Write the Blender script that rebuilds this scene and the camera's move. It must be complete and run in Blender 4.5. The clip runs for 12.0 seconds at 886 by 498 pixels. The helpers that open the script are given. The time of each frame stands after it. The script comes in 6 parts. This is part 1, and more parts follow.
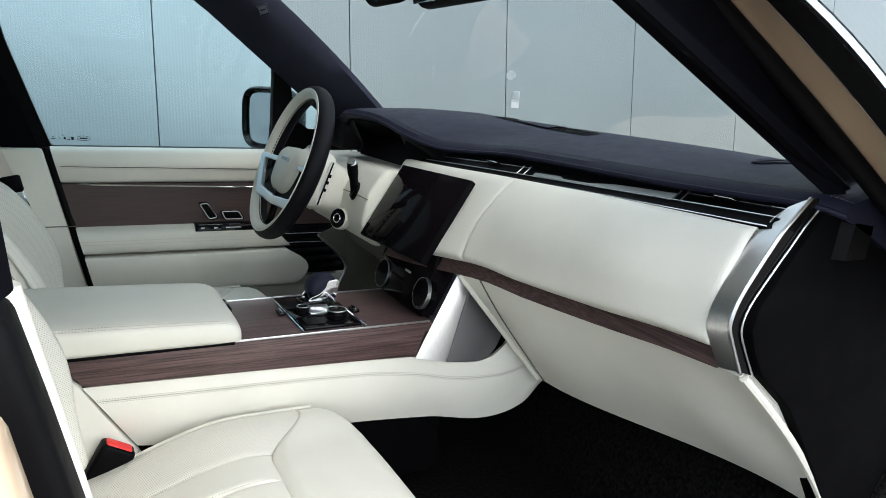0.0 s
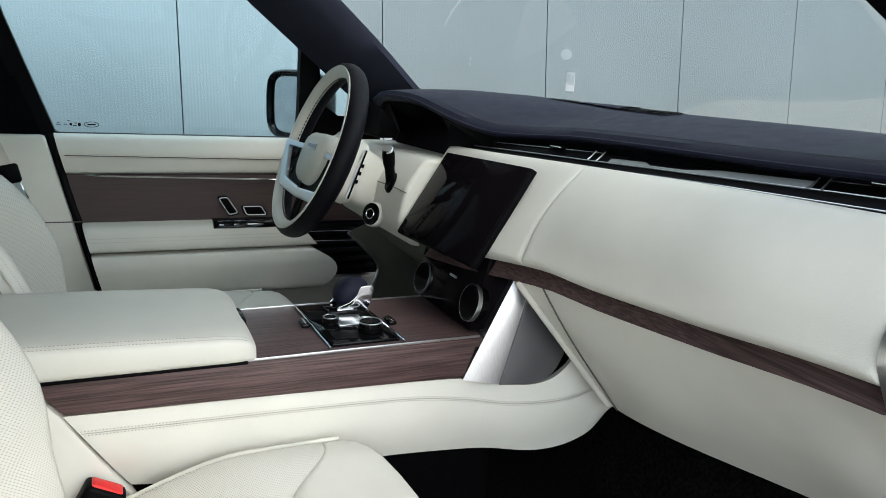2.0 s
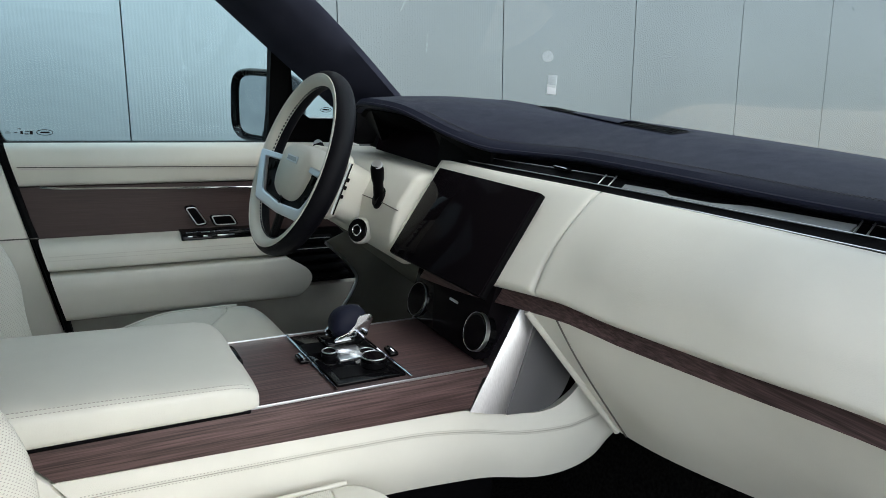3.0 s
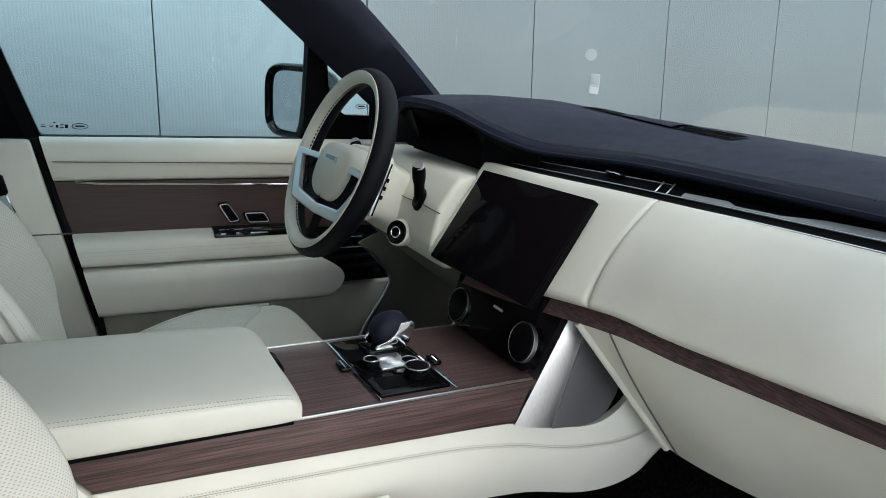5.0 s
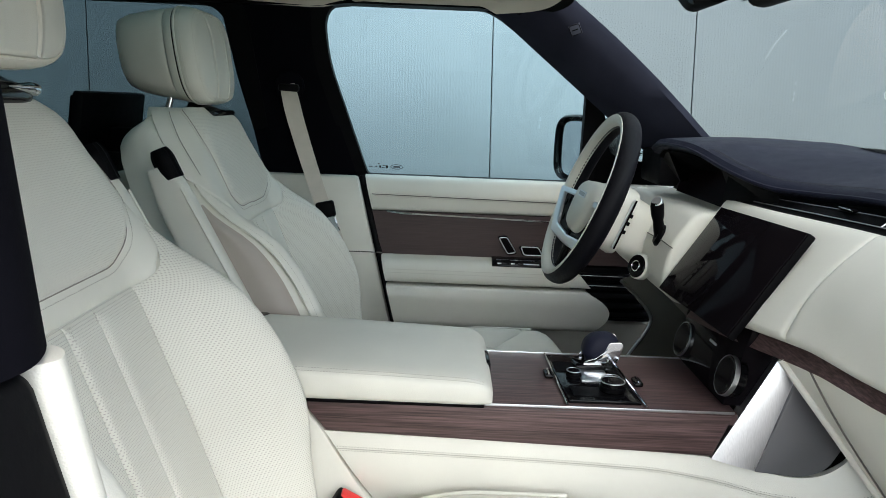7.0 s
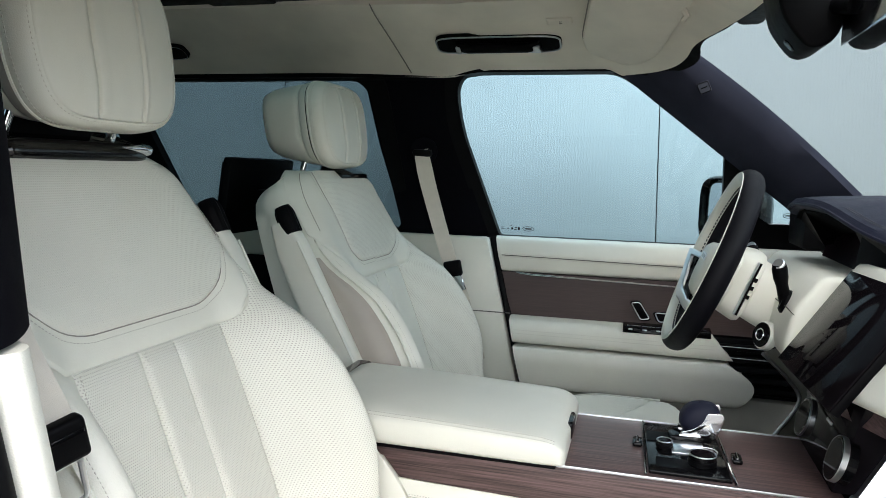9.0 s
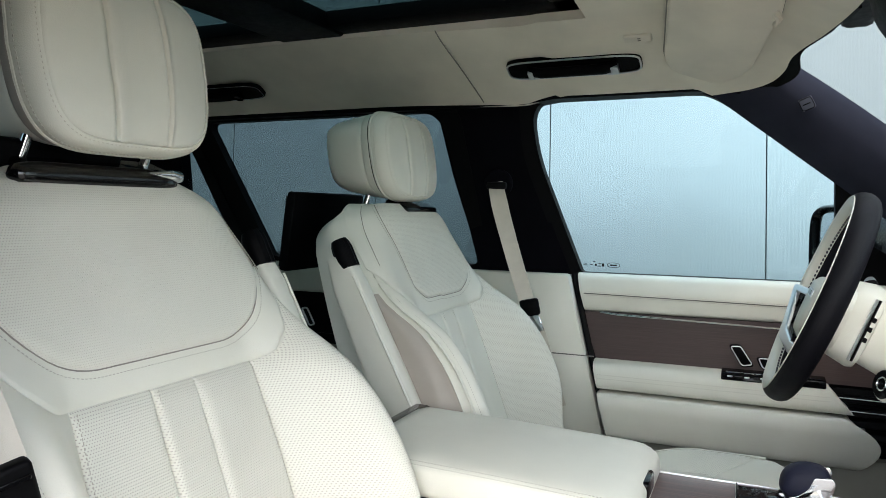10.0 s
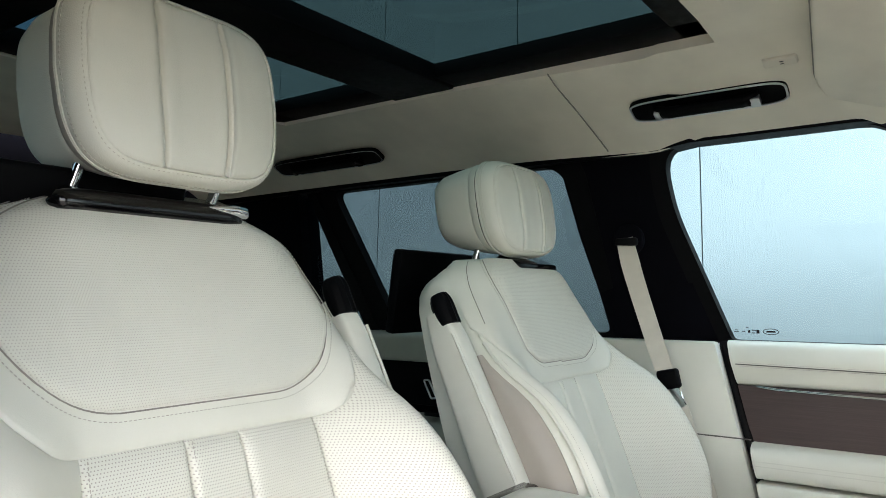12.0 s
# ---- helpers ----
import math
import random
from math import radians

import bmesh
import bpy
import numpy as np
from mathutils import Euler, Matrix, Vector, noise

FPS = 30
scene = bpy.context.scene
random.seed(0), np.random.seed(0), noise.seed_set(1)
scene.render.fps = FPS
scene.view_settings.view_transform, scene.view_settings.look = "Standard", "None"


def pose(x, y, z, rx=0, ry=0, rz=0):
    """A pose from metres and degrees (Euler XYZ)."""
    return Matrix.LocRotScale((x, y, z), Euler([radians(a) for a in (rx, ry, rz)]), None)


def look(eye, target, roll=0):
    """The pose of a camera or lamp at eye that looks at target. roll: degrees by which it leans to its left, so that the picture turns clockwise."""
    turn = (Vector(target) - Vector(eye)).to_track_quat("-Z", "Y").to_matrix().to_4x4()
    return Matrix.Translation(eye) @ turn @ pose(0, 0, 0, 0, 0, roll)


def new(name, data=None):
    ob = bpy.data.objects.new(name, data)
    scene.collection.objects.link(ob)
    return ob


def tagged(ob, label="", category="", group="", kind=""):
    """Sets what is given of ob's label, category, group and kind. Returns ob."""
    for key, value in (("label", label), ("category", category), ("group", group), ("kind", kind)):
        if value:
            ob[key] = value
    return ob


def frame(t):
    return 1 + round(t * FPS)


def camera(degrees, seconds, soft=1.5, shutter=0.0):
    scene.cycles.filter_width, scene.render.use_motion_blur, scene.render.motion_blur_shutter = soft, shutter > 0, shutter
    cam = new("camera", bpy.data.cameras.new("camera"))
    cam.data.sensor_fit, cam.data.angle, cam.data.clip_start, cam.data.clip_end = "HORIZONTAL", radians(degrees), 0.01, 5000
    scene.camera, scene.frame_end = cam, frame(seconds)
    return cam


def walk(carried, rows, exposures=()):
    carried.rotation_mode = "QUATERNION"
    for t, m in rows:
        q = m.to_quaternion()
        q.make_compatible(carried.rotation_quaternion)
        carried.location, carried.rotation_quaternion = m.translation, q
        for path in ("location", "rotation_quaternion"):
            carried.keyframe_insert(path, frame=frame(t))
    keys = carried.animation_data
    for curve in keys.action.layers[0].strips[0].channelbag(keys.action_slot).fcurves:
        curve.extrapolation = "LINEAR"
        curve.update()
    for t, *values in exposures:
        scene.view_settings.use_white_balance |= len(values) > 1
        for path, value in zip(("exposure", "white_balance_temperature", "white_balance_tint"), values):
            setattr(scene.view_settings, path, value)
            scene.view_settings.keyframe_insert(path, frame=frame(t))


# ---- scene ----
cam = camera(63.3, 12.0, 0.8)
PATH = [
    (0, (-0.25, -1.249, 1.406), (0.655, 0.481, 0.971), 3.3),
    (0.5, (-0.224, -1.214, 1.403), (0.642, 0.534, 0.963), 3.3),
    (1, (-0.192, -1.176, 1.387), (0.638, 0.59, 0.948), 3.3),
    (1.5, (-0.173, -1.115, 1.363), (0.642, 0.658, 0.926), 3.3),
    (2, (-0.188, -1.046, 1.36), (0.645, 0.718, 0.919), 3.2),
    (2.5, (-0.212, -0.998, 1.392), (0.679, 0.731, 0.927), 3.1),
    (4.3, (-0.298, -0.835, 1.435), (0.798, 0.745, 0.887), 4.2),
    (4.5, (-0.296, -0.84, 1.435), (0.773, 0.761, 0.891), 4.2),
    (5, (-0.26, -0.886, 1.425), (0.662, 0.812, 0.909), 4.0),
    (5.5, (-0.202, -0.933, 1.409), (0.497, 0.88, 0.932), 3.4),
    (6, (-0.163, -0.965, 1.396), (0.285, 0.934, 0.956), 3.0),
    (6.5, (-0.147, -1.01, 1.395), (0.063, 0.934, 0.977), 2.6),
    (7, (-0.101, -1.062, 1.397), (-0.089, 0.899, 1.001), 2.3),
    (7.2, (-0.076, -1.084, 1.392), (-0.136, 0.88, 1.021), 2.2),
    (8.8, (0.046, -1.077, 1.386), (-0.412, 0.854, 1.143), 1.5),
    (9, (0.064, -1.061, 1.381), (-0.457, 0.858, 1.16), 1.5),
    (9.5, (0.084, -1.011, 1.369), (-0.58, 0.868, 1.205), 1.0),
    (10, (0.102, -0.948, 1.357), (-0.695, 0.884, 1.252), 0.6),
    (10.5, (0.107, -0.898, 1.34), (-0.812, 0.878, 1.301), 0.3),
    (11, (0.118, -0.848, 1.319), (-0.918, 0.862, 1.36), 0.2),
    (11.5, (0.098, -0.811, 1.309), (-1.003, 0.856, 1.408), -0.2),
    (12, (0.114, -0.798, 1.301), (-1.054, 0.82, 1.434), -0.0),
]
EXPOSURES = [(0, 1.95, 6020, 7), (5, 1.8, 6020, 7), (9, 2.2, 6100, 8), (12, 2.62, 6330, 9)]
walk(cam, [(t, look(eye, target, roll)) for t, eye, target, roll in PATH], EXPOSURES)

# ---- world and light ----
world = bpy.data.worlds.new("overcast_sky")
scene.world = world
world.use_nodes = True
wn = world.node_tree
wn.nodes.clear()
sky = wn.nodes.new("ShaderNodeTexSky")
sky.sky_type = "NISHITA"
sky.sun_disc = False
sky.sun_elevation = radians(48)
sky.sun_rotation = radians(164)
sky.air_density, sky.dust_density, sky.ozone_density = 1.0, 3.0, 1.0
wbg = wn.nodes.new("ShaderNodeBackground")
wbg.inputs["Strength"].default_value = 0.08
wout = wn.nodes.new("ShaderNodeOutputWorld")
wn.links.new(sky.outputs[0], wbg.inputs[0])
wn.links.new(wbg.outputs[0], wout.inputs[0])
sun_data = bpy.data.lights.new("sun", "SUN")
sun_data.energy, sun_data.angle, sun_data.color = 1.5, radians(160), (1.0, 0.955, 0.885)
sun = new("sun", sun_data)
sun.matrix_world = look((1.4, -2.2, 5.6), (0, 0, 1))


# ---- materials ----
class Nodes:
    """Short hand for building a node material."""

    def __init__(self, name, rough=0.5, metal=0.0, colour=(0.5, 0.5, 0.5), coat=0.0, spec=0.5):
        self.mat = bpy.data.materials.new(name)
        self.mat.use_nodes = True
        self.t = self.mat.node_tree
        self.b = self.t.nodes["Principled BSDF"]
        self.b.inputs["Base Color"].default_value = (*colour, 1)
        self.b.inputs["Roughness"].default_value = rough
        self.b.inputs["Metallic"].default_value = metal
        self.b.inputs["Coat Weight"].default_value = coat
        self.b.inputs["Coat Roughness"].default_value = 0.05
        self.b.inputs["Specular IOR Level"].default_value = spec
        self.colour = colour

    def n(self, kind, **props):
        node = self.t.nodes.new(kind)
        for key, value in props.items():
            node.inputs[key.replace("_", " ")].default_value = value
        return node

    def link(self, a, b):
        self.t.links.new(a, b)

    def coords(self, which="Object", scale=(1, 1, 1)):
        c = self.n("ShaderNodeTexCoord")
        m = self.n("ShaderNodeMapping")
        m.inputs["Scale"].default_value = scale
        self.link(c.outputs[which], m.inputs[0])
        return m.outputs[0]

    def noise(self, scale, detail=3.0, co=None, rough=0.5):
        x = self.n("ShaderNodeTexNoise", Scale=scale, Detail=detail, Roughness=rough)
        self.link(co or self.coords(), x.inputs["Vector"])
        return x.outputs["Fac"]

    def ramp(self, fac, stops):
        r = self.n("ShaderNodeValToRGB")
        e = r.color_ramp.elements
        while len(e) < len(stops):
            e.new(0.5)
        for k, (at, col) in zip(e, stops):
            k.position, k.color = at, (*col, 1)
        self.link(fac, r.inputs[0])
        return r.outputs[0]

    def shade(self, fac, amount, colour=None):
        c = colour or self.colour
        lo = tuple(x * (1 - amount) for x in c)
        hi = tuple(min(1, x * (1 + amount)) for x in c)
        out = self.ramp(fac, [(0.3, lo), (0.7, hi)])
        self.link(out, self.b.inputs["Base Color"])
        return out

    def roughen(self, fac, lo, hi):
        m = self.n("ShaderNodeMapRange")
        m.inputs["To Min"].default_value, m.inputs["To Max"].default_value = lo, hi
        self.link(fac, m.inputs["Value"])
        self.link(m.outputs[0], self.b.inputs["Roughness"])

    def bump(self, height, strength, distance, after=None):
        b = self.n("ShaderNodeBump", Strength=strength, Distance=distance)
        self.link(height, b.inputs["Height"])
        if after:
            self.link(after, b.inputs["Normal"])
        self.link(b.outputs[0], self.b.inputs["Normal"])
        return b.outputs[0]

    def math(self, op, a, b=None):
        m = self.n("ShaderNodeMath")
        m.operation = op
        for i, x in enumerate((a, b)):
            if x is None:
                continue
            if isinstance(x, (int, float)):
                m.inputs[i].default_value = x
            else:
                self.link(x, m.inputs[i])
        return m.outputs[0]


def leather(name, colour, rough=0.42, grain=0.25, spec=0.5):
    k = Nodes(name, rough, 0, colour, spec=spec)
    k.shade(k.noise(7, 4), 0.05)
    k.roughen(k.noise(40, 3), rough - 0.05, rough + 0.1)
    v = k.n("ShaderNodeTexVoronoi", Scale=750)
    k.link(k.coords(), v.inputs["Vector"])
    a = k.bump(v.outputs["Distance"], grain, 0.0006)
    k.bump(k.noise(16, 3), 0.22, 0.006, a)
    return k.mat


def perforated(name, colour, pitch=0.0037, hole=0.2, dark=0.2):
    """Leather with punched holes in staggered rows; its map is in metres."""
    k = Nodes(name, 0.45, 0, colour)
    co = k.coords("UV", (1 / pitch, 1 / pitch, 1))
    s = k.n("ShaderNodeSeparateXYZ")
    k.link(co, s.inputs[0])
    u, v = s.outputs[0], s.outputs[1]
    row = k.math("FLOOR", v)
    half = k.math("MULTIPLY", k.math("MODULO", row, 2.0), 0.5)
    fu = k.math("SUBTRACT", k.math("FRACT", k.math("ADD", u, half)), 0.5)
    fv = k.math("SUBTRACT", k.math("FRACT", v), 0.5)
    d = k.math("SQRT", k.math("ADD", k.math("MULTIPLY", fu, fu), k.math("MULTIPLY", fv, fv)))
    m = k.n("ShaderNodeMapRange")
    m.inputs["From Min"].default_value, m.inputs["From Max"].default_value = hole - 0.05, hole + 0.07
    k.link(d, m.inputs["Value"])
    base = k.ramp(k.noise(7, 4), [(0.3, tuple(c * 0.95 for c in colour)), (0.7, tuple(min(1, c * 1.04) for c in colour))])
    mix = k.n("ShaderNodeMix")
    mix.data_type = "RGBA"
    k.link(m.outputs[0], mix.inputs[0])
    mix.inputs[6].default_value = (dark, dark * 0.94, dark * 0.84, 1)
    k.link(base, mix.inputs[7])
    k.link(mix.outputs[2], k.b.inputs["Base Color"])
    a = k.bump(m.outputs[0], 0.6, 0.0007)
    k.bump(k.noise(16, 3), 0.2, 0.006, a)
    return k.mat


def plain(name, colour, rough, metal=0.0, coat=0.0, vary=0.06, scale=30, bump=0.0, fine=300, depth=0.0005, spec=0.5):
    k = Nodes(name, rough, metal, colour, coat, spec)
    k.shade(k.noise(scale, 3), vary)
    k.roughen(k.noise(scale * 2.3, 4), max(0.02, rough * 0.8), min(1, rough * 1.2))
    if bump:
        k.bump(k.noise(fine, 2), bump, depth)
    return k.mat


CREAM = (0.675, 0.668, 0.595)
M_LEATHER = leather("cream_leather", CREAM)
M_PERF = perforated("perforated_cream_leather", CREAM, 0.0029, 0.19, 0.40)
M_PERF_FINE = perforated("fine_perforated_cream_leather", CREAM, 0.0026, 0.18, 0.47)
M_TAUPE = leather("taupe_leather", (0.36, 0.325, 0.285), 0.5)
M_DASHLEATHER = leather("midnight_dash_leather", (0.0105, 0.0118, 0.0235), 0.48, 0.35, 0.13)
M_RIM = leather("black_rim_leather", (0.004, 0.004, 0.006), 0.5, 0.3, 0.14)
M_THREAD = plain("taupe_thread", (0.43, 0.41, 0.36), 0.7, vary=0.1, scale=200)
M_DARKTHREAD = plain("dark_thread", (0.05, 0.05, 0.055), 0.7)
M_SEAM = plain("leather_seam", (0.24, 0.225, 0.195), 0.8)
M_FINETHREAD = plain("cream_thread", (0.52, 0.495, 0.43), 0.7, vary=0.08, scale=200)
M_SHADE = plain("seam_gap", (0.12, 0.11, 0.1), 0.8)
M_HEADLINER = plain("suede_headlining", (0.77, 0.72, 0.61), 0.95, vary=0.07, scale=9, bump=0.25, fine=700)
M_BLACKTRIM = plain("black_trim", (0.0020, 0.0020, 0.0025), 0.5, vary=0.15, bump=0.2, fine=900, spec=0.06)
M_COVER = plain("black_side_cover", (0.0022, 0.0022, 0.0026), 0.7, vary=0.2, bump=0.2, fine=900, spec=0.02)
M_SUEDEDARK = plain("dark_pillar_cloth", (0.0035, 0.0035, 0.0055), 0.9, vary=0.12, scale=14, bump=0.3, fine=900, spec=0.04)
M_PILLAR = plain("slate_pillar_cloth", (0.027, 0.029, 0.043), 0.9, vary=0.1, scale=14, bump=0.3, fine=900, spec=0.05)
M_BADGE = plain("slate_badge", (0.07, 0.076, 0.10), 0.5, vary=0.05, spec=0.3)
M_GLOSS = plain("piano_black", (0.003, 0.003, 0.0035), 0.08, vary=0.05, spec=0.15)
M_SCREEN = plain("screen_glass", (0.005, 0.004, 0.005), 0.05, vary=0.05, spec=0.018)
M_PIANO = plain("polished_black", (0.003, 0.003, 0.0035), 0.12, vary=0.05, spec=0.5)
M_CHROME = plain("chrome", (0.72, 0.74, 0.76), 0.1, 1.0)
M_SATIN = plain("satin_silver", (0.66, 0.68, 0.70), 0.32, 1.0, vary=0.02, scale=12)
M_RUBBER = plain("rubber_seal", (0.0028, 0.0028, 0.0034), 0.6, bump=0.2, spec=0.1)
M_GOLD = plain("bronze_car_paint", (0.64, 0.49, 0.335), 0.38, 0.0, 0.8, vary=0.012)
M_BELT = plain("pale_belt_webbing", (0.55, 0.515, 0.45), 0.85, bump=0.5, fine=1500)
M_RED = plain("red_plastic", (0.75, 0.02, 0.02), 0.4)
M_WHITE = plain("reflection_white", (0.62, 0.64, 0.65), 0.7)
M_CLUSTER = plain("dim_cluster_screen", (0.006, 0.0028, 0.0042), 0.3, spec=0.008)
M_CARPETBASE = plain("black_carpet", (0.007, 0.0065, 0.0065), 1.0, spec=0.03, vary=0.85, scale=150, bump=1.0, fine=420, depth=0.008)
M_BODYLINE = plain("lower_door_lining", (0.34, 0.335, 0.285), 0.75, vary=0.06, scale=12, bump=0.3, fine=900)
# darker copy of the lower door lining, with the footwell's shade in its colour
M_KNEE = plain("shaded_olive_lining", (0.13, 0.13, 0.108), 0.8, vary=0.06, scale=12, bump=0.3, fine=900)
M_TARMAC = plain("brown_grey_paving", (0.20, 0.182, 0.158), 0.9, vary=0.25, scale=14, bump=0.8, fine=300, depth=0.004)


def wood(name, along, contrast=1.0):
    k = Nodes(name, 0.42, 0, (0.1, 0.06, 0.055), spec=0.4)
    stretch = [420, 420, 420]
    stretch[along] = 9
    fine = k.noise(1.0, 4, k.coords("Object", stretch), 0.6)
    wide = [34, 34, 34]
    wide[along] = 0.8
    broad = k.noise(1.0, 3, k.coords("Object", wide))
    f = k.math("ADD", k.math("MULTIPLY", fine, 0.85), k.math("MULTIPLY", broad, 0.15))
    mid = (0.080, 0.051, 0.049) if contrast > 0.9 else (0.054, 0.036, 0.035)
    lo, hi = tuple(c * (1 - 0.55 * contrast) for c in mid), tuple(c * (1 + 0.70 * contrast) for c in mid)
    k.link(k.ramp(f, [(0.36, lo), (0.5, mid), (0.64, hi)]), k.b.inputs["Base Color"])
    k.roughen(fine, 0.33, 0.55)
    k.bump(fine, 0.35, 0.0006)
    return k.mat


M_WOOD_X = wood("walnut_veneer_lengthwise", 0)
M_WOOD_DOOR = wood("dark_walnut_door_veneer", 0, 0.3)
M_WOOD_Y = wood("walnut_veneer_crosswise", 1)


def brushed(name, colour, along):
    k = Nodes(name, 0.3, 1.0, colour)
    s = [900, 900, 900]
    s[along] = 8
    f = k.noise(1.0, 2, k.coords("Object", s))
    k.shade(f, 0.08)
    k.roughen(f, 0.24, 0.4)
    k.bump(f, 0.12, 0.0003)
    return k.mat


M_BRUSH_Z = brushed("brushed_aluminium", (0.66, 0.67, 0.69), 2)
M_STRIP = plain("grey_vent_strip", (0.24, 0.26, 0.26), 0.3, 0.2)
M_SIDEPLATE = plain("smoked_side_plate", (0.15, 0.15, 0.155), 0.33, 0.35, vary=0.04, scale=8)


def glass(name, tint, rough=0.0, edge=0.45, flat=0.02):
    """A thin tinted pane: light passes straight, the surface mirrors a little."""
    mat = bpy.data.materials.new(name)
    mat.use_nodes = True
    t = mat.node_tree
    t.nodes.clear()
    out = t.nodes.new("ShaderNodeOutputMaterial")
    mix = t.nodes.new("ShaderNodeMixShader")
    tr = t.nodes.new("ShaderNodeBsdfTransparent")
    tr.inputs[0].default_value = (*tint, 1)
    gl = t.nodes.new("ShaderNodeBsdfGlossy")
    gl.inputs["Roughness"].default_value = rough
    lw = t.nodes.new("ShaderNodeLayerWeight")
    lw.inputs[0].default_value = 0.5
    pw = t.nodes.new("ShaderNodeMath")
    pw.operation = "POWER"
    pw.inputs[1].default_value = 5.0
    ml = t.nodes.new("ShaderNodeMath")
    ml.operation = "MULTIPLY_ADD"
    ml.inputs[1].default_value, ml.inputs[2].default_value = edge, flat
    t.links.new(lw.outputs["Facing"], pw.inputs[0])
    t.links.new(pw.outputs[0], ml.inputs[0])
    t.links.new(ml.outputs[0], mix.inputs[0])
    t.links.new(tr.outputs[0], mix.inputs[1])
    t.links.new(gl.outputs[0], mix.inputs[2])
    t.links.new(mix.outputs[0], out.inputs[0])
    return mat


M_GLASS = glass("windscreen_glass", (0.73, 0.765, 0.76), 0.0, 0.2, 0.01)
M_SIDEGLASS = glass("side_glass", (0.80, 0.91, 0.93))
M_PRIVACY = glass("privacy_glass", (0.32, 0.385, 0.40))
M_ROOFGLASS = glass("tinted_roof_glass", (0.17, 0.23, 0.232), 0.0, 0.05, 0.003)


def panel_metal():
    k = Nodes("coated_steel_panel", 0.3, 0.3, (0.21, 0.233, 0.247))
    k.shade(k.noise(0.8, 4), 0.06)
    k.roughen(k.noise(2.0, 4), 0.24, 0.38)
    k.bump(k.noise(2.5, 3), 0.08, 0.01)
    return k.mat


M_WALL = panel_metal()
M_SCUFF = plain("worn_pale_metal", (0.30, 0.33, 0.345), 0.35, 0.3, vary=0.12, scale=20)
M_JOINT = plain("dark_panel_joint", (0.02, 0.025, 0.03), 0.7)


# ---- mesh helpers ----
def thing(name, label, category, group="", at=(0, 0, 0)):
    ob = new(name)
    ob.location = at
    ob.empty_display_size = 0.05
    return tagged(ob, label, category, group)


def part(name, bm, mat, parent=None, label="", smooth=38, kind=""):
    bmesh.ops.recalc_face_normals(bm, faces=bm.faces)
    lim = radians(smooth)
    for f in bm.faces:
        f.smooth = True
    for e in bm.edges:
        if len(e.link_faces) == 2 and e.calc_face_angle(0) > lim:
            e.smooth = False
    me = bpy.data.meshes.new(name)
    bm.to_mesh(me)
    bm.free()
    me.materials.append(mat)
    ob = new(name, me)
    if parent:
        ob.parent = parent
        base = Vector(parent.location)
        p = parent.parent
        while p:
            base += Vector(p.location)
            p = p.parent
        me.transform(Matrix.Translation(-base))
    if label or kind:
        tagged(ob, label, kind=kind)
    return ob


def structure(name, bm, mat, label, category="", smooth=38):
    ob = part(name, bm, mat, None, "", smooth)
    return tagged(ob, label, category or name.split("_")[0], kind="structure")


def lerp(a, b, t):
    return a + (b - a) * t


def table(xs, ys):
    """A smooth curve through a few knots."""
    def f(x):
        if x <= xs[0]:
            return ys[0]
        for i in range(len(xs) - 1):
            if x <= xs[i + 1]:
                t = (x - xs[i]) / (xs[i + 1] - xs[i])
                m0 = (ys[i + 1] - ys[i - 1]) / (xs[i + 1] - xs[i - 1]) if i else (ys[1] - ys[0]) / (xs[1] - xs[0])
                j = min(i + 2, len(xs) - 1)
                m1 = (ys[j] - ys[i]) / (xs[j] - xs[i])
                h = xs[i + 1] - xs[i]
                return ((2 * t ** 3 - 3 * t * t + 1) * ys[i] + (t ** 3 - 2 * t * t + t) * h * m0
                        + (3 * t * t - 2 * t ** 3) * ys[i + 1] + (t ** 3 - t * t) * h * m1)
        return ys[-1]
    return f


def spline(pts, per=8, closed=False):
    """Points of a smooth curve through the given ones."""
    P = [Vector(p) for p in pts]
    n = len(P)
    out = []
    for i in range(n if closed else n - 1):
        a = P[(i - 1) % n] if closed or i else P[0]
        b, c = P[i], P[(i + 1) % n]
        d = P[(i + 2) % n] if closed or i + 2 < n else P[-1]
        for k in range(per):
            t = k / per
            out.append(0.5 * ((2 * b) + (c - a) * t + (2 * a - 5 * b + 4 * c - d) * t * t + (3 * b - a - 3 * c + d) * t ** 3))
    if not closed:
        out.append(P[-1])
    return out


def bevelled(bm, w, seg=3):
    if w > 0:
        es = [e for e in bm.edges if len(e.link_faces) == 2 and e.calc_face_angle(0) > 0.5]
        bmesh.ops.bevel(bm, geom=es, offset=w, segments=seg, affect="EDGES", profile=0.5, clamp_overlap=True)
    return bm


def box(c, s, w=0.004, seg=2, m=None):
    bm = bmesh.new()
    bmesh.ops.create_cube(bm, size=1, matrix=Matrix.Diagonal((*s, 1)))
    bevelled(bm, w, seg)
    bmesh.ops.transform(bm, matrix=Matrix.Translation(c) @ (m or Matrix()), verts=bm.verts)
    return bm


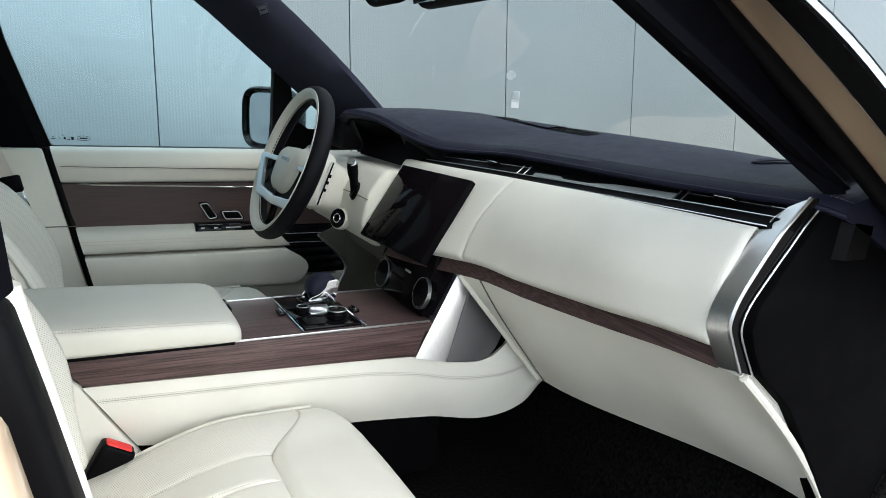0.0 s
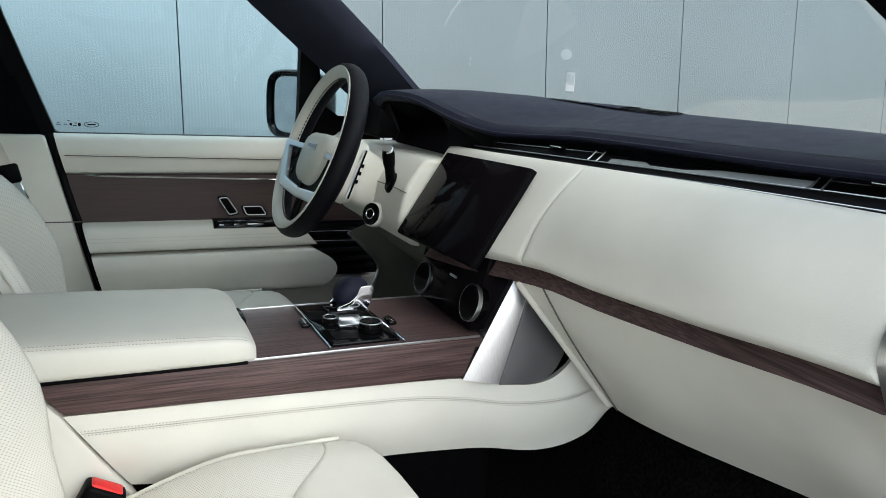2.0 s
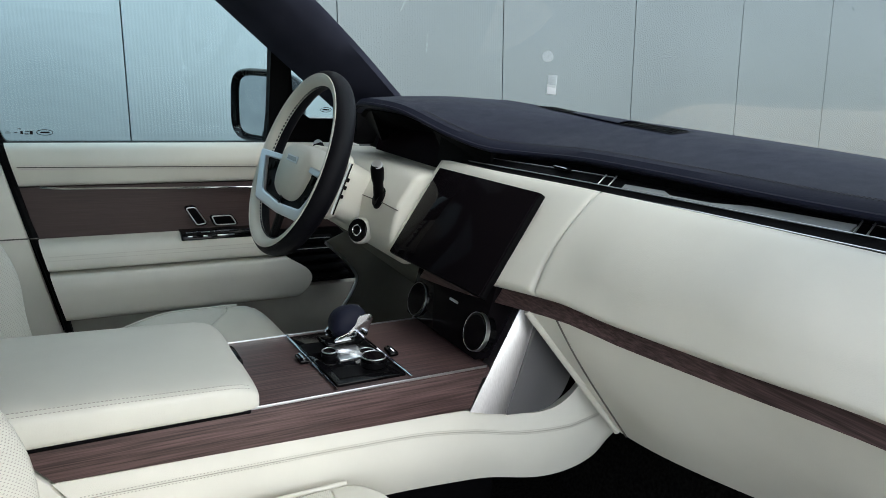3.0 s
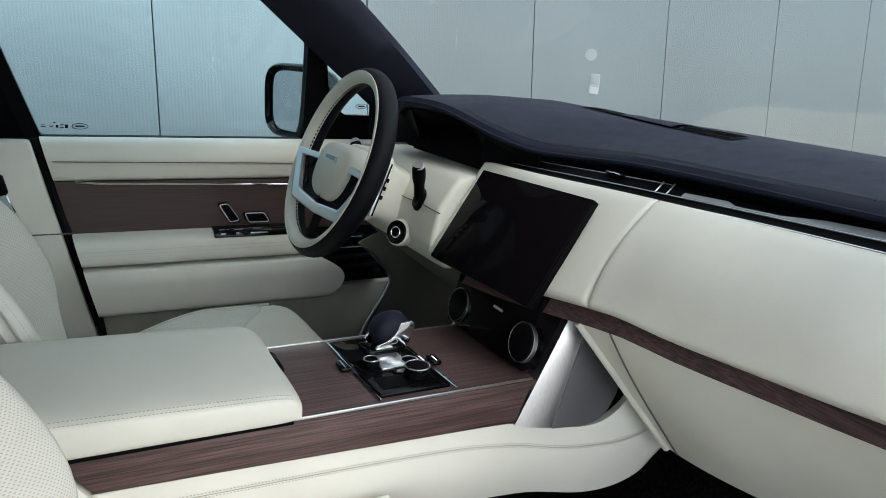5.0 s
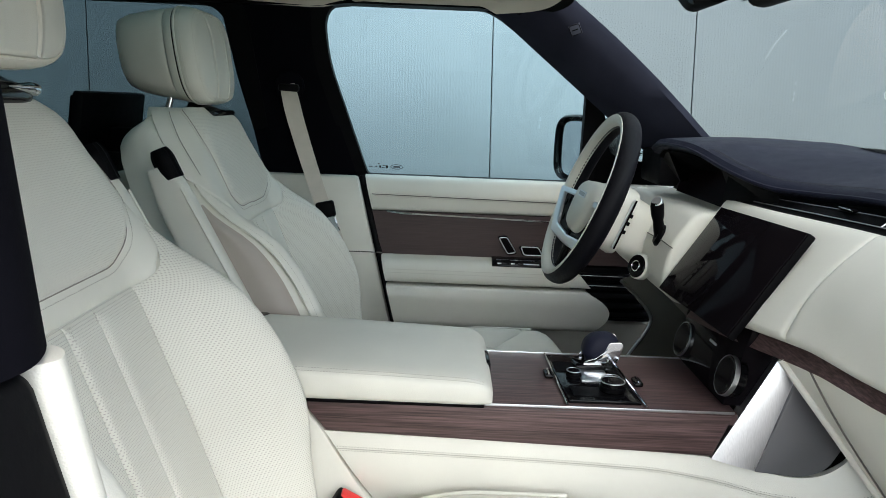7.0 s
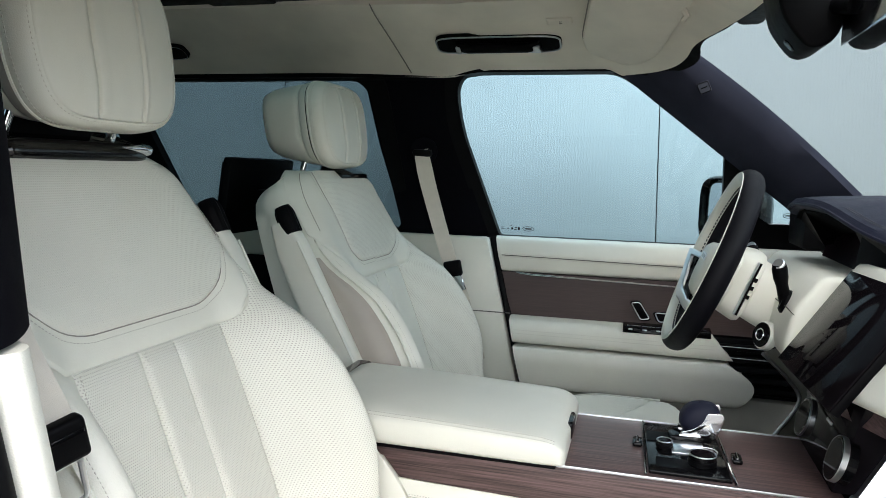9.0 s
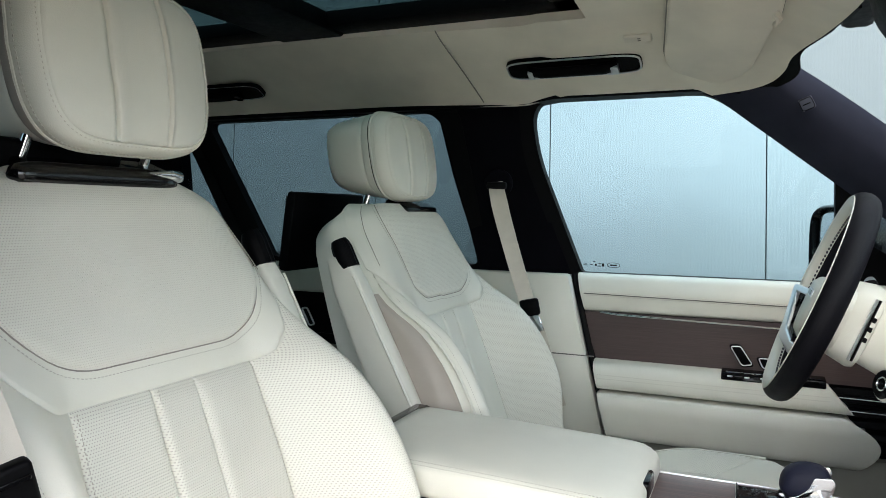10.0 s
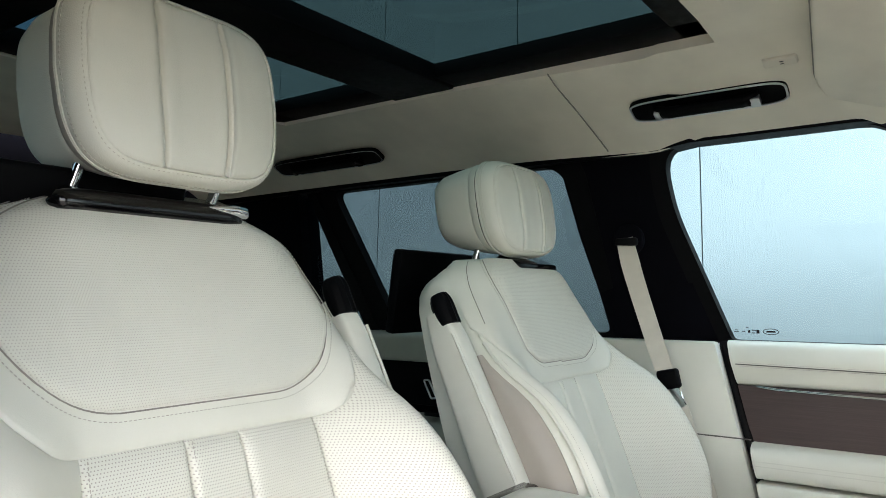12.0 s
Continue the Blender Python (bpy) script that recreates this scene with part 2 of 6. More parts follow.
def prism(poly, axis, lo, hi, w=0.0, seg=2):
    """A polygon in the two other axes, drawn out along one axis."""
    def at(p, h):
        return {"x": (h, p[0], p[1]), "y": (p[0], h, p[1]), "z": (p[0], p[1], h)}[axis]
    bm = bmesh.new()
    a = [bm.verts.new(at(p, lo)) for p in poly]
    b = [bm.verts.new(at(p, hi)) for p in poly]
    bm.faces.new(a)
    bm.faces.new(b[::-1])
    for i in range(len(poly)):
        j = (i + 1) % len(poly)
        bm.faces.new((a[i], a[j], b[j], b[i]))
    bmesh.ops.recalc_face_normals(bm, faces=bm.faces)
    return bevelled(bm, w, seg)


def rounded(poly, r, seg=5):
    """The outline with its corners rounded."""
    out = []
    n = len(poly)
    for i in range(n):
        p = Vector((*poly[i][:2], 0))
        a, b = Vector((*poly[i - 1][:2], 0)), Vector((*poly[(i + 1) % n][:2], 0))
        rr = r if not isinstance(r, (list, tuple)) else r[i]
        k = min(rr, (a - p).length * 0.48, (b - p).length * 0.48)
        s, e = p + (a - p).normalized() * k, p + (b - p).normalized() * k
        for j in range(seg + 1):
            t = j / seg
            q = (1 - t) ** 2 * s + 2 * t * (1 - t) * p + t * t * e
            out.append((q.x, q.y))
    return out


def loft(rings, caps=True, closed=True):
    bm = bmesh.new()
    V = [[bm.verts.new(p) for p in r] for r in rings]
    n = len(rings[0])
    for a, b in zip(V, V[1:]):
        for i in range(n if closed else n - 1):
            j = (i + 1) % n
            bm.faces.new((a[i], a[j], b[j], b[i]))
    if caps:
        bm.faces.new(V[0])
        bm.faces.new(V[-1][::-1])
    bmesh.ops.recalc_face_normals(bm, faces=bm.faces)
    return bm


def tube(pts, r, n=8, closed=False, flat=1.0):
    """A round rod along the points; r may be a list."""
    P = [Vector(p) for p in pts]
    rings = []
    up = None
    for i, p in enumerate(P):
        a = P[i - 1] if i or closed else p
        b = P[(i + 1) % len(P)] if i + 1 < len(P) or closed else p
        d = (b - a).normalized()
        if up is None:
            up = d.orthogonal().normalized()
        up = (up - d * up.dot(d)).normalized()
        side = d.cross(up)
        rr = r[i] if isinstance(r, (list, tuple)) else r
        rings.append([p + (up * math.cos(t) + side * math.sin(t) * flat) * rr for t in [2 * math.pi * k / n for k in range(n)]])
    if closed:
        bm = loft(rings + [rings[0]], caps=False)
        bmesh.ops.remove_doubles(bm, verts=bm.verts, dist=1e-6)
        return bm
    return loft(rings)


def sheet(f, us, vs, thick=0.004, uv=True, flat_map=None):
    """A curved sheet over a grid, with thickness away from its face; the map is in metres."""
    bm = bmesh.new()
    P = [[Vector(f(u, v)) for v in vs] for u in us]
    nu, nv = len(us), len(vs)
    lay = bm.loops.layers.uv.new("map") if uv else None
    N = [[None] * nv for _ in us]
    for i in range(nu):
        for j in range(nv):
            du = P[min(i + 1, nu - 1)][j] - P[max(i - 1, 0)][j]
            dv = P[i][min(j + 1, nv - 1)] - P[i][max(j - 1, 0)]
            c = du.cross(dv)
            N[i][j] = c.normalized() if c.length > 1e-12 else Vector((0, 0, 1))
    A = [[bm.verts.new(p) for p in row] for row in P]
    faces = []
    mid_i, mid_j = nu // 2, nv // 2
    su = [0.0]
    for i in range(1, nu):
        su.append(su[-1] + (P[i][mid_j] - P[i - 1][mid_j]).length)
    sv = [0.0]
    for j in range(1, nv):
        sv.append(sv[-1] + (P[mid_i][j] - P[mid_i][j - 1]).length)
    for i in range(nu - 1):
        for j in range(nv - 1):
            q = bm.faces.new((A[i][j], A[i + 1][j], A[i + 1][j + 1], A[i][j + 1]))
            if uv:
                for l, (a, b) in zip(q.loops, ((i, j), (i + 1, j), (i + 1, j + 1), (i, j + 1))):
                    l[lay].uv = flat_map(P[a][b]) if flat_map else (su[a], sv[b])
    if thick:
        B = [[bm.verts.new(P[i][j] - N[i][j] * thick) for j in range(nv)] for i in range(nu)]
        for i in range(nu - 1):
            for j in range(nv - 1):
                bm.faces.new((B[i][j], B[i][j + 1], B[i + 1][j + 1], B[i + 1][j]))
        for i in range(nu - 1):
            bm.faces.new((A[i][0], B[i][0], B[i + 1][0], A[i + 1][0]))
            bm.faces.new((A[i][-1], A[i + 1][-1], B[i + 1][-1], B[i][-1]))
        for j in range(nv - 1):
            bm.faces.new((A[0][j], A[0][j + 1], B[0][j + 1], B[0][j]))
            bm.faces.new((A[-1][j], B[-1][j], B[-1][j + 1], A[-1][j + 1]))
    return bm


def span(a, b, n):
    return [a + (b - a) * i / (n - 1) for i in range(n)]


def bars_along(pts, step, length, r):
    """A row of short thread stitches along a line, as one mesh."""
    P = [Vector(p) for p in pts]
    verts, faces = [], []
    carry = 0.0
    for a, b in zip(P, P[1:]):
        L = (b - a).length
        if L < 1e-9:
            continue
        d = (b - a) / L
        up = d.orthogonal().normalized()
        si = d.cross(up)
        s = carry
        while s < L:
            c = a + d * s
            k = len(verts)
            ring = [up * r, si * r, -up * r, -si * r]
            verts.append(c - d * length / 2)
            verts += [c - d * length * 0.3 + q for q in ring]
            verts += [c + d * length * 0.3 + q for q in ring]
            verts.append(c + d * length / 2)
            for i in range(4):
                j = (i + 1) % 4
                faces += [(k, k + 1 + j, k + 1 + i), (k + 1 + i, k + 1 + j, k + 5 + j, k + 5 + i), (k + 5 + i, k + 5 + j, k + 9)]
            s += step
        carry = s - L
    bm = bmesh.new()
    V = [bm.verts.new(v) for v in verts]
    for f in faces:
        bm.faces.new([V[i] for i in f])
    return bm


def stitching(pts, parent, mat=None, step=0.0044, length=0.0032, r=0.00052):
    return part("stitching", bars_along(pts, step, length, r), mat or M_THREAD, parent)


def disc(c, normal, r, h, n=28, w=0.0015, inner=0.0):
    """A short cylinder with rounded rims, standing along its normal."""
    prof = [(0, 0), (r, 0), (r, h - w), (r - w, h), (inner, h)] if not inner else [(inner, 0), (r, 0), (r, h - w), (r - w, h), (inner + w, h), (inner, h - w)]
    q = Vector((0, 0, 1)).rotation_difference(Vector(normal)).to_matrix()
    bm = bmesh.new()
    rows = []
    for a, b in prof:
        rows.append([bm.verts.new(Vector(c) + q @ Vector((max(a, 1e-5) * math.cos(t), max(a, 1e-5) * math.sin(t), b))) for t in [2 * math.pi * k / n for k in range(n)]])
    pairs = list(zip(rows, rows[1:])) + ([(rows[-1], rows[0])] if inner else [])
    for a, b in pairs:
        for i in range(n):
            j = (i + 1) % n
            bm.faces.new((a[i], a[j], b[j], b[i]))
    return bm


def smooth01(t):
    t = max(0.0, min(1.0, t))
    return t * t * (3 - 2 * t)


YC = 0.024          # the car's middle plane


# ---- the setting: ground, wall, car shell ----
ground = structure("ground", sheet(lambda u, v: (u, v, 0.0), span(-300, 300, 5), span(-300, 300, 5), 0.0), M_TARMAC, "brownish grey paved yard round the car", "ground")

# a tall cladding wall of ribbed steel panels beside the car
WALL_Y, PANEL, FIRST, HIGH = 2.75, 1.042, 0.143, 4.8
WALL_TILT = Matrix.Translation((0, WALL_Y, 1.4)) @ Matrix.Rotation(radians(-4.0), 4, "X") @ Matrix.Rotation(radians(-1.3), 4, "Y") @ Matrix.Translation((0, -WALL_Y, -1.4))


def ribbed_panel(x0, x1):
    """One steel sheet with fine upright ribs and folded edges."""
    bm = bmesh.new()
    pitch, deep = 0.0155, 0.00029
    n = int((x1 - x0 - 0.012) / pitch)
    xs, ys = [x0 + 0.003], [WALL_Y + 0.03]
    xs.append(x0 + 0.003)
    ys.append(WALL_Y)
    for i in range(n):
        a = x0 + 0.006 + i * pitch
        for f, d in ((0.0, 0), (0.35, 0), (0.5, deep), (0.85, deep)):
            xs.append(a + f * pitch)
            ys.append(WALL_Y - d)
    xs += [x1 - 0.003, x1 - 0.003]
    ys += [WALL_Y, WALL_Y + 0.03]
    lo = [bm.verts.new((x, y, -0.8)) for x, y in zip(xs, ys)]
    hi = [bm.verts.new((x, y, HIGH)) for x, y in zip(xs, ys)]
    for i in range(len(xs) - 1):
        bm.faces.new((lo[i], lo[i + 1], hi[i + 1], hi[i]))
    bmesh.ops.transform(bm, matrix=WALL_TILT, verts=bm.verts)
    return bm


wall_north = structure("wall_north", box((0.5, WALL_Y + 0.13, 2.0), (16, 0.2, 5.6), 0.01), M_JOINT, "dark backing behind the grey cladding panels of the building", "wall")
wall_north.data.transform(WALL_TILT)
for i in range(-7, 8):
    part("panel", ribbed_panel(FIRST + i * PANEL, FIRST + (i + 1) * PANEL), M_WALL, wall_north, smooth=12)

# pale worn marks on the cladding: a scrape, a thin scratch and a few flecks
def wall_mark(outline, name, label):
    bm = prism(outline, "y", WALL_Y - 0.0022, WALL_Y - 0.0008)
    bmesh.ops.transform(bm, matrix=WALL_TILT, verts=bm.verts)
    return part(name, bm, M_SCUFF, wall_north, label)


wall_mark([(1.548, 1.655), (1.556, 1.655), (1.60, 1.73), (1.655, 1.80), (1.648, 1.803), (1.59, 1.735)], "scrape", "pale scrape")
for x, z in ((1.711, 1.452), (1.714, 1.485), (1.718, 1.535), (0.395, 1.292), (0.40, 1.33)):
    wall_mark(rounded([(x - 0.004, z - 0.012), (x + 0.005, z - 0.010), (x + 0.003, z + 0.012), (x - 0.003, z + 0.010)], 0.004, 2), "fleck", "pale fleck")

# cabin floor and bulkheads
structure("floor", box((0.0, YC, 0.6), (2.9, 1.56, 0.04), 0.01), M_CARPETBASE, "black deep-pile carpet of the cabin floor", "floor")
structure("wall_front", prism([(0.62, 0.6), (0.78, 0.6), (1.12, 1.24), (1.06, 1.28), (0.95, 1.22), (0.7, 0.85)], "y", YC - 0.76, YC + 0.76, 0.01), M_CARPETBASE, "dark carpeted bulkhead under the dashboard", "wall")
# added dark sheet: stands for the shaded rear, blocks light from behind
structure("wall_rear", box((-2.05, YC, 1.165), (0.06, 1.5, 1.23), 0.02), M_SUEDEDARK, "dark sheet closing the rear, in place of shaded headlining and rear window", "wall")


def side_y(z, outer=0.0):
    """How far the body side stands from the middle plane: upright below the belt, leaning in above."""
    return (0.838 if z < 1.21 else 0.838 - 0.37 * (z - 1.21)) + outer


def side_panel(poly, side, depth, offset=0.0, w=0.004):
    """An outline in x and z laid on the body side, with thickness outwards."""
    bm = bmesh.new()
    a = [bm.verts.new((x, YC + side * (side_y(z) + offset), z)) for x, z in poly]
    b = [bm.verts.new((x, YC + side * (side_y(z) + offset + depth), z)) for x, z in poly]
    bm.faces.new(a)
    bm.faces.new(b[::-1])
    for i in range(len(poly)):
        j = (i + 1) % len(poly)
        bm.faces.new((a[i], a[j], b[j], b[i]))
    bmesh.ops.recalc_face_normals(bm, faces=bm.faces)
    bmesh.ops.triangulate(bm, faces=[f for f in bm.faces if len(f.verts) > 4])
    return bm


def ring_panel(outer, inner, side, depth, offset=0.0):
    """A frame between two outlines with the same number of points, laid on the body side."""
    bm = bmesh.new()

    def row(poly, d):
        return [bm.verts.new((x, YC + side * (side_y(z) + offset + d), z)) for x, z in poly]
    oa, ob, ia, ib = row(outer, 0), row(outer, depth), row(inner, 0), row(inner, depth)
    n = len(outer)
    for i in range(n):
        j = (i + 1) % n
        for p, q in ((oa, ia), (ia, ib), (ib, ob), (ob, oa)):
            bm.faces.new((p[i], p[j], q[j], q[i]))
    return bm


# the roof lining with the opening for the glass roof
def roof_z(x, y):
    t = (abs(y - YC)) / 0.62
    crown = 1.725 + 0.012 * smooth01((x + 0.2) / -0.6) - 0.10 * max(0.0, (x + 0.02) / 0.27) ** 2
    g = max(0.0, (t - 0.55) / 0.45)
    dip = 0.014 * smooth01((-0.32 - x) / 0.09) + 0.013 * smooth01((x + 0.03) / 0.05)
    return crown - 0.0997 * g ** 1.253 - dip * g ** 4


RX0, RX1, RY = -1.95, 0.25, 0.635
SX0, SX1, SY = -1.25, -0.20, 0.375     # the glass opening
xs_r = sorted(set([round(v, 4) for v in span(RX0, SX0, 4) + span(SX0, SX1, 34) + span(SX1, RX1, 22)]))
ys_r = sorted(set([round(v, 4) for v in span(-RY, -SY, 25) + span(-SY, SY, 9) + span(SY, RY, 25)]))
front_x = table([0.0, 0.349, 0.485, 0.53, 0.575, 0.61, 0.635], [0.235, 0.203, 0.152, 0.142, 0.118, 0.075, 0.010])


def drawn_in(x, y):
    """The headlining's front edge runs back towards the sides."""
    return x if x < -0.02 else -0.02 + (x + 0.02) * (front_x(abs(y)) + 0.02) / 0.27


cells = set()
for i in range(len(xs_r) - 1):
    for j in range(len(ys_r) - 1):
        cx, cy = (xs_r[i] + xs_r[i + 1]) / 2, (ys_r[j] + ys_r[j + 1]) / 2
        if not (SX0 < cx < SX1 and abs(cy) < SY):
            cells.add((i, j))


def roof_sheet(lo, hi):
    """A shell that follows the roof between two heights above the lining, open at the glass."""
    bm = bmesh.new()

    def row(d):
        return {(x, y): bm.verts.new((drawn_in(x, y), YC + y * (1 + 0.04 * (x < -0.3)), roof_z(drawn_in(x, y), YC + y) + d)) for x in xs_r for y in ys_r}
    low, top = row(lo), row(hi)
    for i, j in sorted(cells):
        k = [(xs_r[i], ys_r[j]), (xs_r[i + 1], ys_r[j]), (xs_r[i + 1], ys_r[j + 1]), (xs_r[i], ys_r[j + 1])]
        bm.faces.new([low[q] for q in k])
        bm.faces.new([top[q] for q in k[::-1]])
        for (di, dj), (a, b) in (((0, -1), (0, 1)), ((1, 0), (1, 2)), ((0, 1), (2, 3)), ((-1, 0), (3, 0))):
            if (i + di, j + dj) not in cells:
                bm.faces.new((low[k[a]], top[k[a]], top[k[b]], low[k[b]]))
    return bm


structure("ceiling", roof_sheet(0.0, 0.03), M_HEADLINER, "cream suede headlining with a wide glass roof opening", "ceiling", 50)
structure("ceiling_skin", roof_sheet(0.033, 0.038), M_GOLD, "plain bronze painted outer roof skin", "roof", 50)

glass_roof = thing("glass_roof", "tinted panoramic glass roof with a black surround and cross beam", "glass roof", at=(-0.9, YC, 1.76))


def roof_bar(x0, x1, y0, y1, z0=1.735, h=0.0315):
    return box(((x0 + x1) / 2, YC + (y0 + y1) / 2, z0 + h / 2), (x1 - x0, y1 - y0, h), 0.006)


part("frame", roof_bar(SX0, SX1, SY - 0.07, SY + 0.01), M_BLACKTRIM, glass_roof)
part("frame", roof_bar(SX0, SX1, -SY - 0.01, -SY + 0.07), M_BLACKTRIM, glass_roof)
part("frame", roof_bar(SX1 - 0.055, SX1 + 0.01, -SY, SY), M_BLACKTRIM, glass_roof)
part("frame", roof_bar(SX0 - 0.01, SX0 + 0.06, -SY, SY), M_BLACKTRIM, glass_roof)
part("cross_beam", roof_bar(-0.88, -0.72, -SY, SY, 1.728, 0.0385), M_BLACKTRIM, glass_roof)
for x0, x1 in ((-0.72, SX1 - 0.055), (SX0 + 0.06, -0.88)):
    part("pane", box(((x0 + x1) / 2, YC, 1.768), (x1 - x0 + 0.02, 2 * SY - 0.1, 0.006), 0.001), M_ROOFGLASS, glass_roof)
# thin light strip along the rear edge of the opening
part("trim_strip", tube([(SX0 - 0.006, YC - SY, 1.733), (SX0 - 0.006, YC + SY, 1.733)], 0.0035, 6), M_HEADLINER, glass_roof)

# stitched seam of the headlining across the side
seam = spline([(-0.508, 0.402, roof_z(-0.508, 0.402) - 0.001), (-0.512, 0.45, roof_z(-0.512, 0.45) - 0.001), (-0.508, 0.53, roof_z(-0.508, 0.53) - 0.001), (-0.500, 0.600, roof_z(-0.500, 0.600) - 0.0015), (-0.492, 0.648, roof_z(-0.492, 0.648) - 0.0015)], 10)
tagged(part("trim_seam", tube(seam, 0.0014, 6), M_SEAM), "stitched seam across the cream headlining", "trim", kind="structure")

# ---- pillars and window frames, driver's side ----
FW = rounded([(-0.298, 1.207), (-0.387, 1.49), (-0.395, 1.619), (-0.012, 1.622), (0.250, 1.451), (0.270, 1.207)], [0.01, 0.05, 0.070, 0.05, 0.01, 0.01], 6)
FO = rounded([(-0.335, 1.20), (-0.425, 1.49), (-0.425, 1.650), (0.004, 1.656), (0.30, 1.455), (0.305, 1.20)], [0.01, 0.05, 0.075, 0.06, 0.01, 0.01], 6)
RWI = rounded([(-1.245, 1.215), (-1.365, 1.605), (-0.63, 1.605), (-0.575, 1.215)], [0.02, 0.03, 0.06, 0.02], 6)
RWO = rounded([(-1.31, 1.20), (-1.44, 1.632), (-0.58, 1.632), (-0.54, 1.20)], [0.02, 0.03, 0.06, 0.02], 6)
for side, name in ((1, "left"), (-1, "right")):
    if side == 1:
        w1 = thing("window_1", "driver's side window glass in a black frame", "window", at=(0, YC + 0.8, 1.4))
        tagged(w1, kind="structure")
        part("window_frame", ring_panel(FO, FW, 1, 0.03, -0.012), M_RUBBER, w1)
        part("pane", side_panel(FW, 1, 0.004, 0.012), M_SIDEGLASS, w1)
        tri = [(0.335, 1.29), (0.315, 1.34), (0.302, 1.405), (0.312, 1.402), (0.40, 1.345), (0.47, 1.28), (0.47, 1.27), (0.37, 1.27)]
        part("sail_trim", side_panel([(0.262, 1.20), (0.262, 1.36), (0.302, 1.405), (0.315, 1.34), (0.335, 1.29), (0.37, 1.268), (0.47, 1.268), (0.50, 1.20)], 1, 0.03, -0.010), M_BLACKTRIM, w1, "black mirror corner trim")
        p = part("quarter_pane", side_panel(tri, 1, 0.004, 0.012), M_SIDEGLASS, w1)
        p.visible_shadow = False
        part("quarter_frame", side_panel([(0.266, 1.20), (0.250, 1.455), (0.27, 1.45), (0.302, 1.41), (0.302, 1.2)], 1, 0.03, -0.014), M_RUBBER, w1)
    w2 = thing("window_2", "rear side window of dark privacy glass", "window", at=(-0.9, YC + side * 0.8, 1.4))
    tagged(w2, kind="structure")
    part("window_frame", ring_panel(RWO, RWI, side, 0.03, -0.012), M_RUBBER, w2)
    part("pane", side_panel(RWI, side, 0.004, 0.012), M_PRIVACY, w2)
    Q = rounded([(-1.36, 1.215), (-1.475, 1.6), (-1.56, 1.6), (-1.62, 1.30), (-1.60, 1.215)], [0.01, 0.03, 0.03, 0.03, 0.02], 5)
    part("quarter_pane", side_panel(Q, side, 0.004, 0.012), M_PRIVACY, w2)
    # pillars behind the front doors, roof rails, rear corner
    structure("pillar_centre_" + name, side_panel([(-0.565, 1.20), (-0.615, 1.44), (-0.64, 1.63), (-0.42, 1.645), (-0.42, 1.5), (-0.325, 1.20)] if side == 1 else
              [(-0.565, 1.25), (-0.615, 1.44), (-0.64, 1.63), (-0.44, 1.645), (-0.44, 1.5), (-0.44, 1.25)], side, 0.05, -0.01), M_SUEDEDARK, "dark cloth-lined centre pillar beside the front seat", "pillar")
    structure("pillar_rear_" + name, side_panel([(-1.575, 1.2), (-1.58, 1.3), (-1.50, 1.63), (-2.05, 1.63), (-2.05, 1.2)], side, 0.08, -0.02), M_SUEDEDARK, "dark lined rear pillar", "pillar")
    structure("pillar_door_" + name, side_panel([(-1.31, 1.2), (-1.44, 1.62), (-1.475, 1.62), (-1.36, 1.2)], side, 0.05, -0.014), M_RUBBER, "black upright bar between the rear side panes", "pillar")
    structure("trim_rail_" + name, side_panel([(-2.05, 1.60), (-2.05, 1.66), (0.03, 1.675), (0.10, 1.61), (0.02, 1.612), (-0.03, 1.6165), (-0.33, 1.6165), (-0.40, 1.608), (-0.62, 1.608), (-1.44, 1.61)], side, 0.06, -0.035), M_BLACKTRIM, "black trim rail above the side windows", "trim")
    structure("wall_side_" + name, side_panel([(-2.05, 0.58), (-2.05, 1.2), (-0.55, 1.2), (-0.55, 0.58)], side, 0.05, 0.02), M_BLACKTRIM, "dark rear body side of the cabin", "wall")
structure("wall_door_left", side_panel([(-0.55, 0.58), (-0.55, 1.19), (0.75, 1.19), (0.75, 0.58)], 1, 0.05, 0.03), M_BLACKTRIM, "dark body side behind the driver's door lining", "wall")


# windscreen pillars: a rounded trim between the side window and the windscreen
def a_pillar(side):
    lower = Vector((0.503, 0.605, 1.335))
    upper = Vector((0.115, 0.595, 1.660))
    lo_out = Vector((0.52, 0.80, 1.215))
    up_out = Vector((-0.03, 0.69, 1.638))
    rings = []
    for t in span(-0.12, 1.1, 14):
        a, b = lower.lerp(upper, t), lo_out.lerp(up_out, t)
        a += Vector((0.55, 0.3, 0.6)).normalized() * 0.055 * max(0.0, t * (1 - t))
        n = Vector((-0.55, -0.45, -0.25)).normalized()
        out = Vector((0.5, 0.35, 0.6)).normalized()
        mid = (a + b) / 2 + n * 0.022
        ring = [a + out * 0.016, a, a.lerp(mid, 0.5) + n * 0.006, mid, mid.lerp(b, 0.5) + n * 0.006, b, b + out * 0.05]
        rings.append([Vector((p.x, YC + side * (p.y - YC), p.z)) for p in ring])
    return loft(rings)


structure("pillar_front_left", a_pillar(1), M_PILLAR, "dark cloth-lined windscreen pillar with an airbag badge", "pillar", 60)

# the near windscreen pillar, seen from outside with its bronze paint
def bar_along(p0, p1, p2, poly):
    """A section swept through three points on the pillar's line."""
    rings = []
    for p in spline([p0, p1, p2], 8):
        rings.append([(p.x + a, p.y + b, p.z + c) for a, b, c in poly])
    return loft(rings)


